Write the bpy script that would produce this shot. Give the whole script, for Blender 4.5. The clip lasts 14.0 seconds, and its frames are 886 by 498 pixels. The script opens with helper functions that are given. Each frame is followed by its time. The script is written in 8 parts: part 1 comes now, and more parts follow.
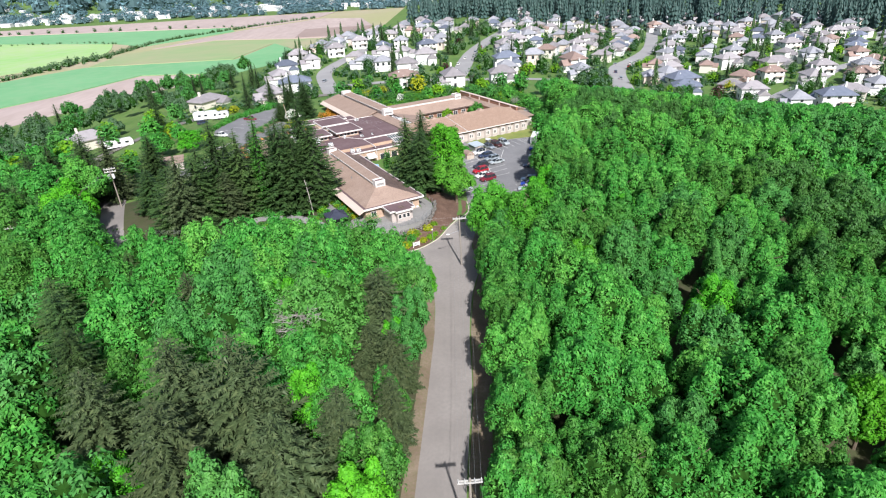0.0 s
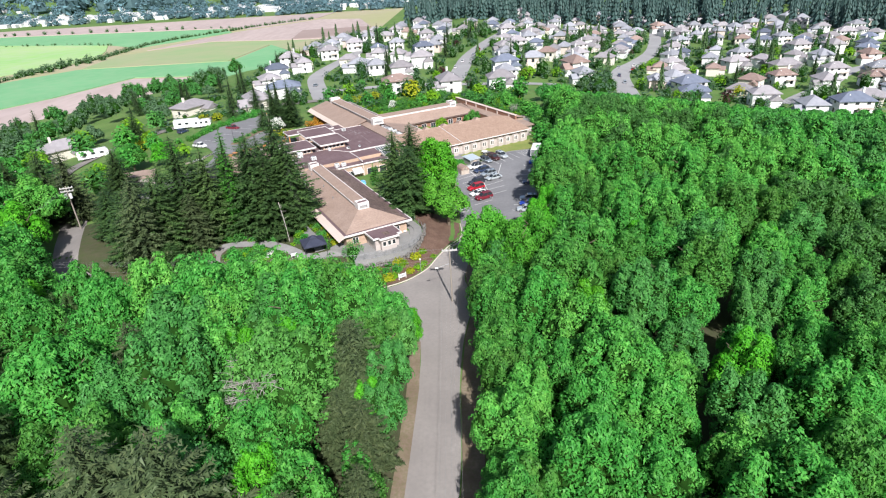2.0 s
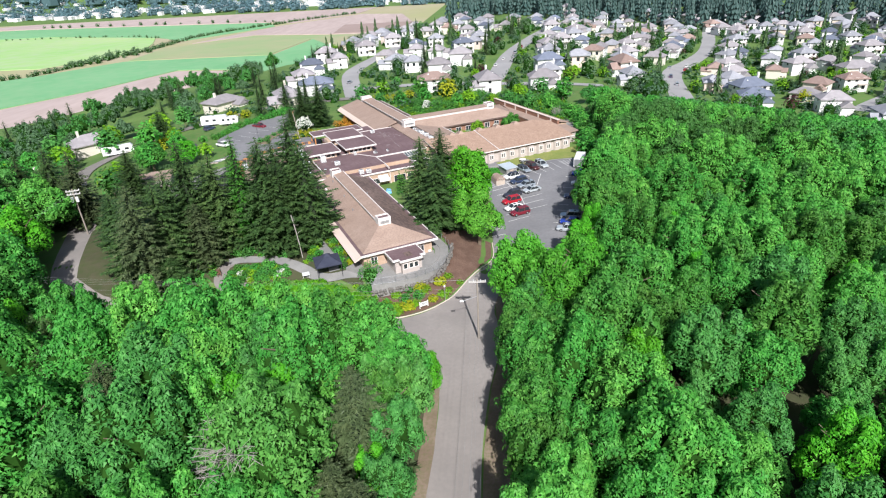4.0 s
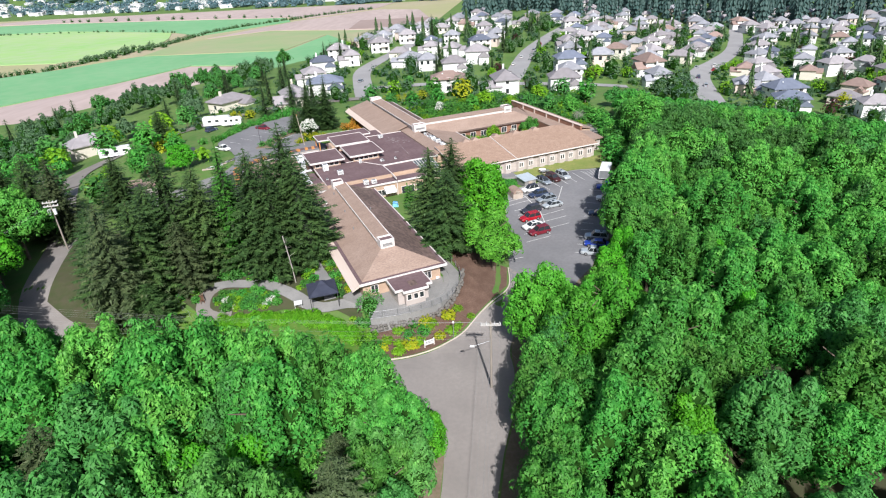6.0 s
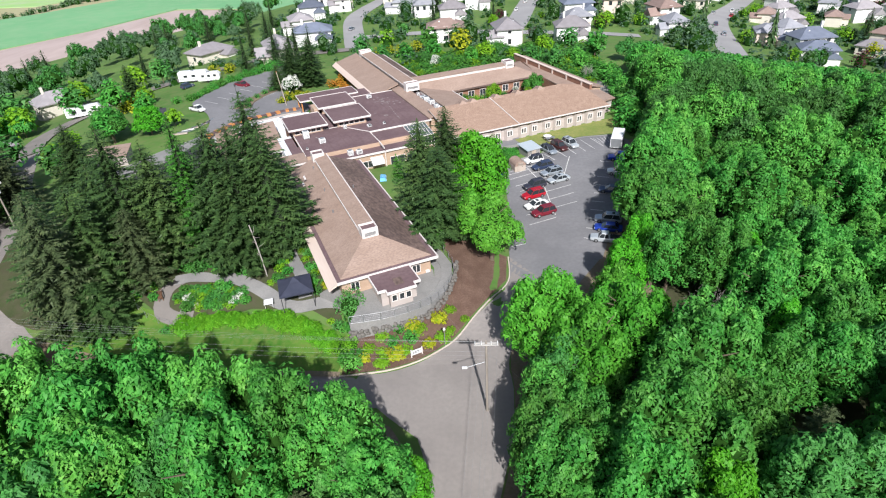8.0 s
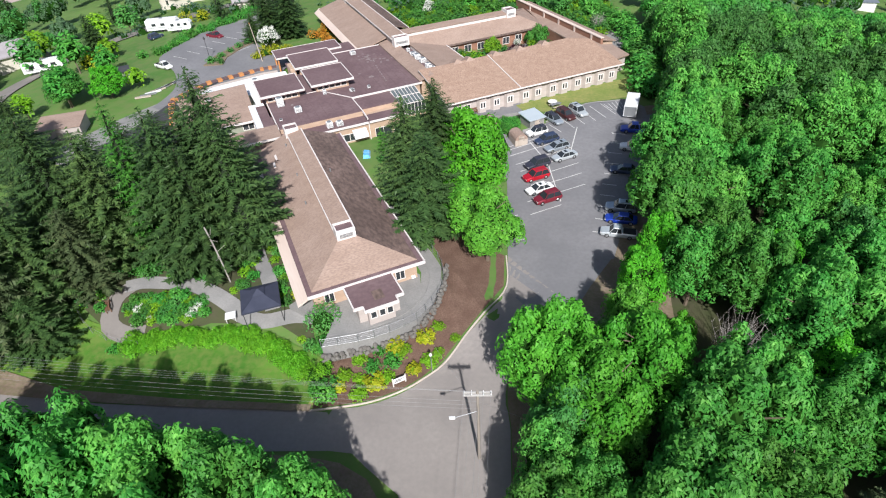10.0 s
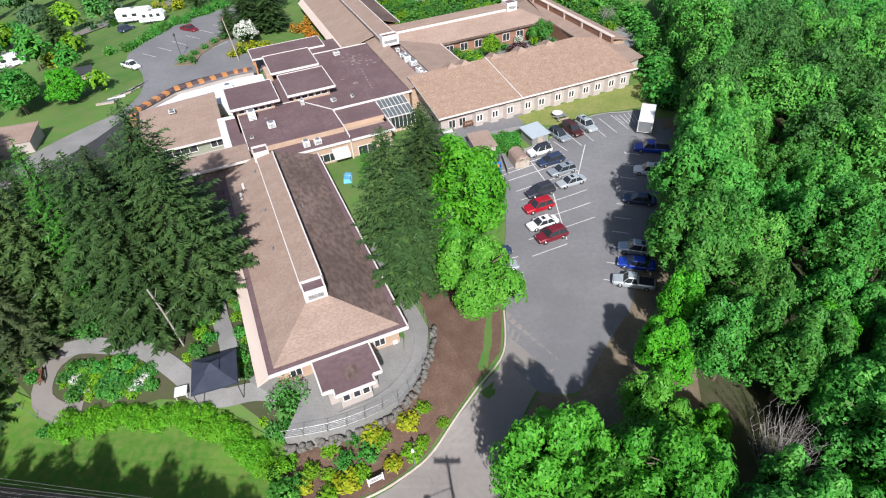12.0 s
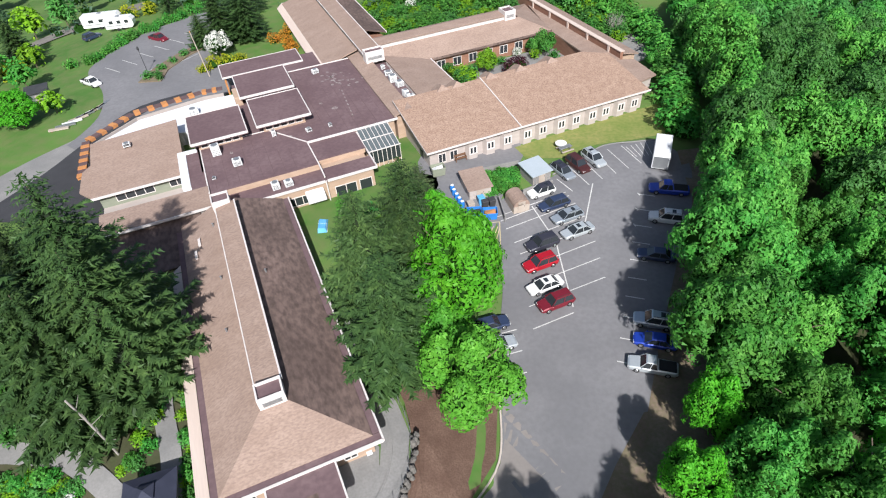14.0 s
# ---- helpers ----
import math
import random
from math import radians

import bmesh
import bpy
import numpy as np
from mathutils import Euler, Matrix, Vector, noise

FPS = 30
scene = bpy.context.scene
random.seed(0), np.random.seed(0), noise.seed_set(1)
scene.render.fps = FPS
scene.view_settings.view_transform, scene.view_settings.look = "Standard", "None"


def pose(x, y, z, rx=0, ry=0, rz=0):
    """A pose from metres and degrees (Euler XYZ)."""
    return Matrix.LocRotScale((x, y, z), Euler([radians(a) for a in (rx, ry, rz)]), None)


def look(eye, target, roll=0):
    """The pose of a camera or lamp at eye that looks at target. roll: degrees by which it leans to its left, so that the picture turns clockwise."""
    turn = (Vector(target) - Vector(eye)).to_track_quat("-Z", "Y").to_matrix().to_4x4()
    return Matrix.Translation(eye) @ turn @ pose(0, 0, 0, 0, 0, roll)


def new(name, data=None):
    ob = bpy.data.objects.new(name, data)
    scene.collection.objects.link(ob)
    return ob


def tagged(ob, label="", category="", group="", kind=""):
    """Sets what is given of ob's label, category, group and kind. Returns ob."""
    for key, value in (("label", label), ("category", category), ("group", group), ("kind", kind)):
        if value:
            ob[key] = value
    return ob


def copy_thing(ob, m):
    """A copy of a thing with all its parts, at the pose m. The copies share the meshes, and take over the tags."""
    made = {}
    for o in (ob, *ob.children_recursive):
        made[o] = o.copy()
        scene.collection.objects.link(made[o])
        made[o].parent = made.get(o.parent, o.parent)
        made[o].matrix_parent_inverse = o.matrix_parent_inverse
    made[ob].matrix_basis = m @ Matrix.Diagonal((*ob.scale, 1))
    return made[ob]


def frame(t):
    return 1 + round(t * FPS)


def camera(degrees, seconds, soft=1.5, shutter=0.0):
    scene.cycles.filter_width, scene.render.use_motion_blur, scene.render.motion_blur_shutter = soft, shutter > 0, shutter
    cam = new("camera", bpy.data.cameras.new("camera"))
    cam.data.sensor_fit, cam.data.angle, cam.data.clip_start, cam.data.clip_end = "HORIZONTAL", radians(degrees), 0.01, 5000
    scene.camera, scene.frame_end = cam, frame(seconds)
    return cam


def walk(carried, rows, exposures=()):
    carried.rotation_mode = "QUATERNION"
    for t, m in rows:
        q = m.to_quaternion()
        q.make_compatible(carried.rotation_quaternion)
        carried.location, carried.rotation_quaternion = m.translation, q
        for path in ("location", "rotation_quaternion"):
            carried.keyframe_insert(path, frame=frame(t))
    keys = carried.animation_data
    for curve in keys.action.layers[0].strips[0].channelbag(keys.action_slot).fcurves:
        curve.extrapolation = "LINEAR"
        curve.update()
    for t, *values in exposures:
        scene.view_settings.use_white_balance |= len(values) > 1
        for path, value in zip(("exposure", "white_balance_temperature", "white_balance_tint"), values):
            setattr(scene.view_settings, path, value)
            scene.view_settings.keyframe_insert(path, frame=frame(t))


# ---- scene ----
cam = camera(75.83, 14.0, soft=1.15)
# seconds, eye in metres, turn in degrees
ROWS = [
    (0, 0.02, 0.00, 48.59, 63.44, 3.19, -1.60),
    (0.5, 0.61, 3.40, 48.51, 63.45, 3.25, -1.57),
    (1, 1.21, 6.80, 48.40, 63.46, 3.22, -1.55),
    (1.5, 1.80, 10.17, 48.24, 63.47, 3.25, -1.58),
    (2, 2.35, 13.52, 48.02, 63.47, 3.25, -1.59),
    (2.5, 2.85, 16.83, 47.74, 63.45, 3.26, -1.57),
    (3, 3.27, 20.10, 47.42, 63.44, 3.29, -1.50),
    (3.5, 3.53, 23.28, 47.07, 63.30, 3.25, -0.38),
    (4, 3.65, 26.39, 46.76, 63.32, 3.10, 2.46),
    (4.2, 3.67, 27.61, 46.66, 63.31, 3.06, 3.05),
    (6.5, 3.74, 41.64, 45.79, 62.74, 3.01, 4.13),
    (7, 3.86, 44.80, 45.70, 61.13, 2.97, 4.15),
    (7.5, 4.00, 48.01, 45.67, 59.37, 2.97, 4.18),
    (7.7, 4.06, 49.31, 45.69, 58.79, 3.05, 4.15),
    (10, 4.73, 64.47, 46.16, 51.85, 3.25, 4.07),
    (10.5, 4.85, 67.78, 46.28, 51.21, 3.25, 4.12),
    (11, 4.97, 71.11, 46.41, 50.56, 3.34, 4.09),
    (11.5, 5.11, 74.48, 46.54, 50.01, 3.30, 4.11),
    (12, 5.25, 77.88, 46.66, 49.43, 3.32, 4.12),
    (12.5, 5.41, 81.26, 46.77, 48.83, 3.44, 4.05),
    (13, 5.54, 84.65, 46.84, 48.30, 3.52, 4.00),
    (13.5, 5.67, 88.08, 46.89, 48.00, 3.59, 3.97),
    (14, 5.80, 91.54, 46.92, 48.00, 3.56, 3.92),
]
walk(cam, [(t, pose(x, y, z, rx, ry, rz)) for t, x, y, z, rx, ry, rz in ROWS], [(0, 0.45, 6300, 10), (3, 0.44, 6300, 10), (7, 0.33, 6300, 10), (14, 0.31, 6300, 10)])

# ---- light: a high spring sun from the south, thin bright sky ----
SUN_ELEV, SUN_AZ = 40.0, 167.0   # azimuth clockwise from +y
world = bpy.data.worlds.new("sky")
scene.world = world
world.use_nodes = True
sky = world.node_tree.nodes.new("ShaderNodeTexSky")
sky.sky_type = "NISHITA"
sky.sun_disc = False
sky.sun_elevation, sky.sun_rotation = radians(SUN_ELEV), radians(SUN_AZ)
sky.dust_density = 2.0
back = world.node_tree.nodes["Background"]
back.inputs["Strength"].default_value = 0.084
world.node_tree.links.new(sky.outputs[0], back.inputs["Color"])
sun_data = bpy.data.lights.new("sun", "SUN")
sun_data.energy, sun_data.angle, sun_data.color = 5.0, radians(1.0), (1.0, 0.975, 0.945)
sun = new("sun", sun_data)
az, el = radians(SUN_AZ), radians(SUN_ELEV)
sun.matrix_world = look((math.sin(az) * math.cos(el) * 300, math.cos(az) * math.cos(el) * 300 + 100, math.sin(el) * 300), (0, 100, 0))


# ---- materials ----
def material(name, base, other=None, scale=1.0, fine=8.0, rough=0.85, metal=0.0, bump=0.3, mixed=0.6, vary=0.0, third=None, stretch=(1, 1, 1), spec=0.3, depth=0.02):
    """Two noises, coarse stains and fine grain, between the base colour and two others; vary: brightness from thing to thing."""
    m = bpy.data.materials.new(name)
    m.use_nodes = True
    nt = m.node_tree
    b = nt.nodes["Principled BSDF"]
    b.inputs["Roughness"].default_value = rough
    b.inputs["Metallic"].default_value = metal
    b.inputs["Specular IOR Level"].default_value = spec
    other = other or tuple(c * 0.7 for c in base)
    third = third or tuple(0.5 * (a + c) * 0.9 for a, c in zip(base, other))
    co = nt.nodes.new("ShaderNodeTexCoord")
    mp = nt.nodes.new("ShaderNodeMapping")
    mp.inputs["Scale"].default_value = stretch
    nt.links.new(co.outputs["Object"], mp.inputs["Vector"])
    n1, n2 = nt.nodes.new("ShaderNodeTexNoise"), nt.nodes.new("ShaderNodeTexNoise")
    n1.inputs["Scale"].default_value, n1.inputs["Detail"].default_value = scale, 4.0
    n2.inputs["Scale"].default_value, n2.inputs["Detail"].default_value = fine, 3.0
    for n in (n1, n2):
        nt.links.new(mp.outputs[0], n.inputs["Vector"])
    r1, r2 = nt.nodes.new("ShaderNodeValToRGB"), nt.nodes.new("ShaderNodeValToRGB")
    for r in (r1, r2):
        r.color_ramp.elements[0].position, r.color_ramp.elements[1].position = 0.35, 0.68
    r1.color_ramp.elements[0].color, r1.color_ramp.elements[1].color = (*base, 1), (*other, 1)
    r2.color_ramp.elements[0].color, r2.color_ramp.elements[1].color = (0, 0, 0, 1), (1, 1, 1, 1)
    nt.links.new(n1.outputs["Fac"], r1.inputs["Fac"])
    nt.links.new(n2.outputs["Fac"], r2.inputs["Fac"])
    mix = nt.nodes.new("ShaderNodeMixRGB")
    mix.inputs["Color2"].default_value = (*third, 1)
    times = nt.nodes.new("ShaderNodeMath")
    times.operation = "MULTIPLY"
    times.inputs[1].default_value = mixed
    nt.links.new(r2.outputs["Color"], times.inputs[0])
    nt.links.new(times.outputs[0], mix.inputs["Fac"])
    nt.links.new(r1.outputs["Color"], mix.inputs["Color1"])
    out = mix.outputs["Color"]
    if vary:
        info = nt.nodes.new("ShaderNodeObjectInfo")
        hsv = nt.nodes.new("ShaderNodeHueSaturation")
        rng = nt.nodes.new("ShaderNodeMapRange")
        rng.inputs["To Min"].default_value, rng.inputs["To Max"].default_value = 1 - vary, 1 + vary
        nt.links.new(info.outputs["Random"], rng.inputs["Value"])
        nt.links.new(rng.outputs[0], hsv.inputs["Value"])
        nt.links.new(out, hsv.inputs["Color"])
        out = hsv.outputs["Color"]
    nt.links.new(out, b.inputs["Base Color"])
    if bump:
        bp = nt.nodes.new("ShaderNodeBump")
        bp.inputs["Strength"].default_value, bp.inputs["Distance"].default_value = bump, depth
        nt.links.new(n2.outputs["Fac"], bp.inputs["Height"])
        nt.links.new(bp.outputs[0], b.inputs["Normal"])
    return m


def leaf_material(name, dark, light, yellow, vary=0.25, hue=0.02, through_light=0.3, rough=0.55):
    """Leaves: colour changes from leaf to leaf and from tree to tree, a part of the light passes through."""
    m = bpy.data.materials.new(name)
    m.use_nodes = True
    nt = m.node_tree
    b = nt.nodes["Principled BSDF"]
    b.inputs["Roughness"].default_value, b.inputs["Specular IOR Level"].default_value = rough, 0.25
    geo, info = nt.nodes.new("ShaderNodeNewGeometry"), nt.nodes.new("ShaderNodeObjectInfo")
    ramp = nt.nodes.new("ShaderNodeValToRGB")
    ramp.color_ramp.elements[0].color, ramp.color_ramp.elements[1].color = (*dark, 1), (*yellow, 1)
    ramp.color_ramp.elements.new(0.6).color = (*light, 1)
    tuft, wide, blend = nt.nodes.new("ShaderNodeTexNoise"), nt.nodes.new("ShaderNodeMapRange"), nt.nodes.new("ShaderNodeMixRGB")
    tuft.inputs["Scale"].default_value, tuft.inputs["Detail"].default_value = 0.9, 2.0
    wide.inputs["From Min"].default_value, wide.inputs["From Max"].default_value = 0.3, 0.7
    blend.inputs["Fac"].default_value = 0.55
    place = nt.nodes.new("ShaderNodeTexCoord")
    nt.links.new(place.outputs["Object"], tuft.inputs["Vector"])
    nt.links.new(tuft.outputs["Fac"], wide.inputs["Value"])
    nt.links.new(geo.outputs["Random Per Island"], blend.inputs["Color1"])
    nt.links.new(wide.outputs[0], blend.inputs["Color2"])
    nt.links.new(blend.outputs[0], ramp.inputs["Fac"])
    co, n1 = nt.nodes.new("ShaderNodeTexCoord"), nt.nodes.new("ShaderNodeTexNoise")
    n1.inputs["Scale"].default_value = 0.35
    nt.links.new(co.outputs["Object"], n1.inputs["Vector"])
    hsv = nt.nodes.new("ShaderNodeHueSaturation")
    rv, rh, add = nt.nodes.new("ShaderNodeMapRange"), nt.nodes.new("ShaderNodeMapRange"), nt.nodes.new("ShaderNodeMath")
    rv.inputs["To Min"].default_value, rv.inputs["To Max"].default_value = 1 - vary, 1 + vary
    rh.inputs["To Min"].default_value, rh.inputs["To Max"].default_value = 0.5 - hue, 0.5 + hue
    nt.links.new(info.outputs["Random"], rv.inputs["Value"])
    nt.links.new(n1.outputs["Fac"], add.inputs[0])
    nt.links.new(info.outputs["Random"], add.inputs[1])
    tri = nt.nodes.new("ShaderNodeMath")
    tri.operation = "PINGPONG"
    tri.inputs[1].default_value = 1.0
    nt.links.new(add.outputs[0], tri.inputs[0])
    nt.links.new(tri.outputs[0], rh.inputs["Value"])
    nt.links.new(rv.outputs[0], hsv.inputs["Value"])
    nt.links.new(rh.outputs[0], hsv.inputs["Hue"])
    nt.links.new(ramp.outputs[0], hsv.inputs["Color"])
    nt.links.new(hsv.outputs[0], b.inputs["Base Color"])
    tr = nt.nodes.new("ShaderNodeBsdfTranslucent")
    nt.links.new(hsv.outputs[0], tr.inputs["Color"])
    mx = nt.nodes.new("ShaderNodeMixShader")
    mx.inputs["Fac"].default_value = through_light
    nt.links.new(b.outputs[0], mx.inputs[1])
    nt.links.new(tr.outputs[0], mx.inputs[2])
    nt.links.new(mx.outputs[0], nt.nodes["Material Output"].inputs["Surface"])
    return m


def glass_material(name, tint):
    m = bpy.data.materials.new(name)
    m.use_nodes = True
    b = m.node_tree.nodes["Principled BSDF"]
    b.inputs["Base Color"].default_value = (*tint, 1)
    b.inputs["Roughness"].default_value, b.inputs["Specular IOR Level"].default_value = 0.08, 0.7
    return m


LEAF = leaf_material("maple_leaves", (0.054, 0.20, 0.030), (0.122, 0.36, 0.054), (0.24, 0.545, 0.10), 0.28, 0.024, 0.36)
LEAF_BLUE = leaf_material("alder_leaves", (0.05, 0.17, 0.036), (0.098, 0.28, 0.058), (0.17, 0.43, 0.096), 0.25, 0.018)
LEAF_BRIGHT = leaf_material("young_maple_leaves", (0.06, 0.25, 0.012), (0.12, 0.43, 0.02), (0.20, 0.55, 0.04), 0.15, 0.012)
LEAF_FRESH = leaf_material("fresh_maple_leaves", (0.052, 0.215, 0.018), (0.11, 0.39, 0.032), (0.20, 0.55, 0.06), 0.14, 0.012, 0.36)
LEAF_SOFT = leaf_material("soft_green_leaves", (0.06, 0.22, 0.02), (0.12, 0.36, 0.034), (0.20, 0.49, 0.06), 0.12, 0.01)
LEAF_GREY = leaf_material("thin_grey_green_leaves", (0.06, 0.20, 0.034), (0.12, 0.335, 0.058), (0.21, 0.48, 0.10), 0.1, 0.01)
GARDEN_LEAF = leaf_material("muted_garden_leaves", (0.07, 0.125, 0.06), (0.115, 0.19, 0.09), (0.18, 0.27, 0.13), 0.3, 0.03)
GARDEN_DARK = leaf_material("dark_garden_leaves", (0.04, 0.085, 0.05), (0.065, 0.125, 0.07), (0.10, 0.17, 0.095), 0.3, 0.03)
NEEDLE = leaf_material("fir_needles", (0.031, 0.061, 0.021), (0.06, 0.109, 0.031), (0.11, 0.178, 0.05), 0.3, 0.02, 0.12)
NEEDLE_BROWN = leaf_material("brownish_fir_needles", (0.05, 0.072, 0.03), (0.085, 0.115, 0.047), (0.14, 0.165, 0.07), 0.2, 0.02, 0.12)
NEEDLE_GREEN = leaf_material("green_cedar_sprays", (0.04, 0.12, 0.016), (0.078, 0.21, 0.027), (0.13, 0.30, 0.045), 0.2, 0.02, 0.15)
BLOSSOM = leaf_material("white_blossom", (0.55, 0.58, 0.50), (0.78, 0.78, 0.72), (0.85, 0.85, 0.8), 0.05, 0.01)
YELLOW_LEAF = leaf_material("yellow_green_leaves", (0.26, 0.28, 0.012), (0.42, 0.44, 0.02), (0.55, 0.54, 0.03), 0.1, 0.01)
YELLOW_BLOOM = leaf_material("yellow_broom_bloom", (0.45, 0.33, 0.01), (0.70, 0.52, 0.01), (0.75, 0.62, 0.03), 0.08, 0.01)
ORANGE_LEAF = leaf_material("orange_azalea", (0.40, 0.14, 0.02), (0.60, 0.25, 0.03), (0.65, 0.40, 0.05), 0.1, 0.01)
LIME = leaf_material("lime_shrub_leaves", (0.12, 0.26, 0.012), (0.22, 0.42, 0.02), (0.32, 0.52, 0.03), 0.2, 0.015)
HEDGE_LEAF = leaf_material("laurel_hedge_leaves", (0.09, 0.26, 0.012), (0.16, 0.42, 0.02), (0.26, 0.54, 0.035), 0.1, 0.012)
PLUM = leaf_material("purple_plum_leaves", (0.035, 0.008, 0.015), (0.07, 0.015, 0.028), (0.11, 0.03, 0.04), 0.2, 0.01)
DEAD_LEAF = leaf_material("dry_brown_leaves", (0.10, 0.06, 0.03), (0.2, 0.13, 0.07), (0.26, 0.18, 0.1), 0.1, 0.01)
# Solid crown fillers; their near-black green paints the shade inside the leaves.
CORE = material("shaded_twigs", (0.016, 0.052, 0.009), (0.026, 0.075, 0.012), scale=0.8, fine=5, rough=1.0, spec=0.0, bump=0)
# Fir fillers likewise: inner shade painted as a near-black colour.
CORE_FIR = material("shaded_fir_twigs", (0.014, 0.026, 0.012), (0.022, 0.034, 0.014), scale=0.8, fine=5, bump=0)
BARK = material("bark", (0.12, 0.09, 0.065), (0.2, 0.16, 0.12), scale=2, fine=14, bump=0.6)
PALE_BARK = material("pale_bark", (0.40, 0.37, 0.34), (0.29, 0.265, 0.24), scale=2, fine=14, bump=0.4)
WOOD_POLE = material("weathered_pole", (0.33, 0.29, 0.25), (0.22, 0.19, 0.16), scale=1.5, fine=10, bump=0.3, stretch=(1, 1, 0.1))
WOOD_GREY = material("grey_crossarm_timber", (0.55, 0.53, 0.50), (0.40, 0.38, 0.36), scale=2, fine=10, bump=0.3)
GRASS = material("lawn", (0.05, 0.15, 0.014), (0.095, 0.215, 0.024), scale=0.16, fine=1.6, third=(0.16, 0.19, 0.05), mixed=0.55, bump=0.5, depth=0.08)
DRY_GRASS = material("dry_lawn", (0.20, 0.24, 0.06), (0.30, 0.28, 0.10), scale=0.22, fine=1.8, third=(0.12, 0.2, 0.04), mixed=0.6, bump=0.4, depth=0.05)
FLOOR = material("forest_floor", (0.045, 0.06, 0.022), (0.075, 0.085, 0.035), scale=0.08, fine=0.7, third=(0.09, 0.075, 0.05), bump=0.5, depth=0.2)
EARTH = material("bare_verge_earth", (0.19, 0.135, 0.10), (0.26, 0.20, 0.15), scale=0.4, fine=3, third=(0.12, 0.13, 0.05), mixed=0.5, bump=0.5, depth=0.06)
MULCH = material("bark_mulch", (0.125, 0.075, 0.055), (0.18, 0.115, 0.085), scale=0.6, fine=6, third=(0.09, 0.05, 0.035), bump=0.8, depth=0.05)
ASPHALT_OLD = material("old_pale_asphalt", (0.245, 0.22, 0.205), (0.30, 0.27, 0.25), scale=0.16, fine=2.2, third=(0.22, 0.20, 0.19), mixed=0.45, bump=0.15)
ASPHALT = material("lot_asphalt", (0.185, 0.182, 0.19), (0.235, 0.23, 0.238), scale=0.13, fine=2.0, third=(0.15, 0.147, 0.152), mixed=0.4, bump=0.15)
ASPHALT_NEW = material("fresh_black_asphalt", (0.045, 0.045, 0.05), (0.06, 0.06, 0.065), scale=0.4, fine=4, bump=0.15)
CONCRETE = material("concrete", (0.235, 0.23, 0.225), (0.30, 0.29, 0.28), scale=0.4, fine=5, third=(0.18, 0.175, 0.165), mixed=0.4, bump=0.15)
KERB = material("kerb_concrete", (0.50, 0.43, 0.37), (0.60, 0.52, 0.45), scale=0.6, fine=6, bump=0.2)
GRAVEL = material("gravel_lane", (0.205, 0.185, 0.17), (0.26, 0.235, 0.215), scale=0.25, fine=3.5, bump=0.4)
LINE = material("worn_line_paint", (0.72, 0.71, 0.69), (0.55, 0.54, 0.52), scale=1.2, fine=7, third=(0.42, 0.41, 0.4), mixed=0.5, bump=0)
LINE_YELLOW = material("worn_yellow_line_paint", (0.60, 0.50, 0.28), (0.5, 0.42, 0.26), scale=1.2, fine=7, bump=0)
SHINGLE = material("tan_shingles", (0.335, 0.24, 0.192), (0.40, 0.295, 0.24), scale=0.3, fine=3.0, third=(0.22, 0.155, 0.125), mixed=0.65, bump=0.5, depth=0.04, stretch=(1, 2.2, 1))
SHINGLE_ORANGE = material("orange_tan_shingles", (0.40, 0.27, 0.20), (0.49, 0.345, 0.26), scale=0.6, fine=3.0, third=(0.21, 0.13, 0.095), mixed=0.75, bump=0.6, depth=0.04, stretch=(1.6, 1.6, 1))
# Stained brown shingles, darkened to paint the east slopes' shade; reused on smaller roofs.
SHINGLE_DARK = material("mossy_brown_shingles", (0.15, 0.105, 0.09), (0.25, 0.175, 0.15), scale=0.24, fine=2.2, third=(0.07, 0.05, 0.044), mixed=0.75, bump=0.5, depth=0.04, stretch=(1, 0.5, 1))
ROOF_FLAT = material("maroon_roll_roofing", (0.15, 0.096, 0.102), (0.20, 0.135, 0.14), scale=0.22, fine=2.0, third=(0.11, 0.07, 0.075), mixed=0.5, bump=0.2)
ROOF_WHITE = material("white_membrane_roof", (0.78, 0.79, 0.80), (0.72, 0.73, 0.76), scale=0.3, fine=3, bump=0.1)
TRIM = material("white_fascia_paint", (0.76, 0.71, 0.68), (0.66, 0.60, 0.57), scale=0.5, fine=6, bump=0.05)
SOFFIT = material("pale_pink_fascia_boards", (0.70, 0.58, 0.51), (0.62, 0.50, 0.43), scale=0.5, fine=5, bump=0.1, stretch=(1, 0.1, 1))
BRICK = material("tan_brick_wall", (0.44, 0.31, 0.225), (0.52, 0.38, 0.285), scale=0.6, fine=9, third=(0.36, 0.25, 0.18), mixed=0.5, bump=0.3, stretch=(1, 1, 3))
BRICK_RED = material("red_brown_brick_wall", (0.26, 0.13, 0.09), (0.33, 0.18, 0.12), scale=0.6, fine=9, bump=0.3, stretch=(1, 1, 3))
STUCCO = material("beige_siding", (0.43, 0.375, 0.345), (0.50, 0.44, 0.41), scale=0.5, fine=8, bump=0.2, stretch=(1, 1, 4))
SIDING_GREEN = material("grey_green_siding", (0.23, 0.25, 0.19), (0.28, 0.30, 0.23), scale=0.5, fine=8, bump=0.2, stretch=(1, 1, 5))
TIMBER_RUST = material("rust_stained_timber", (0.50, 0.21, 0.075), (0.56, 0.26, 0.10), scale=0.8, fine=7, bump=0.3)
TIMBER_DARK = material("dark_brown_timber", (0.16, 0.085, 0.05), (0.22, 0.12, 0.075), scale=0.8, fine=7, bump=0.3)
TIMBER_GREY = material("silvered_timber", (0.42, 0.35, 0.29), (0.50, 0.43, 0.37), scale=0.8, fine=7, bump=0.3)
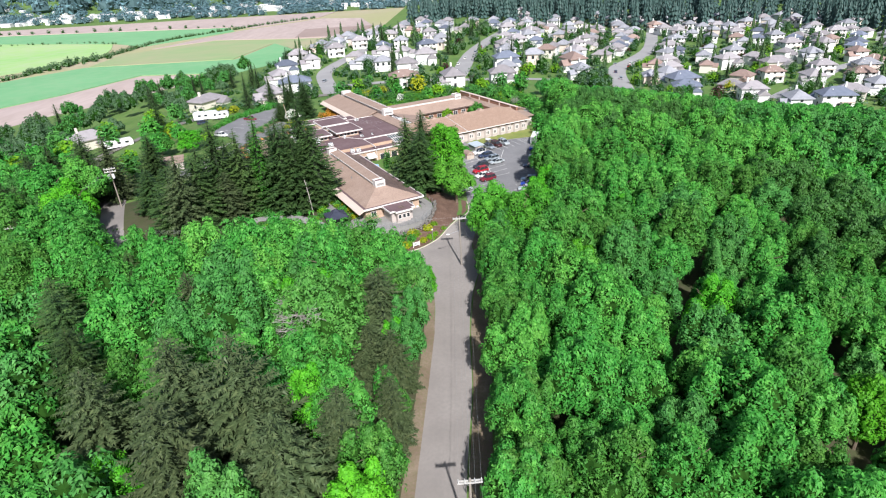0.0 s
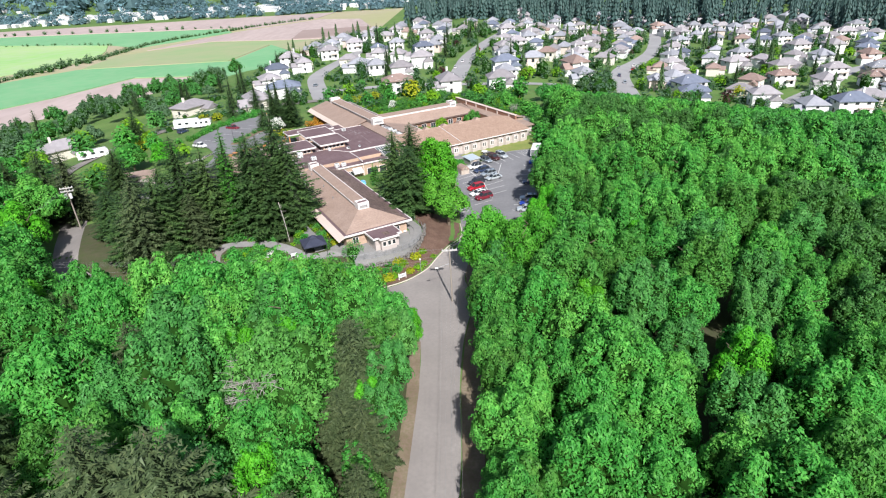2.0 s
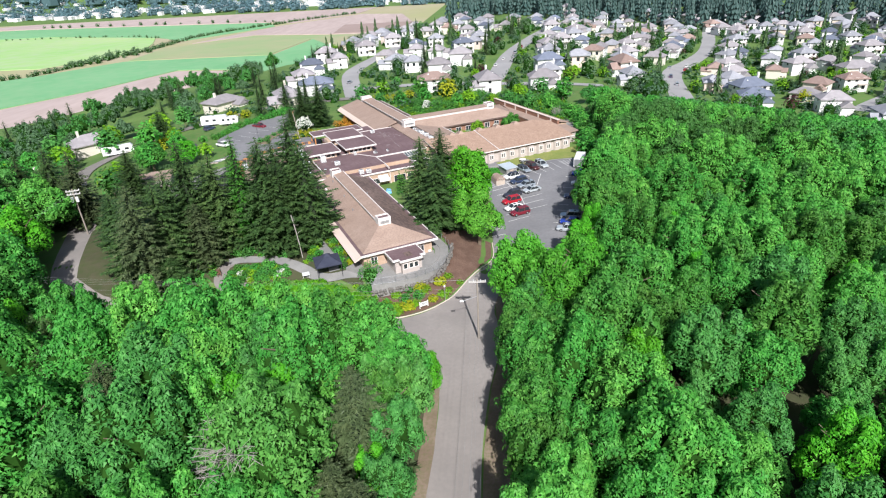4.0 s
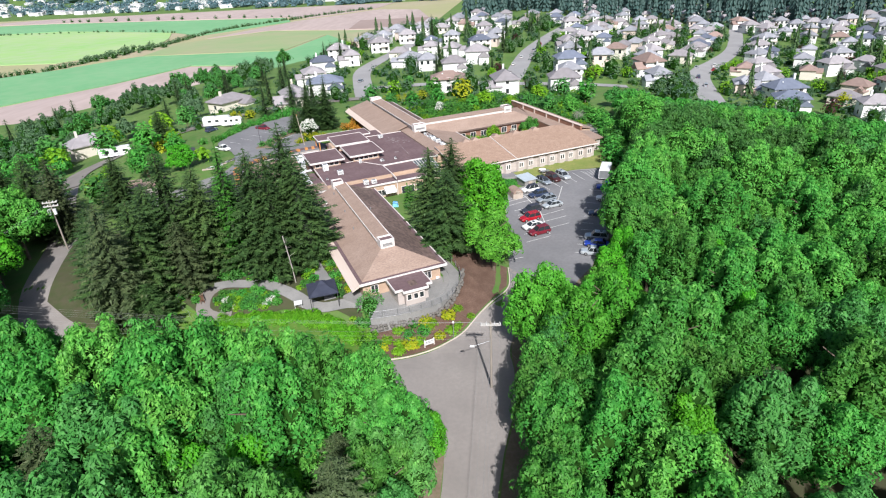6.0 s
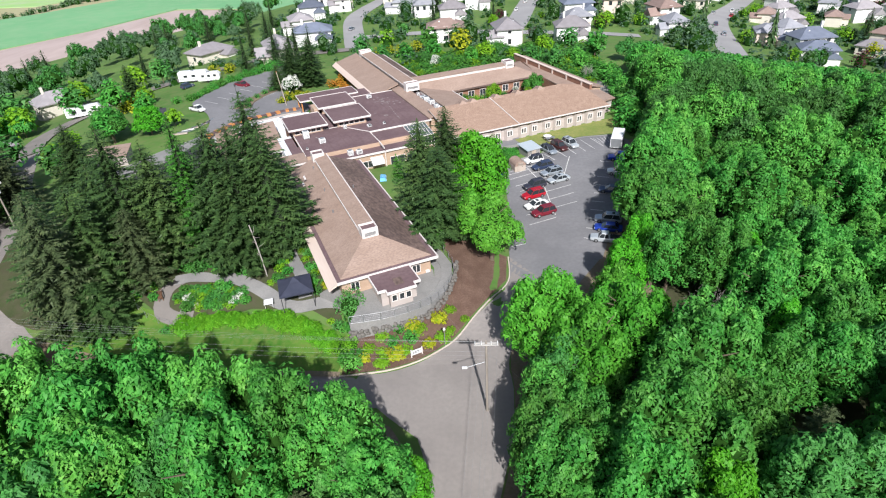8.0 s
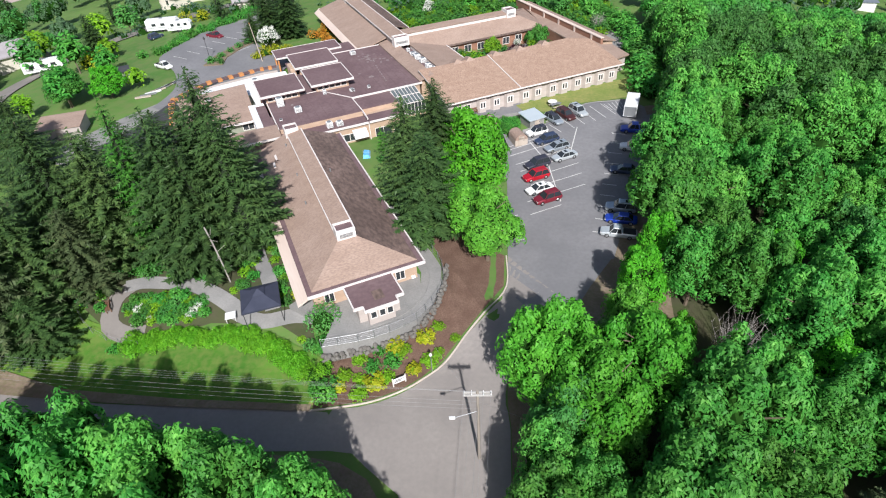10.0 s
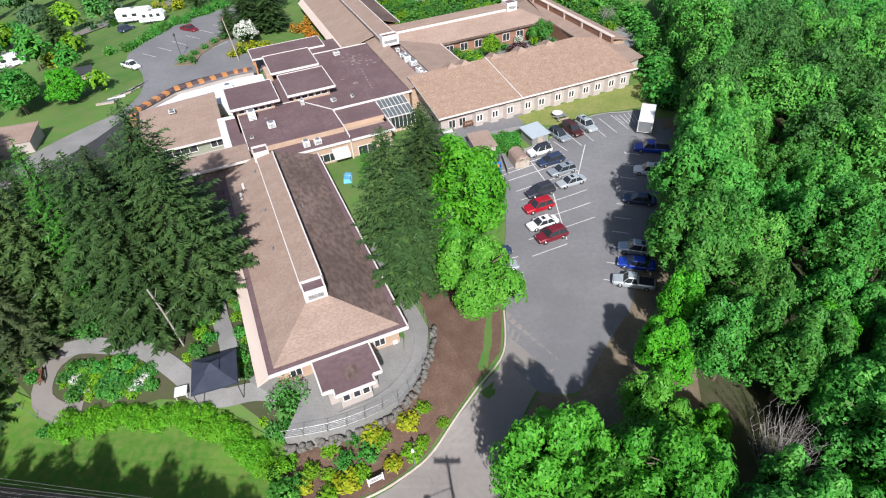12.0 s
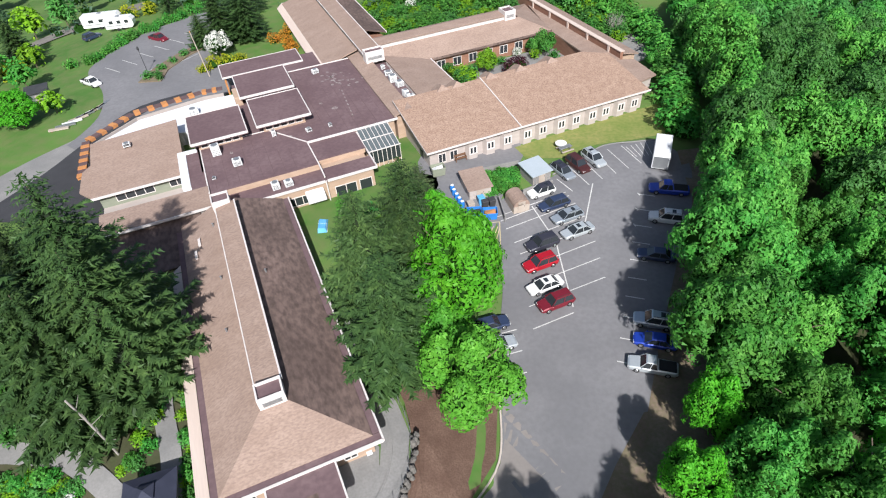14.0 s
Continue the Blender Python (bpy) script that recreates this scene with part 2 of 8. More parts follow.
METAL = material("galvanised_metal", (0.40, 0.41, 0.42), (0.34, 0.35, 0.36), scale=1.5, fine=8, rough=0.45, metal=0.6, bump=0.05)
METAL_WHITE = material("white_painted_metal", (0.82, 0.82, 0.82), (0.75, 0.75, 0.75), scale=0.8, fine=6, rough=0.4, bump=0.03)
METAL_DARK = material("dark_metal", (0.05, 0.05, 0.055), (0.07, 0.07, 0.07), scale=1, fine=6, rough=0.5, bump=0.05)
WIRE = material("aluminium_wire", (0.30, 0.30, 0.30), (0.25, 0.25, 0.25), scale=1, fine=6, rough=0.5, bump=0)
CANVAS_BLACK = material("navy_canvas", (0.035, 0.04, 0.065), (0.05, 0.055, 0.085), scale=1, fine=8, rough=0.8, bump=0.1)
BLUE_PLASTIC = material("blue_plastic", (0.03, 0.19, 0.58), (0.04, 0.23, 0.62), scale=1, fine=6, rough=0.45, bump=0.05)
TARP = material("light_blue_tarp", (0.12, 0.42, 0.75), (0.16, 0.48, 0.8), scale=1, fine=6, rough=0.5, bump=0.2)
GLASS = glass_material("window_glass", (0.03, 0.035, 0.04))
GLASS_GREY = glass_material("dull_greenhouse_glass", (0.13, 0.15, 0.155))
ROOF_STAIN = material("pale_roof_stain", (0.42, 0.38, 0.37), (0.27, 0.22, 0.21), scale=1.2, fine=5, third=(0.17, 0.12, 0.115), mixed=0.8, bump=0.1)
ROOF_SEAM = material("roofing_seam", (0.12, 0.075, 0.075), (0.15, 0.1, 0.1), scale=0.8, fine=4, bump=0.1)
GLASS_PALE = glass_material("greenhouse_glass", (0.38, 0.43, 0.44))
RUBBER = material("tyre_rubber", (0.02, 0.02, 0.02), (0.03, 0.03, 0.03), scale=4, fine=10, bump=0.05)
STONE = material("grey_rock", (0.13, 0.12, 0.11), (0.21, 0.195, 0.175), scale=1.2, fine=6, bump=0.7, depth=0.05)


# ---- mesh helpers ----
class Shape:
    """Gathers vertices and faces of one mesh."""

    def __init__(self):
        self.v, self.f = [], []

    def add(self, verts, faces):
        n = len(self.v)
        self.v += [tuple(p) for p in verts]
        self.f += [tuple(i + n for i in f) for f in faces]
        return self

    def box(self, x0, x1, y0, y1, z0, z1):
        return self.add([(x, y, z) for z in (z0, z1) for y in (y0, y1) for x in (x0, x1)],
                        [(0, 2, 3, 1), (4, 5, 7, 6), (0, 1, 5, 4), (1, 3, 7, 5), (3, 2, 6, 7), (2, 0, 4, 6)])

    def soft(self, x0, x1, y0, y1, z0, z1, r):
        """A box with its upright and top edges chamfered by r."""
        def ring(a, z):
            return [(x0 + a + r, y0 + a, z), (x1 - a - r, y0 + a, z), (x1 - a, y0 + a + r, z), (x1 - a, y1 - a - r, z),
                    (x1 - a - r, y1 - a, z), (x0 + a + r, y1 - a, z), (x0 + a, y1 - a - r, z), (x0 + a, y0 + a + r, z)]
        return self.rings([ring(0, z0), ring(0, z1 - r), ring(r, z1)])

    def rings(self, rings, close=True, caps=True):
        n = len(rings[0])
        faces = []
        for i in range(len(rings) - 1):
            for j in range(n if close else n - 1):
                k = (j + 1) % n
                faces.append((i * n + j, i * n + k, (i + 1) * n + k, (i + 1) * n + j))
        if caps:
            faces += [tuple(range(n))[::-1], tuple(range((len(rings) - 1) * n, len(rings) * n))]
        return self.add([p for r in rings for p in r], faces)

    def prism(self, poly, z0, z1):
        """poly counter-clockwise; z0, z1: numbers, or functions of x and y."""
        lo = z0 if callable(z0) else (lambda x, y: z0)
        hi = z1 if callable(z1) else (lambda x, y: z1)
        return self.rings([[(x, y, lo(x, y)) for x, y in poly], [(x, y, hi(x, y)) for x, y in poly]])

    def slab(self, pts, t):
        """A plate whose top is the given 3D polygon (counter-clockwise from above), t thick, measured downwards."""
        return self.rings([[(x, y, z - t) for x, y, z in pts], pts])

    def tube(self, p, q, r0, r1=None, n=6):
        r1 = r0 if r1 is None else r1
        p, q = Vector(p), Vector(q)
        d = (q - p).normalized()
        a = d.orthogonal().normalized()
        b = d.cross(a)
        turn = [(math.cos(2 * math.pi * i / n), math.sin(2 * math.pi * i / n)) for i in range(n)]
        return self.rings([[p + r * (c * a + s * b) for c, s in turn] for p, r in ((p, r0), (q, r1))])

    def path(self, pts, r, n=5):
        """One bent tube along a line of points."""
        rings = []
        for i, p in enumerate(pts):
            d = (Vector(pts[min(i + 1, len(pts) - 1)]) - Vector(pts[max(i - 1, 0)])).normalized()
            a = d.cross(Vector((0, 0, 1)))
            a = a.normalized() if a.length > 1e-4 else Vector((1, 0, 0))
            b = a.cross(d)
            rings.append([Vector(p) + r * (math.cos(6.2832 * k / n) * a + math.sin(6.2832 * k / n) * b) for k in range(n)])
        return self.rings(rings)

    def strip(self, left, right, across=4, lift=0.0, z=None):
        """A sheet between two lines of (x, y), laid on the ground."""
        rows = []
        for (ax, ay), (bx, by) in zip(left, right):
            row = []
            for j in range(across + 1):
                x, y = ax + (bx - ax) * j / across, ay + (by - ay) * j / across
                row.append((x, y, (ground(x, y) if z is None else z(x, y)) + lift))
            rows.append(row)
        return self.rings(rows, close=False, caps=False)

    def mesh(self, name):
        me = bpy.data.meshes.new(name)
        me.from_pydata(self.v, [], self.f)
        me.update()
        return me


def part(name, shape, mat, parent=None, label="", smooth=False):
    """One mesh object of a Shape, under a thing or a part."""
    me = shape if isinstance(shape, bpy.types.Mesh) else shape.mesh(name)
    if not me.materials:
        me.materials.append(mat)
    if smooth:
        me.shade_smooth()
    ob = new(name, me)
    if parent is not None:
        ob.parent = parent
    if label:
        ob["label"] = label
    return ob


def thing(name, label, category, m=None, group="", kind=""):
    ob = new(name)
    ob.empty_display_size = 0.3
    if m is not None:
        ob.matrix_basis = m
    return tagged(ob, label, category, group, kind)


def setting(name, shape, mat, label, category, smooth=False):
    return tagged(part(name, shape, mat, smooth=smooth), label, category, kind="structure")


def lerp_line(pts, step):
    """Points every step metres or so along a smooth line through pts."""
    out = []
    for i in range(len(pts) - 1):
        p0, p1, p2, p3 = pts[max(i - 1, 0)], pts[i], pts[i + 1], pts[min(i + 2, len(pts) - 1)]
        n = max(1, round(math.dist(p1, p2) / step))
        for k in range(n):
            t = k / n
            out.append(tuple(0.5 * (2 * b + (c - a) * t + (2 * a - 5 * b + 4 * c - d) * t * t + (3 * b - a - 3 * c + d) * t ** 3)
                             for a, b, c, d in zip(p0, p1, p2, p3)))
    return out + [tuple(pts[-1])]


def offset_line(pts, d):
    """The line moved d metres to its left."""
    out = []
    for i, (x, y) in enumerate(pts):
        (ax, ay), (bx, by) = pts[max(i - 1, 0)], pts[min(i + 1, len(pts) - 1)]
        n = math.hypot(bx - ax, by - ay) or 1
        out.append((x - (by - ay) / n * d, y + (bx - ax) / n * d))
    return out


# ---- ground ----
def sm(a, b, x):
    t = min(1.0, max(0.0, (x - a) / (b - a)))
    return t * t * (3 - 2 * t)


def ground(x, y):
    """The height of the ground: a ridge with the road, the plateau of the building, a suburb falling to the east, a valley in the north-west."""
    z = -1.7 - 0.062 * min(160.0, max(0.0, 97 - y))
    k = sm(-1, 6, x)
    z += (1 - k) * 3.1 * sm(100, 116, y) + k * (1.1 * sm(97, 114, y) + 0.6 * sm(112, 140, y) + 1.1 * sm(138, 158, y))
    z -= 3.0 * sm(215, 290, y)
    z -= 14.5 * sm(32, 165, x)
    z -= 0.12 * min(70.0, max(0.0, -72 - x))
    v = sm(0, 300, -90 - x + 0.55 * max(0.0, y - 380))
    z = z * (1 - v) - 46 * v
    far = math.hypot(x + 100, y)
    return z + 420 * sm(2300, 4600, far + 0.12 * x) + 60 * sm(560, 1100, y) * sm(-60, 250, x)


def grid_axis(lo, hi, a, b, step, grow):
    mid = [a + step * i for i in range(int((b - a) / step) + 1)]
    out, s = [], step
    p = mid[-1]
    while p < hi:
        s *= grow
        p = min(hi, p + s)
        out.append(p)
    pre, s, p = [], step, mid[0]
    while p > lo:
        s *= grow
        p = max(lo, p - s)
        pre.append(p)
    return pre[::-1] + mid + out


gx, gy = grid_axis(-4700, 4700, -150, 150, 3.0, 1.18), grid_axis(-1200, 4700, -60, 300, 3.0, 1.16)
sheet = Shape().rings([[(x, y, ground(x, y)) for x in gx] for y in gy], close=False, caps=False)
GROUND = material("green_hillside_ground", (0.07, 0.165, 0.03), (0.125, 0.23, 0.05), scale=0.05, fine=0.5, third=(0.17, 0.18, 0.075), mixed=0.5, bump=0.4, depth=0.3)
setting("ground", sheet, GROUND, "green and brown ground falling to a valley", "ground", True)

# ---- roads, lots and planted ground ----
def road_strip(name, left, right, mat, label, category="road", lift=0.06, across=6, step=3.0):
    n = max(len(left), len(right))
    l, r = lerp_line(left, 1.0), lerp_line(right, 1.0)
    k = max(2, int(max(len(l), len(r)) / step))
    pick = lambda line: [line[round(i * (len(line) - 1) / k)] for i in range(k + 1)]
    return setting(name, Shape().strip(pick(l), pick(r), across, lift), mat, label, category)


road_strip("road", [(-9, -60), (-7.2, 10), (-5.1, 44), (-3.4, 61), (-2.2, 74), (-2.0, 84), (-4, 90.5)], [(-2.6, -60), (-1.0, 10), (0.9, 44), (2.8, 61), (3.4, 74), (4.6, 84), (6.0, 90)], ASPHALT_OLD,
           "pale worn asphalt lane running along the wooded ridge")
road_strip("road_junction", [(-4, 90.3), (-9, 94.2), (-12.2, 98.4), (-7.9, 99.4), (-3.0, 102.3), (1.3, 107.5), (6.2, 116), (6.4, 122)], [(6.0, 89.9), (6.2, 92), (6.2, 95), (6.2, 98), (5.8, 101), (7.2, 107), (9.5, 112), (12.0, 115)], ASPHALT_OLD,
           "pale asphalt fork where the lane meets the drive", across=8, lift=0.07, step=2.0)
road_strip("road_west", [(-8.5, 94), (-11, 94.2), (-27, 93.6), (-42, 93.8), (-60, 98.5), (-69, 106), (-76, 118), (-85, 135), (-97, 150), (-112, 172)], [(-12.2, 98.4), (-14, 98.6), (-28, 98.7), (-41, 99.2), (-55, 103.5), (-64, 111), (-72, 122), (-80, 138), (-92, 153), (-107, 175)], ASPHALT_OLD,
           "grey asphalt road curving away past the lawn", lift=0.05)
road_strip("parking_lot", [(6.2, 115.5), (6.4, 122), (6.3, 131), (6.6, 138), (6.0, 148), (6.4, 152), (13.6, 157), (21, 164.5), (24, 165)], [(9.4, 111.5), (14, 112), (19, 120), (22.5, 128), (25, 135), (27.5, 142), (29.8, 148), (32.4, 160), (29, 166)], ASPHALT,
           "grey asphalt parking lot with white stall lines", "parking lot", lift=0.07, across=14, step=1.5)
road_strip("service_yard", [(-2.5, 157), (-5, 158), (-4, 165), (8.5, 171)], [(1.0, 143), (6.2, 147.5), (6.2, 151), (10, 163)], ASPHALT, "worn asphalt service yard beside the building", "yard", lift=0.055)
road_strip("lot_patch", [(11.6, 108.6), (13.8, 112.0), (15.6, 115.4), (17.6, 118.6), (19.4, 121.4)], [(19, 104), (24, 109), (25, 114), (26, 119), (26.5, 123)], EARTH, "bare brown earth at the edge of the lot", "bare earth", lift=0.09)

road_strip("verge", [(-4.4, 86.5), (-5.6, 90.0), (-9.0, 92.8), (-16, 93.6), (-28, 93.2), (-44, 93.4)], [(-8, 84), (-10, 87.5), (-13, 89.5), (-18, 90.2), (-28, 90.0), (-44, 90)], EARTH, "brown earth verge between the wood and the road", "verge", lift=0.055)
road_strip("needle_litter", [(-67, 110.5), (-58, 105.5), (-50, 106.5), (-46, 114.5), (-37, 118.5), (-30, 119.5)], [(-76, 130), (-64, 136), (-52, 136), (-44, 135), (-36, 134), (-30, 133)], FLOOR, "brown needle litter under the firs", "bare earth", lift=0.3, across=14)
road_strip("verge_east", [(6.3, 88), (6.3, 93), (6.3, 98), (5.9, 102), (7.3, 107.2), (9.6, 111.5)], [(12, 88), (13, 93), (14, 98), (15, 103), (17, 107), (19, 110)], EARTH, "brown earth verge beside the fork", "verge", lift=0.058)
road_strip("wood_floor_east", [(5, -60), (7, 14), (10, 60), (12, 96), (21, 110), (26.6, 122), (30, 133), (34, 146), (38, 165)], [(75, -60), (75, 14), (78, 60), (82, 96), (88, 110), (90, 122), (92, 133), (95, 146), (95, 165)], FLOOR, "dark leaf litter under the eastern wood", "forest floor", lift=0.05, across=24)
road_strip("wood_floor_west", [(-85, -60), (-85, 14), (-88, 44), (-90, 61), (-88, 74), (-78, 86)], [(-12, -60), (-8.0, 14), (-5.6, 44), (-4.0, 61), (-2.8, 74), (-2.8, 84.5)], FLOOR, "dark leaf litter under the western wood", "forest floor", lift=0.05, across=24)

# ---- the care home: a low building of several wings, in its own frame (u east-north-east, v along the south wing) ----
BASE = pose(-20, 150, 0, 0, 0, 27.5)
home = thing("care_home_building", "sprawling single-storey tan care home with shingled and flat roofs", "building", BASE)


def beam(s, p, q, w, h):
    """A straight beam of width w whose top runs from p to q, h high."""
    p, q = Vector(p), Vector(q)
    d = (q - p)
    n = Vector((-d.y, d.x, 0)).normalized() * (w / 2)
    up = Vector((0, 0, h))
    s.rings([[p - n - up, p + n - up, p + n, p - n], [q - n - up, q + n - up, q + n, q - n]])
    return s


def roof(name, pts, mat, thick=0.22, label=""):
    return part(name, Shape().slab(pts, thick), mat, home, label)


def fascia(name, pts, w=0.15, h=0.26, closed=False, mat=None, parent=None, label=""):
    s = Shape()
    for p, q in zip(pts, pts[1:] + (pts[:1] if closed else [])):
        beam(s, p, q, w, h)
    return part(name, s, mat or TRIM, parent or home, label)


def wall_ring(name, poly, z0, z1, mat, label=""):
    return part(name, Shape().prism(poly, z0, z1), mat, home, label)


def window(p, q, z0, z1, parts=2, parent=None, proud=0.06, frame_mat=None, glass=None, name="window"):
    """A framed window on a wall from p to q; the wall's outer side is to the right of that way."""
    p, q = Vector((*p, 0)), Vector((*q, 0))
    length = (q - p).length
    a = (q - p) / length
    n = Vector((a.y, -a.x, 0))

    def ob(s, s0, s1, d0, d1, za, zb):
        c = [p + a * x + n * d for x, d in ((s0, d0), (s1, d0), (s1, d1), (s0, d1))]
        s.rings([[(v.x, v.y, za) for v in c], [(v.x, v.y, zb) for v in c]])
    f = Shape()
    t = 0.09
    ob(f, 0, length, 0, proud, z0, z0 + t)
    ob(f, 0, length, 0, proud, z1 - t, z1)
    for i in range(parts + 1):
        x = (length - t) * i / parts
        ob(f, x, x + t, 0, proud, z0 + t, z1 - t)
    w = part(name, f, frame_mat or TRIM, parent or home)
    for i in range(parts):
        g = Shape()
        x = (length - t) * i / parts
        ob(g, x + t, x + (length - t) / parts, 0.012, 0.022, z0 + t, z1 - t)
        part("pane", g, glass or GLASS, w)
    return w


FLOOR_Z = 0.6
# south wing
wall_ring("south_wing_wall", [(-14.6, -37.5), (-2.1, -37.5), (-2.1, -0.8), (-14.6, -0.8)], FLOOR_Z, 4.0, BRICK, "tan brick wall")
roof("west_roof_slope", [(-14.6, -37.7, 4.3), (-9.8, -32.6, 6.45), (-9.8, -1.0, 6.45), (-14.6, -1.0, 4.3)][::-1], SHINGLE)
roof("south_roof_hip", [(-14.6, -37.7, 4.3), (-2.0, -37.7, 4.3), (-7.7, -32.6, 6.45), (-9.8, -32.6, 6.45)], SHINGLE)
# The east slope's shade, turned from the sun, is put into its darker shingles.
roof("east_roof_slope", [(-2.0, -37.7, 4.3), (-2.0, -0.8, 4.3), (-7.7, -0.8, 6.45), (-7.7, -32.6, 6.45)], SHINGLE_DARK, label="dark stained shingle slope with painted-in shade")
part("box_gutter", Shape().box(-15.2, -14.5, -37.55, -0.9, 3.95, 4.22).box(-15.2, -1.42, -38.3, -37.6, 3.95, 4.215).box(-2.1, -1.42, -37.55, -0.85, 3.95, 4.22), ROOF_FLAT, home, "dark box gutter")
fascia("fascia", [(-15.25, -38.4, 4.3), (-1.3, -38.4, 4.3), (-1.3, -0.8, 4.3)], 0.16, 0.36)
part("sloping_fascia", Shape().rings([[(-15.2, v, 4.32), (-15.3, v, 3.9), (-16.4, v, 3.4), (-16.45, v, 3.52)] for v in (-38.5, -8.0)]), SOFFIT, home, "pale sloping fascia boards")
cap = part("ridge_cap", Shape().slab([(-9.9, -31.0, 7.0), (-7.55, -31.0, 7.35), (-7.55, -2.6, 7.35), (-9.9, -2.6, 7.0)], 0.12), SHINGLE, home)
part("cap_wall", Shape().box(-9.75, -7.7, -31.0, -2.6, 6.2, 6.9), SOFFIT, home)
fascia("cap_fascia", [(-9.9, -31, 7.06), (-9.9, -2.6, 7.06)], 0.1, 0.26)
fascia("cap_fascia", [(-7.55, -31, 7.41), (-7.55, -2.6, 7.41)], 0.16, 0.3)


def vent_box(u0, u1, v0, v1, z0, z1):
    """A white roof monitor with an open dark top and a louvred end."""
    s = Shape().box(u0, u1, v0, v0 + 0.15, z0, z1).box(u0, u1, v1 - 0.15, v1, z0, z1)
    s.box(u0, u0 + 0.15, v0 + 0.15, v1 - 0.15, z0, z1).box(u1 - 0.15, u1, v0 + 0.15, v1 - 0.15, z0, z1)
    b = part("roof_monitor", s, TRIM, home, "white louvred roof monitor")
    part("monitor_top", Shape().box(u0 + 0.15, u1 - 0.15, v0 + 0.15, v1 - 0.15, z1 - 0.35, z1 - 0.25), ROOF_FLAT, b)
    lou = Shape()
    for i in range(4):
        z = z0 + 0.55 + 0.14 * i
        lou.box(u0 + 0.35, u1 - 0.35, v0 - 0.05, v0 - 0.004, z, z + 0.08)
    part("louvre", lou, METAL, b)
    return b


vent_box(-9.9, -7.6, -32.8, -31.0, 6.1, 7.75)
vent_box(-10.1, -8.0, -2.9, -0.9, 6.0, 7.8)
# the vents on the west slope and pipes
for u, v in ((-13.2, -8.0), (-12.6, -6.2)):
    part("skylight", Shape().rings([[(u + x, v + y, 4.3 + (u + x + 14.6) * 0.448 + h) for x, y in ((-.15, -.65), (.15, -.65), (.15, .65), (-.15, .65))] for h in (-.05, .22)]), TRIM, home)
for u, v in ((-10.9, -14.5), (-11.4, -22.0), (-10.6, -5.0), (-6.4, -15.6)):
    z = 4.3 + ((u + 14.6) * 0.448 if u < -9 else (-2.0 - u) * 0.377)
    part("vent_pipe", Shape().tube((u, v, z - 0.1), (u, v, z + 0.45), 0.1, 0.1, 8), METAL, home)
# porch at the south end
porch = [(-11.2, -38.0), (-11.1, -42.4), (-10.1, -42.4), (-10.1, -43.2), (-6.3, -43.2), (-6.3, -42.3), (-5.4, -42.3), (-5.5, -38.0)]
part("porch_roof", Shape().prism(porch, 3.95, 4.12), ROOF_FLAT, home)
fascia("porch_fascia", [(u, v, 4.2) for u, v in porch], 0.15, 0.36)
wall_ring("porch_wall", [(-10.7, -38.0), (-10.6, -41.9), (-9.7, -41.9), (-9.7, -42.7), (-6.7, -42.7), (-6.7, -41.9), (-5.9, -41.9), (-5.9, -38.0)], FLOOR_Z, 3.8, STUCCO, "beige porch wall")
part("roof_patch", Shape().box(-8.6, -7.4, -42.0, -40.4, 4.124, 4.135), SHINGLE_DARK, home)
for a in (-9.5, -8.5, -7.6):
    window((a, -42.7), (a + 0.75, -42.7), 2.3, 3.3, 1)
window((-13.4, -37.5), (-12.2, -37.5), 1.9, 3.2, 2)
window((-4.8, -37.5), (-3.6, -37.5), 1.9, 3.2, 2)
part("wall_lamp", Shape().box(-2.9, -2.4, -37.75, -37.5, 1.6, 1.9), METAL_WHITE, home)
for v in (-33, -27, -21, -15, -9):
    window((-2.1, v), (-2.1, v + 1.8), 1.7, 3.3, 2)
    window((-14.6, v + 1.8), (-14.6, v), 1.7, 3.3, 2)
# roofs west of the wing, with the clerestory link
wall_ring("west_link_wall", [(-22.6, -6.4), (-14.6, -6.4), (-14.6, 1.0), (-22.6, 1.0)], FLOOR_Z, 3.5, BRICK)
roof("west_link_roof", [(-23.2, -7.2, 3.6), (-14.7, -7.2, 3.6), (-12.0, 1.0, 4.5), (-23.2, 1.0, 4.5)], SHINGLE_DARK)
wall_ring("clerestory_wall", [(-23.0, 1.1), (-10.4, 1.1), (-10.4, 4.7), (-23.0, 4.7)], FLOOR_Z, 5.2, STUCCO)
roof("clerestory_roof", [(-23.6, 0.5, 5.25), (-10.4, 0.5, 5.25), (-10.4, 5.0, 5.5), (-23.6, 5.0, 5.5)], SHINGLE)
fascia("clerestory_fascia", [(-23.6, 0.45, 5.3), (-10.3, 0.45, 5.3)], 0.16, 0.3)
for i in range(7):
    window((-22.6 + 1.6 * i, 1.1), (-21.2 + 1.6 * i, 1.1), 4.55, 5.1, 1)
# flat southern block
flat_s = [(-10.2, 3.2), (4.0, 3.2), (3.9, 9.5), (-0.5, 15.7), (-10.4, 15.9)]
wall_ring("south_block_wall", [(-9.9, 0.3), (10.6, 0.3), (10.6, 9.6), (-9.9, 9.6)], FLOOR_Z, 4.2, BRICK, "tan brick wall")
part("lower_flat_roof", Shape().prism([(-10.2, 0.0), (11.0, 0.0), (11.0, 3.2), (-10.2, 3.2)], 4.2, 4.4), ROOF_FLAT, home)
fascia("parapet", [(-10.3, 0.0, 4.6), (3.9, 0.0, 4.6)], 0.16, 0.34)
fascia("parapet", [(4.2, 0.0, 4.6), (11.1, 0.0, 4.6), (11.1, 9.5, 4.9)], 0.16, 0.34)
part("upper_flat_wall", Shape().prism(flat_s, 4.2, 5.2), BRICK, home)
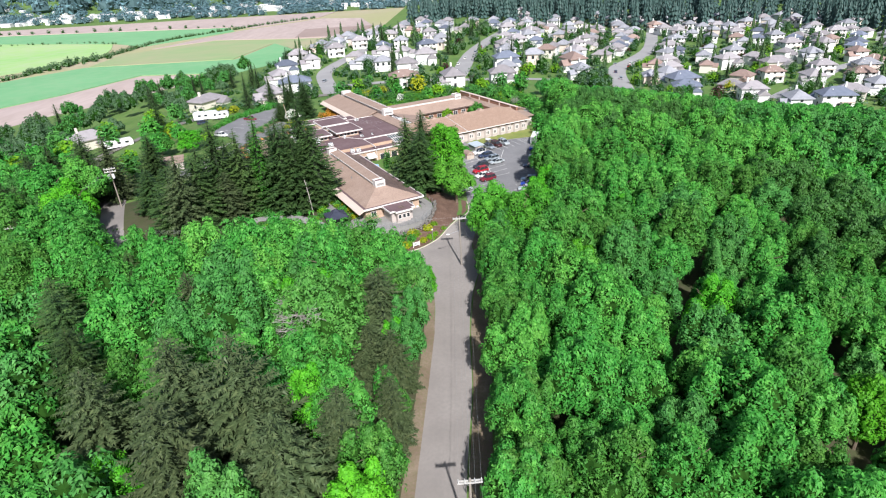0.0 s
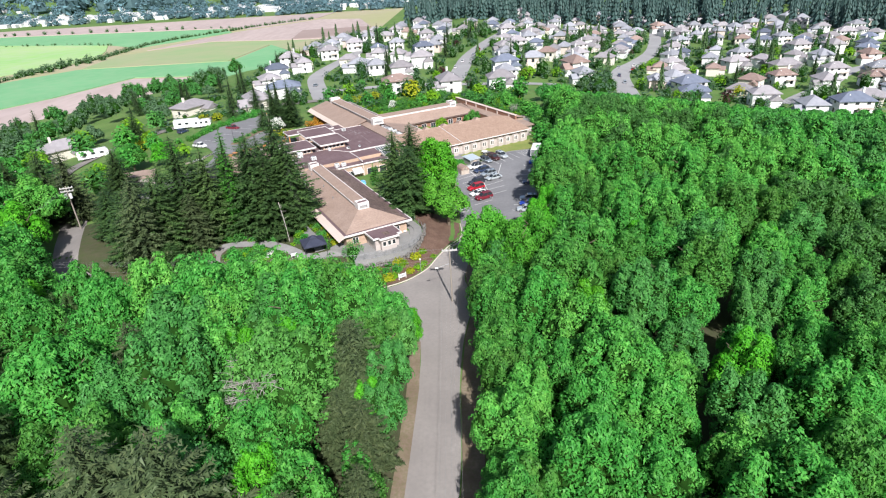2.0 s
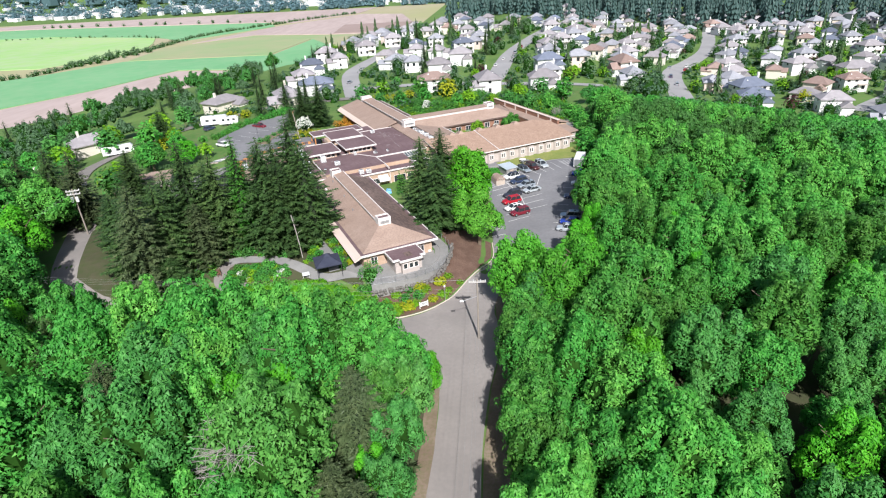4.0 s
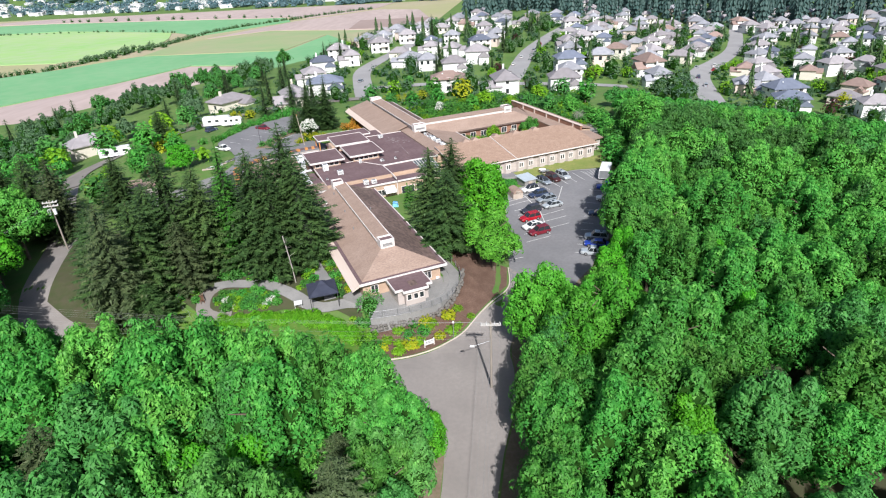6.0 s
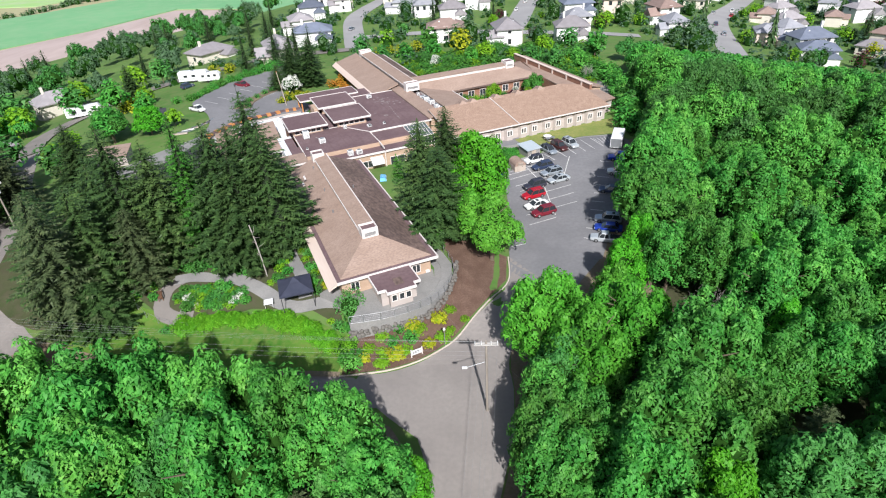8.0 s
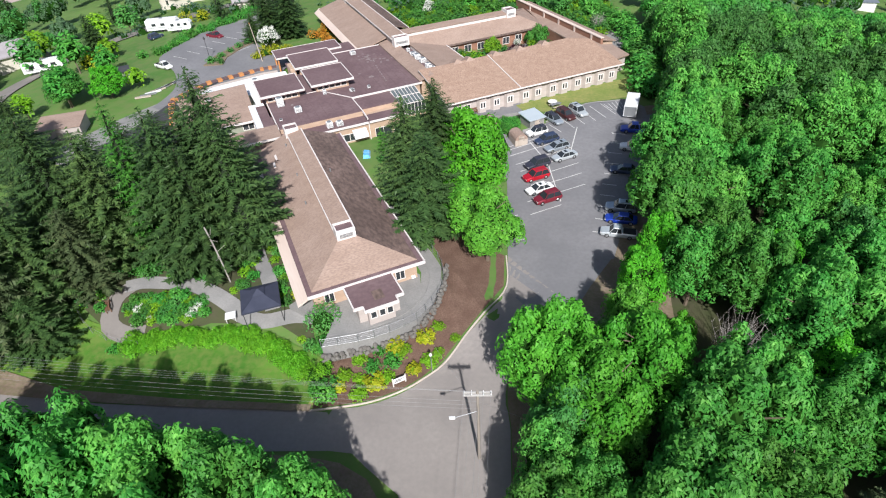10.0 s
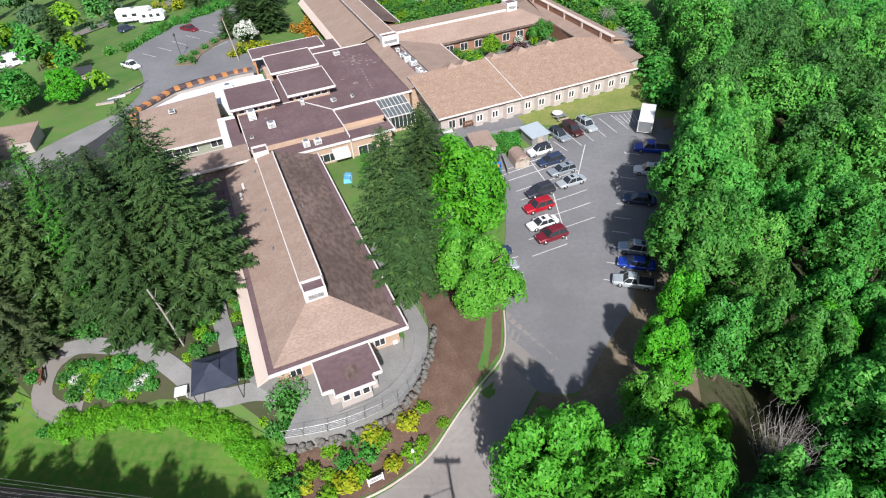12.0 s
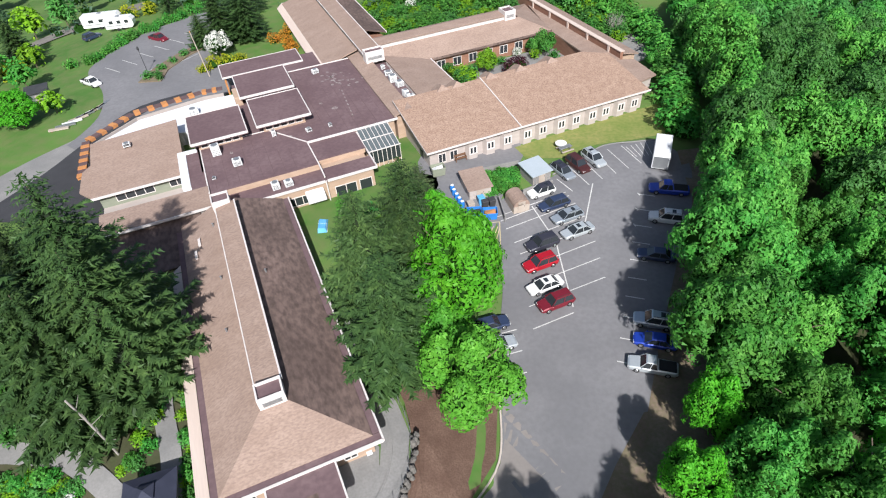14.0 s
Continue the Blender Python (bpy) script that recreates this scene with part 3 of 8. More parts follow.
part("upper_flat_roof", Shape().prism(flat_s, 5.204, 5.34), ROOF_FLAT, home)
fascia("parapet", [(4.0, 0.2, 5.2), (4.0, 3.2, 5.42), (3.9, 9.5, 5.42), (-0.5, 15.7, 5.42)], 0.16, 0.34)
fascia("parapet", [(-10.4, 3.2, 5.42), (-10.4, 15.9, 5.42), (-0.5, 15.7, 5.42)], 0.16, 0.3)
part("east_flat_wall", Shape().prism([(4.1, 4.6), (10.9, 4.6), (10.9, 9.6), (4.1, 9.6)], 4.2, 4.85), BRICK, home)
part("east_flat_roof", Shape().prism([(4.1, 4.6), (11.0, 4.6), (11.0, 9.6), (4.1, 9.6)], 4.855, 5.0), ROOF_FLAT, home)
window((-1.6, 0.3), (1.6, 0.3), 1.7, 3.1, 3)
window((5.0, 0.3), (8.0, 0.3), 1.2, 3.0, 2)
window((8.4, 0.3), (10.2, 0.3), 1.2, 3.0, 1)
part("awning", Shape().rings([[(1.0, -0.0, 3.75), (1.0, -1.4, 3.05), (1.0, -1.4, 2.6), (1.0, 0.0, 2.9)], [(3.4, 0.0, 3.75), (3.4, -1.4, 3.05), (3.4, -1.4, 2.6), (3.4, 0.0, 2.9)]]), METAL_WHITE, home, "white canvas awning")
part("downpipe", Shape().tube((4.0, -0.12, 0.7), (4.0, -0.12, 4.6), 0.08, 0.08, 8), TRIM, home)
# western strip and white parapet
part("west_strip", Shape().box(-12.46, -10.5, 1.5, 16.2, 0.8, 5.0), ROOF_FLAT, home)
part("white_roof_edge", Shape().box(-13.6, -12.5, 6.6, 16.3, 1.0, 5.1).box(-12.5, -10.9, 15.3, 16.3, 4.0, 5.1), ROOF_WHITE, home, "white membrane roof edge")
# big flat roof
wall_ring("main_block_wall", [(6.0, 9.9), (17.2, 9.9), (17.2, 34.2), (6.0, 34.2)], FLOOR_Z, 5.0, BRICK)
part("main_flat_roof", Shape().prism([(4.0, 9.7), (17.6, 9.7), (17.6, 34.5), (-3.4, 34.5), (-3.4, 24.4), (-11.0, 24.4), (-11.0, 16.0), (-0.4, 15.9)], 5.0, 5.22), ROOF_FLAT, home)
fascia("parapet", [(3.9, 9.6, 5.35), (17.6, 9.6, 5.35), (17.6, 34.5, 5.35), (6.2, 34.5, 5.35)], 0.16, 0.3)
wall_ring("core_wall", [(-10.8, 9.6), (6.0, 9.6), (6.0, 34.2), (-3.2, 34.2), (-3.2, 24.2), (-10.8, 24.2)], FLOOR_Z, 5.0, BRICK_RED)
rg3 = np.random.default_rng(33)
stains = [(13.4 + rg3.normal() * 1.3, 27.8 + rg3.normal() * 2.2, rg3.uniform(.12, .5), rg3.uniform(.1, .35)) for _ in range(34)]
stains += [(12.0 + .12 * k, 14.0 + 1.25 * k, .14, .4) for k in range(8)] + [(2.0, 12.4, .5, .3), (-6.4, 12.0, .3, .4), (8.6, 20.2, .4, .3), (10.2, 17.6, .7, .5)]
for u, v, a, b in stains:
    ring = [(u + a * math.cos(.628 * k) * (0.75 + .25 * math.sin(3.1 * k)), v + b * math.sin(.628 * k) * (0.8 + .2 * math.cos(2.3 * k))) for k in range(10)]
    part("pale_stain", Shape().prism(ring, 5.0, 5.226 if v > 16 else 5.346), ROOF_STAIN, home)
for k in range(7):
    part("roof_seam", Shape().box(7.2 + 1.5 * k, 7.25 + 1.5 * k, 10.2, 34.2, 5.1, 5.23), ROOF_SEAM, home)
for k in range(8):
    part("roof_seam", Shape().box(-9.4 + 1.5 * k, -9.35 + 1.5 * k, 3.6, 9.4 if k > 5 else 13.8, 5.2, 5.349), ROOF_SEAM, home)
# three raised lanterns
for u0, u1, v0, v1 in ((-2.8, 5.8, 25.2, 34.0), (-2.0, 6.0, 14.6, 23.8), (-11.3, -3.4, 14.1, 23.0)):
    wall_ring("lantern_wall", [(u0 + .9, v0 + .9), (u1 - .9, v0 + .9), (u1 - .9, v1 - .9), (u0 + .9, v1 - .9)], 5.1, 6.5, BRICK)
    part("lantern_roof", Shape().box(u0, u1, v0, v1, 6.5, 6.92), ROOF_FLAT, home)
    fascia("lantern_fascia", [(u0, v0, 7.0), (u1, v0, 7.0), (u1, v1, 7.0), (u0, v1, 7.0)], 0.15, 0.34, True)
    for i in range(5):
        a = u0 + 1.2 + (u1 - u0 - 2.4) * i / 5
        window((a, v0 + .9), (a + (u1 - u0 - 2.4) / 5 - 0.1, v0 + .9), 5.55, 6.35, 1)
part("chimney", Shape().soft(-3.6, -2.5, 26.2, 30.0, 4.8, 6.6, 0.06), BRICK, home, "brown brick chimney")
# greenhouse
gh = part("greenhouse_frame", Shape(), TRIM, home)
sg = Shape()
for i in range(8):
    u = 11.2 + 0.68 * i
    beam(sg, (u, 9.6, 5.2), (u, 4.4, 4.2), 0.07, 0.1)
    sg.box(u - .035, u + .035, 4.34, 4.44, 1.2, 4.1)
beam(sg, (11.1, 4.4, 4.22), (16.1, 4.4, 4.22), 0.1, 0.12)
beam(sg, (11.1, 7.0, 4.72), (16.1, 7.0, 4.72), 0.08, 0.1)
gh.data = sg.mesh("greenhouse_frame")
gh.data.materials.append(TRIM)
part("greenhouse_glass", Shape().slab([(11.2, 4.4, 4.1), (15.96, 4.4, 4.1), (15.96, 9.6, 5.1), (11.2, 9.6, 5.1)], 0.03), GLASS_GREY, gh)
part("greenhouse_front", Shape().box(11.2, 15.96, 4.39, 4.41, 2.0, 4.05), GLASS, gh)
wall_ring("greenhouse_wall", [(11.2, 4.5), (16.0, 4.5), (16.0, 9.8), (11.2, 9.8)], FLOOR_Z, 2.0, BRICK)
# north wing and its strip southwards
roof("north_strip_roof", [(17.3, 10.0, 5.5), (20.2, 10.0, 6.2), (20.2, 34.6, 6.2), (17.3, 34.6, 5.5)], SHINGLE)
roof("north_strip_roof", [(12.9, 34.6, 4.7), (19.3, 34.6, 6.5), (19.3, 36.9, 6.5), (12.9, 36.9, 4.7)], SHINGLE)
wall_ring("north_strip_wall", [(17.7, 10.2), (21.8, 10.2), (21.8, 37.0), (17.7, 37.0)], FLOOR_Z, 5.0, BRICK)
wall_ring("north_wing_wall", [(13.4, 37.0), (27.0, 37.0), (27.0, 72.0), (13.4, 72.0)], FLOOR_Z, 4.2, BRICK_RED)
roof("north_wing_west_slope", [(12.9, 36.8, 4.7), (19.3, 36.8, 6.5), (19.3, 72.6, 6.5), (12.9, 72.6, 4.7)], SHINGLE)
# Darker shingles again: the shade of this east side is painted in.
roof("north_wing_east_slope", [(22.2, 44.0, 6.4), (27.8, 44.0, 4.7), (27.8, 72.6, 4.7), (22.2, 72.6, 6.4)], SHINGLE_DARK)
part("sloping_fascia", Shape().rings([[(12.9, v, 4.74), (12.85, v, 4.3), (11.7, v, 3.7), (11.65, v, 3.85)] for v in (36.6, 72.8)][::-1]), SOFFIT, home, "pale sloping fascia boards")
fascia("fascia", [(12.9, 72.7, 4.8), (27.9, 72.7, 4.8), (27.9, 44.0, 4.8)], 0.16, 0.3)
part("cap_wall", Shape().box(19.4, 22.0, 30.2, 68.0, 6.0, 7.2), STUCCO, home)
part("ridge_cap", Shape().slab([(19.1, 30.2, 7.3), (22.3, 30.2, 7.6), (22.3, 68.0, 7.6), (19.1, 68.0, 7.3)], 0.1), SHINGLE, home)
fascia("cap_fascia", [(19.08, 30.2, 7.36), (19.08, 68.0, 7.36)], 0.1, 0.24)
fascia("cap_fascia", [(22.3, 30.2, 7.66), (22.3, 68.0, 7.66)], 0.14, 0.24)
for i in range(17):
    v = 34.6 + 1.95 * i
    window((19.4, v + 1.3), (19.4, v), 6.55, 7.1, 1)
vent_box(19.1, 22.4, 28.6, 30.4, 6.0, 7.95)
vent_box(19.1, 22.4, 66.6, 68.6, 6.0, 8.15)
# strip with the roof machines
part("machine_strip", Shape().box(20.22, 22.6, 13.4, 30.0, 4.8, 5.2), ROOF_FLAT, home)
fascia("parapet", [(22.6, 13.2, 5.6), (22.6, 28.6, 5.6)], 0.14, 0.55)
# courtyard wings
wall_ring("court_west_wall", [(22.0, 14.0), (30.2, 14.0), (30.2, 29.0), (22.0, 29.0)], FLOOR_Z, 4.2, BRICK_RED)
roof("court_west_roof", [(22.5, 13.0, 6.0), (30.7, 17.0, 4.4), (30.7, 28.4, 4.4), (22.5, 30.5, 6.0)], SHINGLE)
fascia("fascia", [(29.4, 13.4, 4.9), (30.75, 17.0, 4.5), (30.75, 28.4, 4.5)], 0.16, 0.35)
wall_ring("north_range_wall", [(22.0, 28.6), (57.0, 28.6), (57.0, 42.0), (22.0, 42.0)], FLOOR_Z, 4.2, BRICK_RED, "red-brown brick courtyard wall")
roof("north_range_south_slope", [(22.4, 28.0, 4.4), (55.6, 28.0, 4.4), (51.0, 32.7, 6.4), (22.4, 32.7, 6.4)], SHINGLE)
roof("north_range_east_hip", [(55.6, 28.0, 4.4), (58.2, 42.6, 4.4), (51.0, 34.8, 6.4), (51.0, 32.7, 6.4)], SHINGLE)
roof("north_range_north_slope", [(22.4, 34.8, 6.4), (51.0, 34.8, 6.4), (58.2, 42.6, 4.6), (22.4, 42.6, 4.6)], SHINGLE)
fascia("fascia", [(30.7, 27.95, 4.48), (55.6, 27.95, 4.48)], 0.18, 0.36, mat=SHINGLE_DARK)
part("ridge_cap", Shape().box(22.2, 48.0, 32.9, 34.7, 6.0, 7.05), TRIM, home, "white clerestory band along the ridge")
part("cap_roof", Shape().slab([(22.2, 32.6, 7.2), (48.0, 32.6, 7.2), (48.0, 35.1, 7.4), (22.2, 35.1, 7.4)], 0.14), SHINGLE, home)
vent_box(47.9, 50.2, 32.4, 35.0, 6.2, 8.0)
for i in range(7):
    u = 32.0 + 3.2 * i
    window((u, 28.6), (u + 1.7, 28.6), 1.9, 3.5, 2)
# north-east range with its parapet wall
wall_ring("north_east_wall", [(55.4, 13.0), (61.0, 13.0), (61.0, 42.0), (55.4, 42.0)], FLOOR_Z, 4.0, BRICK_RED)
roof("north_east_roof", [(54.9, 13.0, 4.2), (58.5, 11.0, 4.5), (58.5, 42.0, 4.5), (55.6, 28.4, 4.2)], SHINGLE)
part("parapet_wall", Shape().box(58.5, 59.1, 11.0, 47.0, 3.5, 5.6), BRICK_RED, home, "dark red brick parapet wall")
part("coping", Shape().box(58.4, 59.25, 10.9, 47.1, 5.604, 5.75), SOFFIT, home)
for i in range(5):
    part("pilaster", Shape().box(58.36, 58.5, 14.0 + 6.4 * i, 14.5 + 6.4 * i, 4.3, 5.55), SOFFIT, home)
roof("outer_east_roof", [(59.15, 11.0, 5.3), (62.4, 11.0, 4.6), (62.4, 47.0, 4.6), (59.15, 47.0, 5.3)], SHINGLE)
wall_ring("outer_east_wall", [(59.2, 11.4), (61.9, 11.4), (61.9, 46.6), (59.2, 46.6)], -1.0, 4.4, BRICK)
# east wing with bay windows
wall_ring("east_wing_wall", [(18.9, 0.5), (55.2, 0.5), (55.2, 14.2), (18.9, 14.2)], -0.4, 4.15, STUCCO, "beige siding wall")
roof("east_wing_roof", [(18.3, -0.4, 4.35), (33.0, -0.4, 4.35), (33.0, 13.0, 6.35), (18.3, 13.0, 6.35)], SHINGLE_ORANGE)
roof("east_wing_roof", [(33.2, -0.4, 4.35), (55.8, -0.4, 4.35), (55.8, 11.0, 6.05), (52.0, 13.2, 6.35), (33.2, 13.2, 6.35)], SHINGLE_ORANGE)
beam_s = Shape()
beam(beam_s, (33.1, -0.5, 4.46), (33.1, 13.2, 6.46), 0.14, 0.25)
part("roof_seam", beam_s, TRIM, home)
fascia("fascia", [(18.25, -0.45, 4.45), (33.0, -0.45, 4.45), (55.9, -0.45, 4.45)], 0.12, 0.24)
fascia("barge_board", [(18.25, 13.0, 6.4), (18.25, -0.4, 4.4)], 0.1, 0.22, mat=STUCCO)
roof("east_wing_back_slope", [(18.6, 13.0, 6.3), (52.0, 13.2, 6.3), (54.5, 15.4, 4.9), (18.6, 15.4, 4.9)], SHINGLE)
for u in (26.4, 29.0, 34.8, 40.2, 46.0):
    part("dormer", Shape().rings([[(u - 1.2, 12.2, 6.2), (u + 1.2, 12.2, 6.2), (u, 12.9, 6.95)], [(u - 1.3, 15.6, 5.0), (u + 1.3, 15.6, 5.0), (u, 14.6, 6.5)]]), SHINGLE, home)
roof("east_end_roof", [(55.9, 2.6, 4.3), (60.2, 3.6, 4.2), (60.4, 9.6, 4.5), (55.9, 11.0, 4.8)], SHINGLE)
wall_ring("east_end_wall", [(55.3, 3.2), (59.6, 4.0), (59.8, 9.4), (55.3, 10.4)], -0.4, 4.0, STUCCO)
for i, u in enumerate((25.4, 28.2, 31.0, 34.3, 36.9, 40.1, 42.7, 45.6, 48.0, 50.8, 53.3)):
    bay = part("bay_window", Shape().prism([(u - 1.0, 0.5), (u - 0.65, -0.15), (u + 0.65, -0.15), (u + 1.0, 0.5)], 0.3, 3.7), STUCCO, home, "projecting bay with white window")
    f = Shape().box(u - .64, u + .64, -0.22, -0.15, 2.05, 2.2).box(u - .64, u + .64, -0.22, -0.15, 3.15, 3.3)
    for x in (-.64, -.1, .44):
        f.box(u + x, u + x + .2, -0.22, -0.15, 2.2, 3.15)
    part("window_frame", f, TRIM, bay)
    part("pane", Shape().box(u - .44, u - .1, -0.17, -0.155, 2.2, 3.15), GLASS, bay)
    part("pane", Shape().box(u + .1, u + .44, -0.17, -0.155, 2.2, 3.15), GLASS, bay)
for u in (20.2, 22.0):
    window((u, 0.5), (u + 1.2, 0.5), 1.7, 3.2, 2)
part("side_door", Shape().box(18.84, 18.9, 3.0, 4.2, 0.5, 2.7), METAL_DARK, home)
# west building, white roof and rust timber screen
wall_ring("west_block_wall", [(-24.6, 12.2), (-13.2, 12.2), (-13.2, 24.0), (-24.6, 24.0)], 0.0, 4.0, SIDING_GREEN, "grey-green siding wall")
roof("west_block_roof", [(-25.2, 11.4, 4.3), (-13.0, 11.4, 4.3), (-12.8, 25.2, 6.0), (-25.0, 23.8, 6.0)], SHINGLE)
roof("west_block_hip", [(-27.0, 14.6, 3.9), (-25.2, 11.6, 4.2), (-25.0, 20.0, 4.9), (-26.6, 19.0, 4.4)], SHINGLE)
fascia("fascia", [(-25.3, 11.3, 4.38), (-12.9, 11.3, 4.38)], 0.16, 0.3)
for a, b in ((-22.6, -17.6), (-15.6, -13.6)):
    window((a, 12.2), (b, 12.2), 2.5, 3.7, round((b - a) / 1.2))
part("deck", Shape().box(-24.6, -12.9, 5.2, 12.2, 0.0, 2.0), STUCCO, home, "beige balcony with a railing")
part("deck_roof", Shape().box(-25.0, -12.9, 5.1, 8.8, 2.004, 2.2), CONCRETE, home)
fascia("deck_rail", [(-24.6, 8.6, 3.0), (-13.0, 8.6, 3.0)], 0.1, 0.9, mat=SIDING_GREEN)
white_poly = [(-25.2, 24.0), (-12.8, 25.4), (-11.2, 24.6), (-3.6, 24.8), (-3.6, 34.6), (-8.0, 35.0), (-18.8, 33.4), (-25.4, 28.2)]
part("white_roof", Shape().prism(white_poly, 0.5, 3.6), ROOF_WHITE, home, "white membrane flat roof")
screen = [(-26.2, 18.5), (-26.0, 29.2), (-19.4, 34.9), (-8.4, 36.9), (-5.0, 36.6)]
for (a, b), (c, d) in zip(screen, screen[1:]):
    n = max(2, round(math.dist((a, b), (c, d)) / 2.3))
    for i in range(n):
        p, q = (a + (c - a) * i / n, b + (d - b) * i / n), (a + (c - a) * (i + 0.42) / n, b + (d - b) * (i + 0.42) / n)
        nx, ny = (d - b) / math.dist((a, b), (c, d)), -(c - a) / math.dist((a, b), (c, d))
        part("screen_panel", Shape().prism([p, q, (q[0] - nx * 1.2, q[1] - ny * 1.2), (p[0] - nx * 1.2, p[1] - ny * 1.2)][::-1], 3.7, 4.2), TIMBER_RUST, home)
    ux, uy = (d - b) / math.dist((a, b), (c, d)), -(c - a) / math.dist((a, b), (c, d))
    s = Shape()
    beam(s, (a - ux * .6, b - uy * .6, 4.1), (c - ux * .6, d - uy * .6, 4.1), 1.16, 0.2)
    part("screen_beam", s, ROOF_SEAM, home)
    s = Shape()
    beam(s, (a, b, 3.4), (c, d, 3.4), 0.2, 2.6)
    part("screen_wall", s, STUCCO, home)
# entrance canopy in the north-west
part("entrance_canopy", Shape().box(-4.4, 10.0, 39.3, 45.2, 4.6, 4.85), ROOF_FLAT, home)
fascia("canopy_fascia", [(-4.4, 39.3, 4.9), (10.0, 39.3, 4.9), (10.0, 45.2, 4.9), (-4.4, 45.2, 4.9)], 0.14, 0.3, True)
for u, v in ((-4.0, 39.8), (3.0, 39.8), (9.6, 39.8), (-4.0, 44.8), (9.6, 44.8)):
    part("canopy_post", Shape().box(u - .15, u + .15, v - .15, v + .15, 1.0, 4.55), TIMBER_RUST, home)
wall_ring("entrance_wall", [(4.5, 34.6), (12.6, 34.6), (12.6, 42.6), (4.5, 42.6)], FLOOR_Z, 4.4, TIMBER_DARK)
part("entrance_roof", Shape().box(4.2, 12.7, 34.6, 42.7, 4.404, 4.55), ROOF_FLAT, home)


def roof_machine(u, v, z, w, d, h, turn=0.0):
    """A roof-top unit: a louvred case on feet with a fan ring."""
    m = thing("roof_unit", "grey-white metal ventilation unit on the flat roof", "roof unit", BASE @ pose(u, v, z, 0, 0, turn), "roof units")
    part("case", Shape().soft(-w / 2, w / 2, -d / 2, d / 2, 0.12, h, 0.05), METAL_WHITE, m)
    fan = Shape().tube((0, 0, h), (0, 0, h + 0.12), min(w, d) * 0.36, min(w, d) * 0.36, 12)
    part("fan_ring", fan, METAL, m)
    lou = Shape()
    for i in range(4):
        lou.box(-w * .4, w * .4, -d / 2 - .03, -d / 2 - .004, 0.25 + i * h * 0.17, 0.3 + i * h * 0.17)
    part("louvre", lou, METAL_DARK, m)
    for x in (-1, 1):
        part("foot", Shape().box(x * w * .4 - .05, x * w * .4 + .05, -d / 2, d / 2, 0, 0.12), METAL, m)
    return m


for u, v, z, w, d, h in ((-8.3, 12.6, 5.34, 1.2, 1.2, 1.5), (-6.0, 8.4, 5.34, 1.2, 1.1, 0.9), (0.0, 13.6, 5.34, 0.6, 0.6, 0.9), (-2.3, 1.6, 4.4, 1.0, 1.0, 1.0), (-0.6, 1.5, 4.4, 1.1, 0.9, 0.8),
                         (4.9, 12.6, 5.22, 0.8, 0.8, 0.5), (10.6, 31.6, 5.22, 1.1, 0.9, 0.7), (8.1, 12.4, 5.22, 0.5, 0.5, 0.5), (-9.4, 6.4, 5.34, 0.5, 0.5, 0.3), (-20.0, 21.0, 5.7, 1.0, 0.9, 0.5), (-10.4, 30.6, 3.6, 1.7, 1.3, 1.0),
                         (21.4, 27.0, 5.2, 0.7, 0.7, 0.7), (21.5, 24.4, 5.2, 1.3, 1.2, 0.6), (21.3, 21.6, 5.2, 1.2, 1.3, 1.1), (21.7, 19.4, 5.2, 1.2, 1.1, 0.9), (21.3, 15.6, 5.2, 0.8, 1.0, 1.1), (21.7, 14.2, 5.2, 1.0, 0.8, 0.8), (21.1, 13.9, 5.2, 0.6, 0.6, 1.3)):
    roof_machine(u, v, z, w, d, h, (u * 37 + v * 11) % 20 - 10)

# ---- trees ----
rng = np.random.default_rng(7)


def unit(v):
    return v / np.maximum(np.linalg.norm(v, axis=-1, keepdims=True), 1e-6)


def leaf_quads(pos, normal, size, rg, slim=0.6):
    """Pointed leaves at pos, facing normal, turned by chance: vertices (n, 3, 3)."""
    n = len(pos)
    a = unit(np.cross(normal, unit(rg.normal(size=(n, 3)))))
    b = np.cross(unit(normal), a)
    s = np.asarray(size).reshape(-1, 1)
    tail = pos - a * s * 0.8
    return np.stack([tail - b * s * slim, tail + b * s * slim, pos + a * s * 1.1], 1)


def quads_mesh(name, quads, mats, cores=()):
    """One mesh of loose leaves, with darker inner bodies in the second material."""
    v = quads.reshape(-1, 3)
    f = np.arange(len(v)).reshape(-1, quads.shape[1])
    verts, faces = v.tolist(), f.tolist()
    k = len(faces)
    for cv, cf in cores:
        n = len(verts)
        verts += cv
        faces += [[i + n for i in q] for q in cf]
    me = bpy.data.meshes.new(name)
    me.from_pydata(verts, [], faces)
    for m in mats:
        me.materials.append(m)
    if len(faces) > k:
        idx = np.zeros(len(faces), dtype=np.int32)
        idx[k:] = 1
        me.polygons.foreach_set("material_index", idx)
    me.update()
    return me


def lump(c, r, rg, n=8, m=5):
    """A rough closed body round c with half axes r."""
    verts, faces = [], []
    for i in range(m + 1):
        for j in range(n):
            a, t = 2 * math.pi * j / n, math.pi * i / m
            k = 0.85 + 0.3 * rg.random()
            verts.append([c[0] + k * r[0] * math.sin(t) * math.cos(a), c[1] + k * r[1] * math.sin(t) * math.sin(a), c[2] + k * r[2] * math.cos(t)])
    for i in range(m):
        for j in range(n):
            faces.append([i * n + j, (i + 1) * n + j, (i + 1) * n + (j + 1) % n, i * n + (j + 1) % n])
    return verts, faces


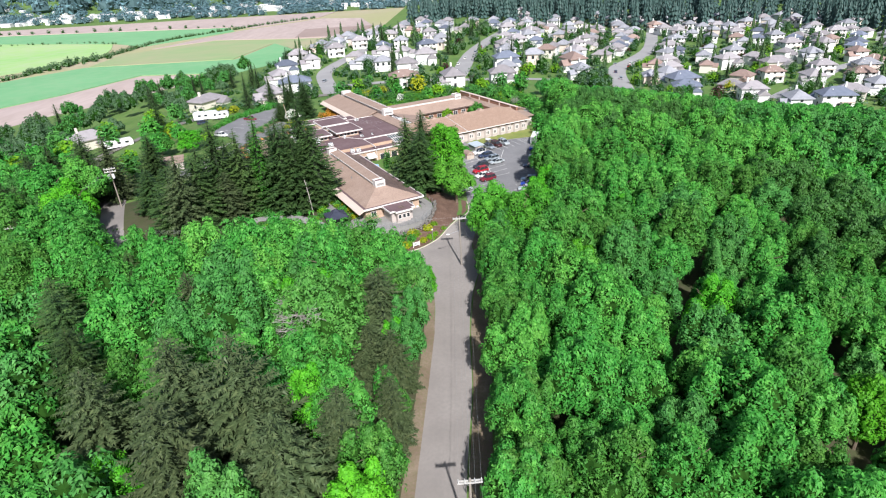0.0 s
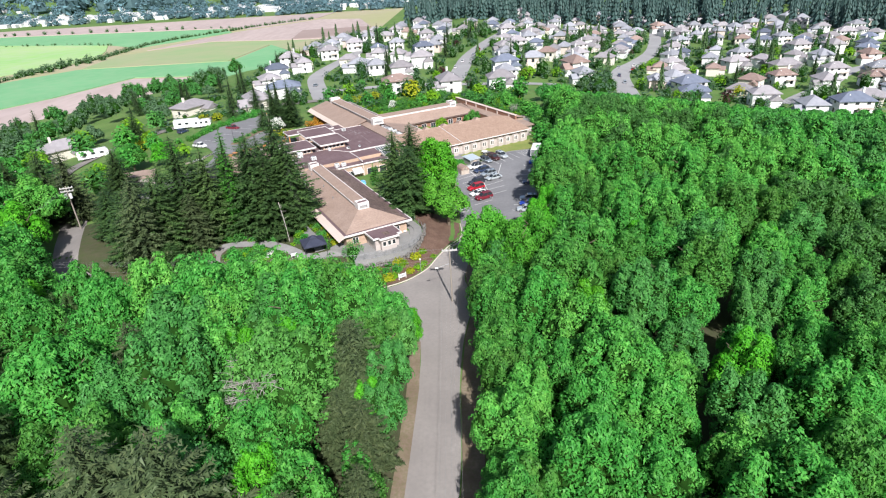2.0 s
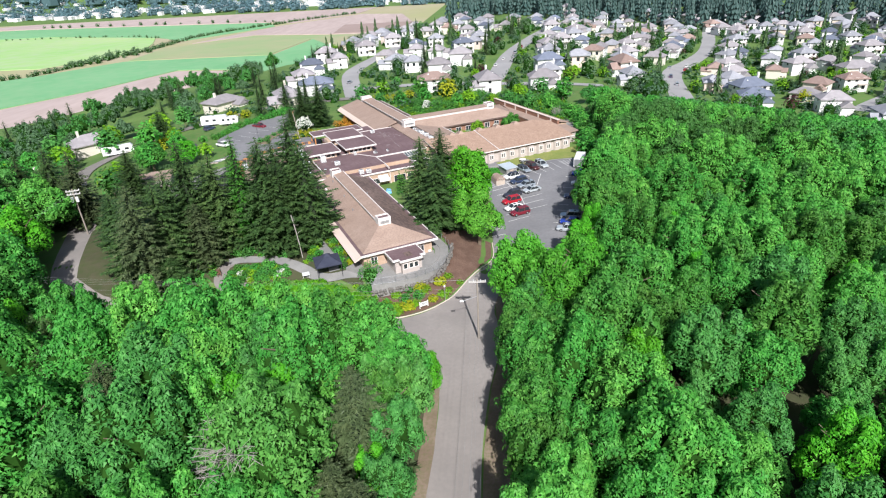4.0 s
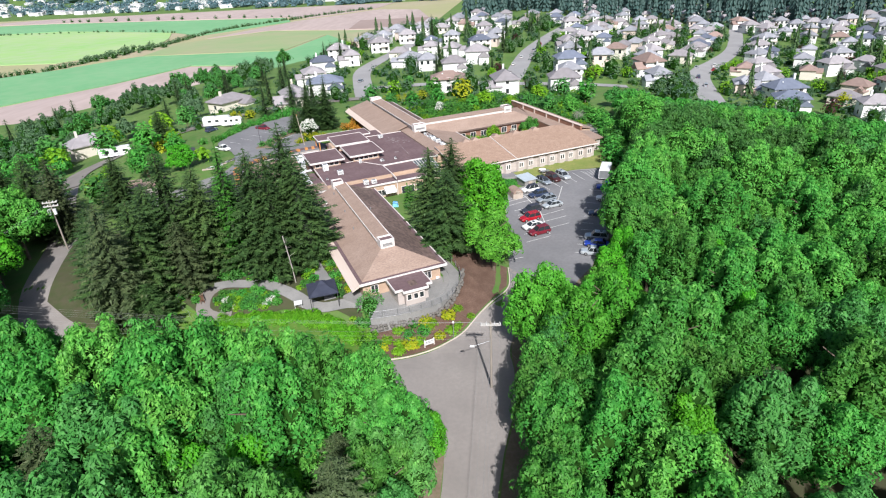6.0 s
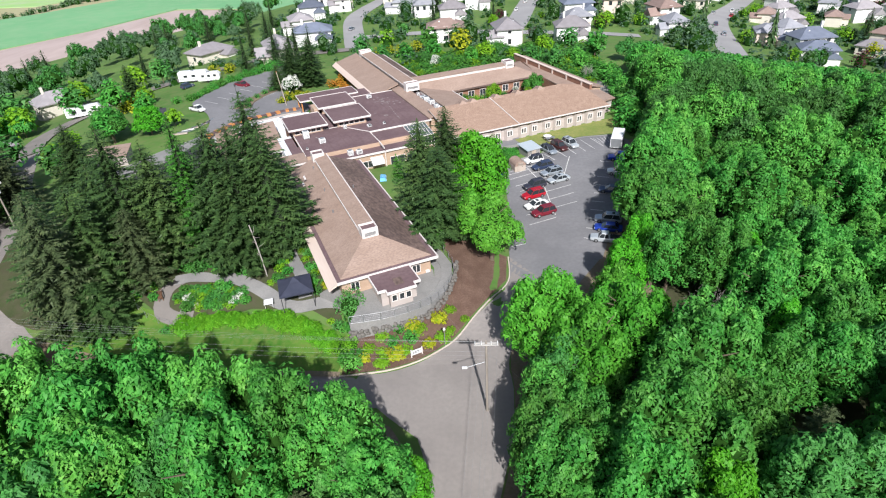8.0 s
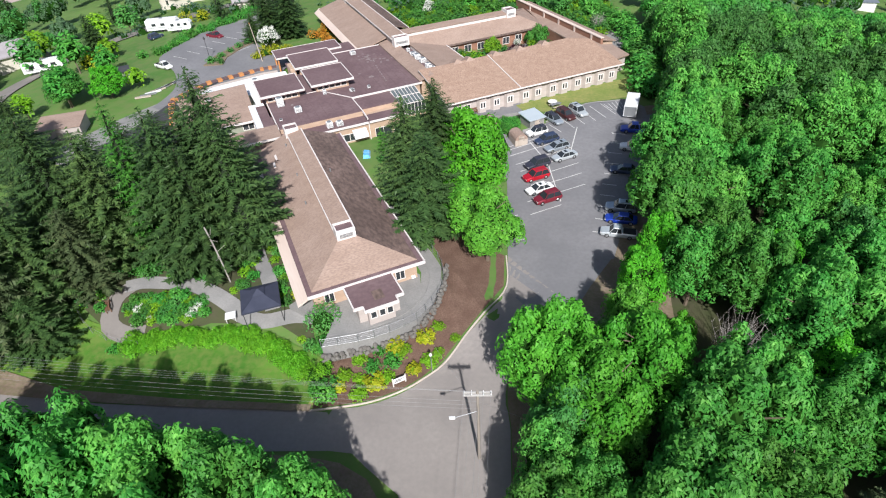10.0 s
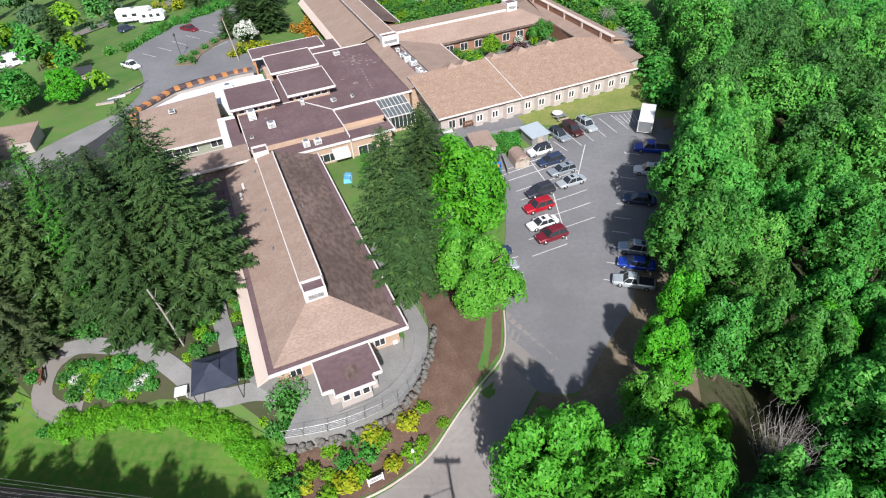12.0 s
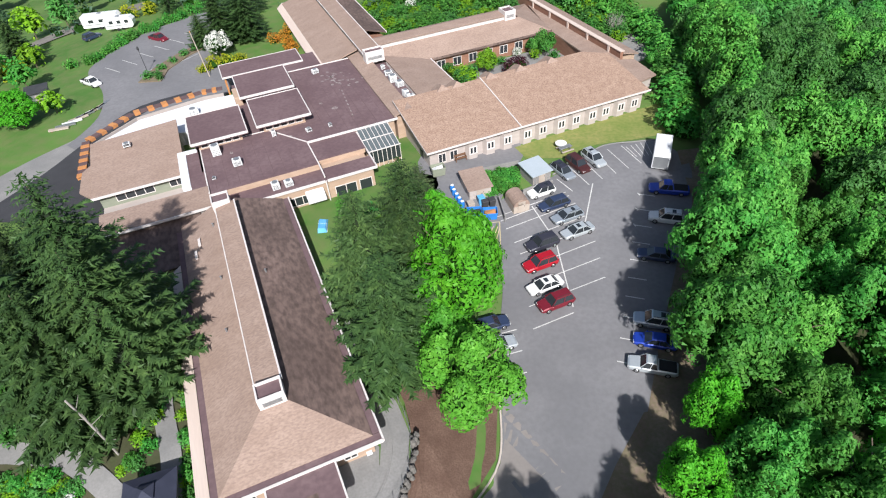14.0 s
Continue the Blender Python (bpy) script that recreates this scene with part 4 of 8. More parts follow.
def crown_leaves(rg, radius, height, base, clumps, per, leaf, flat=0.55):
    """Leaves in many rounded clumps round an egg-shaped crown from base to height."""
    mid, half = (base + height) / 2, (height - base) / 2
    i = np.arange(clumps) + 0.5
    h = 1 - 1.42 * i / clumps
    a = i * 2.39996 + rg.uniform(0, 6.28)
    d = unit(np.stack([np.sqrt(1 - h * h) * np.cos(a), np.sqrt(1 - h * h) * np.sin(a), h], 1) + rg.normal(size=(clumps, 3)) * 0.16)
    reach = rg.uniform(0.72, 1.06, (clumps, 1))
    c = d * reach * np.array([radius, radius, half]) * 0.84 * np.stack([1 - 0.3 * np.clip(h, 0, 1) ** 2] * 2 + [np.ones(clumps)], 1) + [0, 0, mid]
    r = rg.uniform(0.8, 1.25, clumps) * radius * 1.9 / math.sqrt(clumps)
    out = []
    for k in range(clumps):
        q = unit(rg.normal(size=(per, 3)) + d[k] * 0.6 + [0, 0, 0.5])
        p = c[k] + q * r[k] * rg.uniform(0.6, 1.08, (per, 1)) * [0.85, 0.85, 1.3]
        nrm = unit(q * 0.8 + [0, 0, flat] + rg.normal(size=(per, 3)) * 0.33)
        out.append(leaf_quads(p, nrm, leaf * rg.uniform(0.6, 1.25, per), rg))
    return np.concatenate(out), c, r


def plume_crown(rg, radius, height, base, lobes, tufts, per, leaf, tuft=0.62):
    """A crown of several upright lobes, each covered with small drooping tufts of leaves, with dark creases between the lobes."""
    deep = height - base
    cx, cr, cz, ch = [np.zeros(2)], [radius * 0.55], [base + deep * 0.5], [deep * 0.5]
    a0 = rg.uniform(0, 6.28)
    for i in range(lobes - 1):
        a = a0 + 6.28 * i / (lobes - 1) + rg.normal() * 0.25
        k = rg.uniform(0.34, 0.56)
        top = base + deep * rg.uniform(0.55, 0.97)
        low = base + deep * rg.uniform(0.04, 0.30)
        cx.append(np.array([math.cos(a), math.sin(a)]) * radius * (1.02 - k) * rg.uniform(0.86, 1.1))
        cr.append(radius * k)
        cz.append((top + low) / 2)
        ch.append((top - low) / 2)
    cx, cr, cz, ch = np.array(cx), np.array(cr), np.array(cz), np.array(ch)
    share = cr * ch
    which = rg.choice(lobes, tufts * 2, p=share / share.sum())
    h = 1 - 1.5 * rg.random(tufts * 2)
    a = rg.uniform(0, 6.28, tufts * 2)
    w = np.sqrt(1 - h * h) * (1 - 0.45 * np.clip(h, 0, 1))
    d = np.stack([w * np.cos(a), w * np.sin(a), h], 1)
    bump = (1 + 0.13 * np.sin(5 * a + which) * np.sin(7 * h + 2 * which)) * rg.uniform(0.84, 1.12, tufts * 2)
    half = np.stack([cr[which], cr[which], ch[which]], 1)
    p = d * bump[:, None] * half + np.stack([cx[which, 0], cx[which, 1], cz[which]], 1)
    keep = np.ones(len(p), bool)
    for i in range(lobes):
        q = (p - np.array([cx[i, 0], cx[i, 1], cz[i]])) / np.array([cr[i], cr[i], ch[i]])
        keep &= (which == i) | ((q * q).sum(1) > 0.74)
    p, d, half = p[keep][:tufts], d[keep][:tufts], half[keep][:tufts]
    n = len(p)
    nd = unit(unit(d / half) + [0, 0, 0.55] + rg.normal(size=(n, 3)) * 0.16)
    nd, p = np.repeat(nd, per, 0), np.repeat(p, per, 0)
    m = len(p)
    side = unit(np.cross(nd, unit(rg.normal(size=(m, 3)))))
    size = np.repeat(rg.uniform(0.7, 1.3, n), per)[:, None]
    t = np.sqrt(rg.random((m, 1)))
    way = unit(side - nd * (0.15 + 0.75 * t) + [0, 0, -0.12])
    root = p + side * t * tuft * size * 0.8 - nd * (t ** 2) * tuft * size * 0.55
    wide = unit(np.cross(way, nd + rg.normal(size=(m, 3)) * 0.3))
    L = leaf * rg.uniform(0.7, 1.3, (m, 1))
    quads = np.stack([root - wide * L * 0.52, root + wide * L * 0.52, root + way * L * 1.7], 1)
    bodies = [((x, y, z), (r * 0.66, r * 0.66, q * 0.72)) for (x, y), r, z, q in zip(cx, cr, cz, ch)]
    return quads, bodies


def trunk_shape(height, r, limbs, rg, spread):
    s = Shape()
    bend = rg.normal(size=2) * 0.25
    pts = [(bend[0] * t * t, bend[1] * t * t, height * t) for t in (0, 0.35, 0.7, 1.0)]
    for i in range(3):
        s.tube(pts[i], pts[i + 1], r * (1 - 0.28 * i), r * (1 - 0.28 * (i + 1)), 7)
    for i in range(limbs):
        a, t = rg.uniform(0, 6.28), rg.uniform(0.45, 0.95)
        p = Vector((bend[0] * t * t, bend[1] * t * t, height * t))
        q = p + Vector((math.cos(a) * spread, math.sin(a) * spread, spread * rg.uniform(0.5, 1.1)))
        s.tube(p, q, r * 0.4, r * 0.12, 5)
    return s


def broadleaf(seed, mat, height=14.0, radius=4.0, base=4.0, clumps=46, per=52, leaf=0.34, bark=None, label="tall leafy broadleaf tree in fresh spring green", name="tree", category="tree", group="woodland trees", core=0.6, lobes=0):
    rg = np.random.default_rng(seed)
    t = thing(name, label, category, pose(0, 0, 0), group)
    part("trunk", trunk_shape(height * 0.72, 0.022 * height, 6, rg, radius * 0.55), bark or BARK, t)
    if lobes:
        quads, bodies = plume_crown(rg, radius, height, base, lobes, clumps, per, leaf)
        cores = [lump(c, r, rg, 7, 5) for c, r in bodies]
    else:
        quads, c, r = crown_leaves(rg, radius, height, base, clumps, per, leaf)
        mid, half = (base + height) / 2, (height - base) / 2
        # inner body, coloured as the crown's own shade
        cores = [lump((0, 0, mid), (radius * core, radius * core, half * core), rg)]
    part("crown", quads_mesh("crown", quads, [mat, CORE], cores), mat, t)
    return t


def conifer(seed, mat, height=20.0, radius=3.4, start=0.08, label="tall dark green fir tree", group="fir trees", dense=1.0, bare=0.0, name="fir_tree"):
    rg = np.random.default_rng(seed)
    t = thing(name, label, "tree", pose(0, 0, 0), group)
    part("trunk", Shape().tube((0, 0, -0.4), (0, 0, height * 0.96), 0.014 * height, 0.03, 8), BARK, t)
    quads, levels = [], int(height * 1.7)
    lean = rg.uniform(0.62, 1.12, 7)
    sides = rg.uniform(0.78, 1.14, 6)
    for i in range(levels):
        f = start + (0.985 - start) * i / levels
        z = f * height
        length = radius * min(1.0, 1.3 * (1 - f)) ** 0.6 * (0.6 + 0.4 * min(1.0, f / 0.15)) * lean[i % 7] + 0.22
        n = max(6, int(dense * (8 + 8 * (1 - f))))
        a0 = rg.uniform(0, 6.28)
        for j in range(n):
            if rg.random() < bare:
                continue
            a = a0 + 6.28 * j / n + rg.normal() * 0.22
            L = length * rg.uniform(0.65, 1.12) * sides[int(a * 0.955) % 6]
            k = max(4, int(L * 4.4))
            x = np.linspace(0.18, 1.0, k)
            ca, sa = math.cos(a), math.sin(a)
            droop = -0.30 * x * L + 0.16 * L * x ** 3
            p = np.stack([ca * x * L, sa * x * L, z + droop], 1)
            for side in (-1, 1):
                w = (0.22 + 0.36 * (1 - np.abs(x - 0.5))) * (0.5 + 0.15 * L) * rg.uniform(0.7, 1.2, k)
                out = np.array([ca, sa, 0.0])
                lat = np.array([-sa, ca, 0.0]) * side
                dirs = unit(lat * 0.8 + out * 0.75 + np.array([0, 0, -0.22]) + rg.normal(size=(k, 3)) * 0.3)
                wide = unit(np.cross(dirs, [0, 0, 1.0]) + rg.normal(size=(k, 3)) * 0.3)
                tip = p + dirs * w[:, None] * 1.25
                quads.append(np.stack([p - wide * w[:, None] * 0.27, p + wide * w[:, None] * 0.27, tip], 1))
    quads.append(leaf_quads(np.array([[0, 0, height * 0.97]] * 8) + rg.normal(size=(8, 3)) * [0.08, 0.08, 0.3], rg.normal(size=(8, 3)) * [1, 1, 0.2], np.full(8, 0.35), rg, 0.3))
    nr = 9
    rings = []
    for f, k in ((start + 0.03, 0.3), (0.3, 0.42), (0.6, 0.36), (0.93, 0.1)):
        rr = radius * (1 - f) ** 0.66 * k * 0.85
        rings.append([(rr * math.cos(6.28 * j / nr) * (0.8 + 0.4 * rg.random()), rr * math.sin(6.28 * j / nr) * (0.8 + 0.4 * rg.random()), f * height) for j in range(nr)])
    # solid filler whose dark colour is the fir's inner shade
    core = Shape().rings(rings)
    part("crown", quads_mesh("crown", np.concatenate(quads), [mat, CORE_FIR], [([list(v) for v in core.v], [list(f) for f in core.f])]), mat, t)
    return t


def shrub(seed, mat, radius=0.8, height=1.0, leaves=260, leaf=0.16, label="", name="shrub", category="shrub", group="garden shrubs", inner=None):
    rg = np.random.default_rng(seed)
    t = thing(name, label, category, pose(0, 0, 0), group)
    quads, c, r = crown_leaves(rg, radius, height, 0.0, 12, max(8, leaves // 12), leaf)
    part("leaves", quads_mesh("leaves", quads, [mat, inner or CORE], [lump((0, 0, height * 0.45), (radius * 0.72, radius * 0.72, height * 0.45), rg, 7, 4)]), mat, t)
    part("stem", Shape().tube((0, 0, -0.2), (0, 0, height * 0.5), 0.04, 0.03, 5), BARK, t)
    return t


def put(model, x, y, size=1.0, turn=None, tall=None, sink=0.15, z=None):
    """A copy of a model tree on the ground."""
    turn = rng.uniform(0, 360) if turn is None else turn
    zz = ground(x, y) if z is None else z
    return copy_thing(model, pose(x, y, zz - sink, 0, 0, turn) @ Matrix.Diagonal((size, size, tall or size, 1)))


def set_down(model, x, y, size=1.0, turn=0.0, tall=None, sink=0.15):
    """The model itself, moved to its place."""
    model.matrix_basis = pose(x, y, ground(x, y) - sink, 0, 0, turn) @ Matrix.Diagonal((size, size, tall or size, 1))
    return model


class Grove:
    """Models of one kind; the first uses take the models themselves, later ones copies."""

    def __init__(self, models):
        self.models, self.used, self.count = models, set(), 0

    def plant(self, x, y, size=1.0, tall=None, turn=None, pick=None):
        i = int(rng.integers(len(self.models))) if pick is None else pick
        turn = rng.uniform(0, 360) if turn is None else turn
        self.count += 1
        if i not in self.used:
            self.used.add(i)
            return set_down(self.models[i], x, y, size, turn, tall)
        return self._copy(i, x, y, size, tall, turn)

    def _copy(self, i, x, y, size, tall, turn):
        src = self.models[i]
        made = {}
        for o in (src, *src.children):
            made[o] = o.copy()
            scene.collection.objects.link(made[o])
            made[o].parent = made.get(o.parent)
        made[src].matrix_basis = pose(x, y, ground(x, y) - 0.15, 0, 0, turn) @ Matrix.Diagonal((size, size, tall or size, 1))
        return made[src]


maples = Grove([broadleaf(11 + i, LEAF, 14 + 0.9 * (i % 3), 4.9 + 0.45 * (i % 2), 2.2, 640, 15, 0.225, lobes=9 + i % 3) for i in range(6)])
alders = Grove([broadleaf(31 + i, LEAF_BLUE, 15.0, 4.3, 2.6, 600, 15, 0.21, label="tall blue-green alder tree in leaf", lobes=8 + i) for i in range(3)])
brights = Grove([broadleaf(41 + i, LEAF_BRIGHT, 12.5, 4.0, 1.2, 520, 15, 0.215, label="bright lime-green young maple tree", lobes=8 + i) for i in range(3)])
leafy = Grove([broadleaf(44 + i, LEAF_FRESH, 12.8, 4.4, 1.0, 640, 15, 0.215, label="full fresh-green maple tree beside the fork", lobes=9 + i) for i in range(1)])
limes = Grove([broadleaf(47, LEAF_SOFT, 12.5, 4.0, 0.8, 560, 15, 0.2, label="soft yellow-green young tree beside the lot", lobes=5)])
firs = Grove([conifer(51 + i, NEEDLE, 21, 5.2 + 0.3 * i, dense=1.15) for i in range(4)])
brown_firs = Grove([conifer(61 + i, NEEDLE_BROWN, 18, 4.9, label="brownish thinning fir tree", dense=0.95) for i in range(2)])
cedars = Grove([conifer(71, NEEDLE_GREEN, 19, 4.4, 0.03, "yellow-green cedar tree with drooping sprays", dense=1.1, name="cedar_tree")])


def lot_edge(y):
    """How far east the open ground reaches."""
    pts = ((-200, 2.0), (20, 4.6), (43, 6.6), (62, 8.2), (84, 8.8), (96, 9.0), (104, 10.0), (108, 16.4), (116, 21.2), (124, 24.2), (136, 27.8), (148, 32.8), (169, 39.0), (190, 40.0), (215, 41.0), (260, 44.0))
    for (a, b), (c, d) in zip(pts, pts[1:]):
        if a <= y <= c:
            return b + (d - b) * (y - a) / (c - a)
    return 50.0


def road_left(y):
    pts = ((-200, -16.0), (-60, -10.5), (10, -8.8), (44, -6.6), (61, -5.0), (74, -4.2), (84, -4.6), (92, -7.5))
    for (a, b), (c, d) in zip(pts, pts[1:]):
        if a <= y <= c:
            return b + (d - b) * (y - a) / (c - a)
    return -9.0


WEST_ROAD = [(-10, 96), (-27, 96), (-42, 96.4), (-58, 101), (-66, 108), (-74, 120), (-82, 136), (-95, 151), (-110, 174)]


def west_gap(x, y):
    """The distance from the west road's middle."""
    best = 1e9
    for (ax, ay), (bx, by) in zip(WEST_ROAD, WEST_ROAD[1:]):
        t = max(0, min(1, ((x - ax) * (bx - ax) + (y - ay) * (by - ay)) / ((bx - ax) ** 2 + (by - ay) ** 2)))
        best = min(best, math.hypot(x - ax - t * (bx - ax), y - ay - t * (by - ay)))
    return best


def in_east_wood(x, y):
    return x > lot_edge(y) and y < 232 and canopy(x, y) > 4.0 and x < 165


def canopy(x, y):
    """How tall the eastern wood grows: lower towards the suburb."""
    return 12.6 - 0.15 * (y - 170) + 4.0 * (1 - sm(36, 54, x))


def in_west_wood(x, y):
    return x < road_left(y) - 1.4 and y < 84.0 and west_gap(x, y) > 11.0 and x > -150


WOOD_FIRS = ((-22.6, 48.4, 1.2), (-30.5, 51, 1.1), (-28, 41.5, 1.1), (-17, 41, 1.0), (-52, 66, .95), (-46, 58, .95), (-40, 50, .95), (-57, 73, .85), (-12, 46.5, .86), (-9.2, 70, .86), (-7.6, 60.5, .66), (-7.2, 53.0, .6), (-10.6, 63.5, .6), (-11.5, 77.5, .55), (-38, 74, .78), (-48, 79, .7), (-56, 87.5, .6), (-47.5, 87.2, .62), (-43, 86.6, .5), (-52, 85, .68))
spots = []
step = 7.4
for i in range(-26, 30):
    for j in range(-6, 42):
        x, y = (i + 0.5 * (j % 2)) * step + rng.uniform(-1.9, 1.9), j * step * 0.9 + rng.uniform(-1.9, 1.9)
        if y < 14 or abs(x) > 16 + 1.02 * y or math.hypot(x - 28, y - 104) < 5.5 or any(math.hypot(x - a, y - b) < 4.6 for a, b, k in WOOD_FIRS):
            continue
        if in_east_wood(x, y) or in_west_wood(x, y):
            spots.append((x, y))
for k in range(24):
    y = 20 + 4.4 * k
    if y < 103:
        spots.append((lot_edge(y) + 1.2 + rng.uniform(-.6, .8), y + rng.uniform(-1, 1)))
    if y < 76:
        spots.append((road_left(y) - 2.4 + rng.uniform(-.8, .6), y + rng.uniform(-1, 1)))
for k in range(19):
    y = 110 + 5.0 * k
    spots.append((lot_edge(y) + 1.6 + rng.uniform(-.3, 1.0), y + rng.uniform(-1, 1)))
spots = [p for p in spots if math.hypot(p[0] - 28, p[1] - 104) > 5.5 and math.hypot(p[0] + 18.0, p[1] - 66.8) > 6.5 and all(math.hypot(p[0] - a, p[1] - b) > 5.0 for a, b in ((18.6, 106.8), (21.2, 112.8), (24.4, 119.4)))]
spots.sort(key=lambda p: math.hypot(p[0] * 1.15, (p[1] - 84) * 0.9) - (18 if p[0] > 0 else 0))
far_spots = []
for k, (x, y) in enumerate(spots):
    east = x > 0
    u = rng.random()
    if k >= 175:
        far_spots.append((x, y))
        continue
    size = rng.uniform(0.74, 1.16)
    if east:
        size *= (0.86 - 0.12 * sm(30, 80, x)) * (1 - 0.16 * sm(165, 205, y))
        if x < lot_edge(y) + 6:
            size *= 0.88 if y < 104 else 1.02
        cap = canopy(x, y) / 14.6
        size, wide = min(size, cap), size
        size = max(size, 0.4)
        wide = max(wide * 0.8, size) if wide > size else size
        if u < 0.78:
            maples.plant(x, y, wide * 1.08, size)
        elif u < 0.92:
            alders.plant(x, y, wide * 1.1, size * 0.98)
        elif u < 0.98:
            brights.plant(x, y, size * 0.95)
        else:
            brown_firs.plant(x, y, size * 0.72)
    else:
        size *= 0.82 if min(math.hypot(x - a, y - b) for a, b, k in WOOD_FIRS) < 9 and y < 60 else 1.12
        size *= 0.72 + 0.28 * sm(3.0, 12.0, road_left(y) - x)
        if x < -30 and y < 66 and u < 0.2:
            (brown_firs if rng.random() < 0.6 else firs).plant(x, y, size * rng.uniform(0.8, 1.0))
        elif u < 0.55:
            maples.plant(x, y, size)
        elif u < 0.85:
            alders.plant(x, y, size * 1.05)
        else:
            brights.plant(x, y, size * 0.8)
for i in range(-8, 9):
    for j in range(-5, 8):
        x, y = (i + 0.5 * (j % 2)) * 8.6 + rng.uniform(-1.8, 1.8), j * 8.2 + rng.uniform(-1.8, 1.8)
        if (y < 14 or abs(x) > 16 + 1.02 * y) and (x < -15 or x > 7):
            far_spots.append((x, y))


def crowns_stuff(name, places, mat, radius, height, clumps, per, leaf, label, seed):
    """Far woods, too many to count: one mesh of leaves with dark bodies."""
    rg = np.random.default_rng(seed)
    quads, cores = [], []
    for x, y in places:
        k = rg.uniform(0.75, 1.15) if x > -90 else rg.uniform(0.55, 1.3)
        k = min(k, canopy(x, y) / height) if x > 0 else k
        q, bodies = plume_crown(rg, radius * max(k, 0.75), height * k, height * 0.2 * min(1, k), 6, clumps, per, leaf, 0.8)
        g = np.array([x, y, ground(x, y)])
        quads.append(q + g)
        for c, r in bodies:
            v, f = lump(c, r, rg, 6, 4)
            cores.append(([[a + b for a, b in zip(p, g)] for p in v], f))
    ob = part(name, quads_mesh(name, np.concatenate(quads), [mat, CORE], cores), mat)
    return tagged(ob, label, "woodland", kind="stuff")


close_spots = [p for p in far_spots if 0 < p[0] < 85 and 70 < p[1] < 200]
far_spots = [p for p in far_spots if p not in close_spots]
crowns_stuff("slope_wood", close_spots[::2], LEAF, 5.0, 12.5, 330, 12, 0.25, "dense green broadleaf wood on the eastern slope", 13)
crowns_stuff("slope_wood", close_spots[1::2], LEAF_BLUE, 4.8, 12.0, 330, 12, 0.24, "dense blue-green broadleaf wood on the eastern slope", 14)
crowns_stuff("far_woodland", far_spots[::2], LEAF, 5.0, 12.0, 170, 9, 0.36, "dense green broadleaf wood far down the slope", 3)
crowns_stuff("far_woodland", far_spots[1::2], LEAF_BLUE, 4.8, 11.5, 170, 9, 0.36, "dense blue-green broadleaf wood far down the slope", 4)
# firs between the garden and the west road
for x, y, h, kind in ((-38.6, 120.4, 21.8, 2), (-29.9, 124.7, 23.5, 0), (-27.2, 121.0, 19.5, 0), (-33.9, 119.8, 21.0, 0), (-34.0, 126.5, 18.5, 0), (-47.0, 117.7, 21.8, 0), (-42.6, 119.0, 19.0, 0), (-41.5, 125.5, 17.0, 0), (-50.3, 106.0, 20.5, 1), (-54.5, 110.5, 15.5, 0), (-49.5, 111.5, 17.0, 0), (-64.5, 121.5, 11.0, 0),
                      (-85.7, 136.4, 18.0, 0), (-79.1, 134.2, 17.0, 1), (-91.0, 143.0, 15.0, 0), (-95.0, 130.0, 15.0, 0), (-88.0, 123.0, 14.0, 1), (-74.0, 145.0, 13.0, 0), (-103.0, 141.0, 15.0, 0), (-48.0, 127.0, 15.0, 0), (-46.5, 105.5, 8.0, 0), (-37.0, 126.0, 18.0, 0), (-51.5, 119.0, 16.0, 0), (-31.0, 118.8, 17.0, 0), (-44.5, 113.8, 12.0, 1)):
    if kind == 2:
        cedars.plant(x, y, .9, h / 19)
    else:
        (firs if kind == 0 else brown_firs).plant(x, y, (0.55 + 0.45 * h / 21) * rng.uniform(1.0, 1.16), h / (21 if kind == 0 else 18))
# brownish firs and bright young trees in the west wood
for x, y, k in WOOD_FIRS:
    (brown_firs if x > -46 else firs).plant(x, y, k * 1.1, k * (1 if x > -46 else 0.85))
# the wood's northern edge along the west road
for x, y, k in ((-59, 88.0, 1.0), (-52, 89.0, 1.02), (-68, 84, 1.05), (-60, 82, 1.1), (-3.6, 82.2, .62), (-54, 80, 1.05), (-45, 81, 1.12), (-39.5, 84.6, 1.04), (-33, 86, 1.04), (-27, 86.6, 1.08), (-21, 86.4, 1.05), (-15.6, 85.0, 1.0), (-10.4, 83.6, .92), (-6.8, 80.0, .88), (-5.0, 76.0, .8), (-5.4, 70.4, .74), (-5.6, 65.0, .66), (-8.8, 44, .76),  (-29, 79, 1.08), (-18, 78.5, 1.06), (-13, 52, .8), (-17.5, 55, .85), (-27, 72, .95)):
    (alders if x > -8 and y < 78 else maples if rng.random() < .8 else brights).plant(x, y, k * 0.95, k)
for x, y, k in ((-10.5, 40, .9), (-13.6, 35.5, .82), (-37, 44, .8), (-25, 34, .7), (-31, 36, .8)):
    brights.plant(x, y, k * 1.15, k)
# the trees between the wing and the lot
firs.plant(-3.6, 124.7, 1.0, 0.73)
firs.plant(-7.0, 131.4, 0.9, 0.8)
firs.plant(-3.4, 136.6, 0.86, 0.8)
brown_firs.plant(-3.6, 147.0, 0.6, 0.5)
brights.plant(1.4, 131.2, 1.32, 1.18, pick=0)
brights.plant(-0.4, 137.6, 1.0, 0.95, pick=1)
limes.plant(3.8, 120.6, 1.15, 0.9, pick=0)
limes.plant(0.9, 125.8, 0.85, 0.62, pick=0)
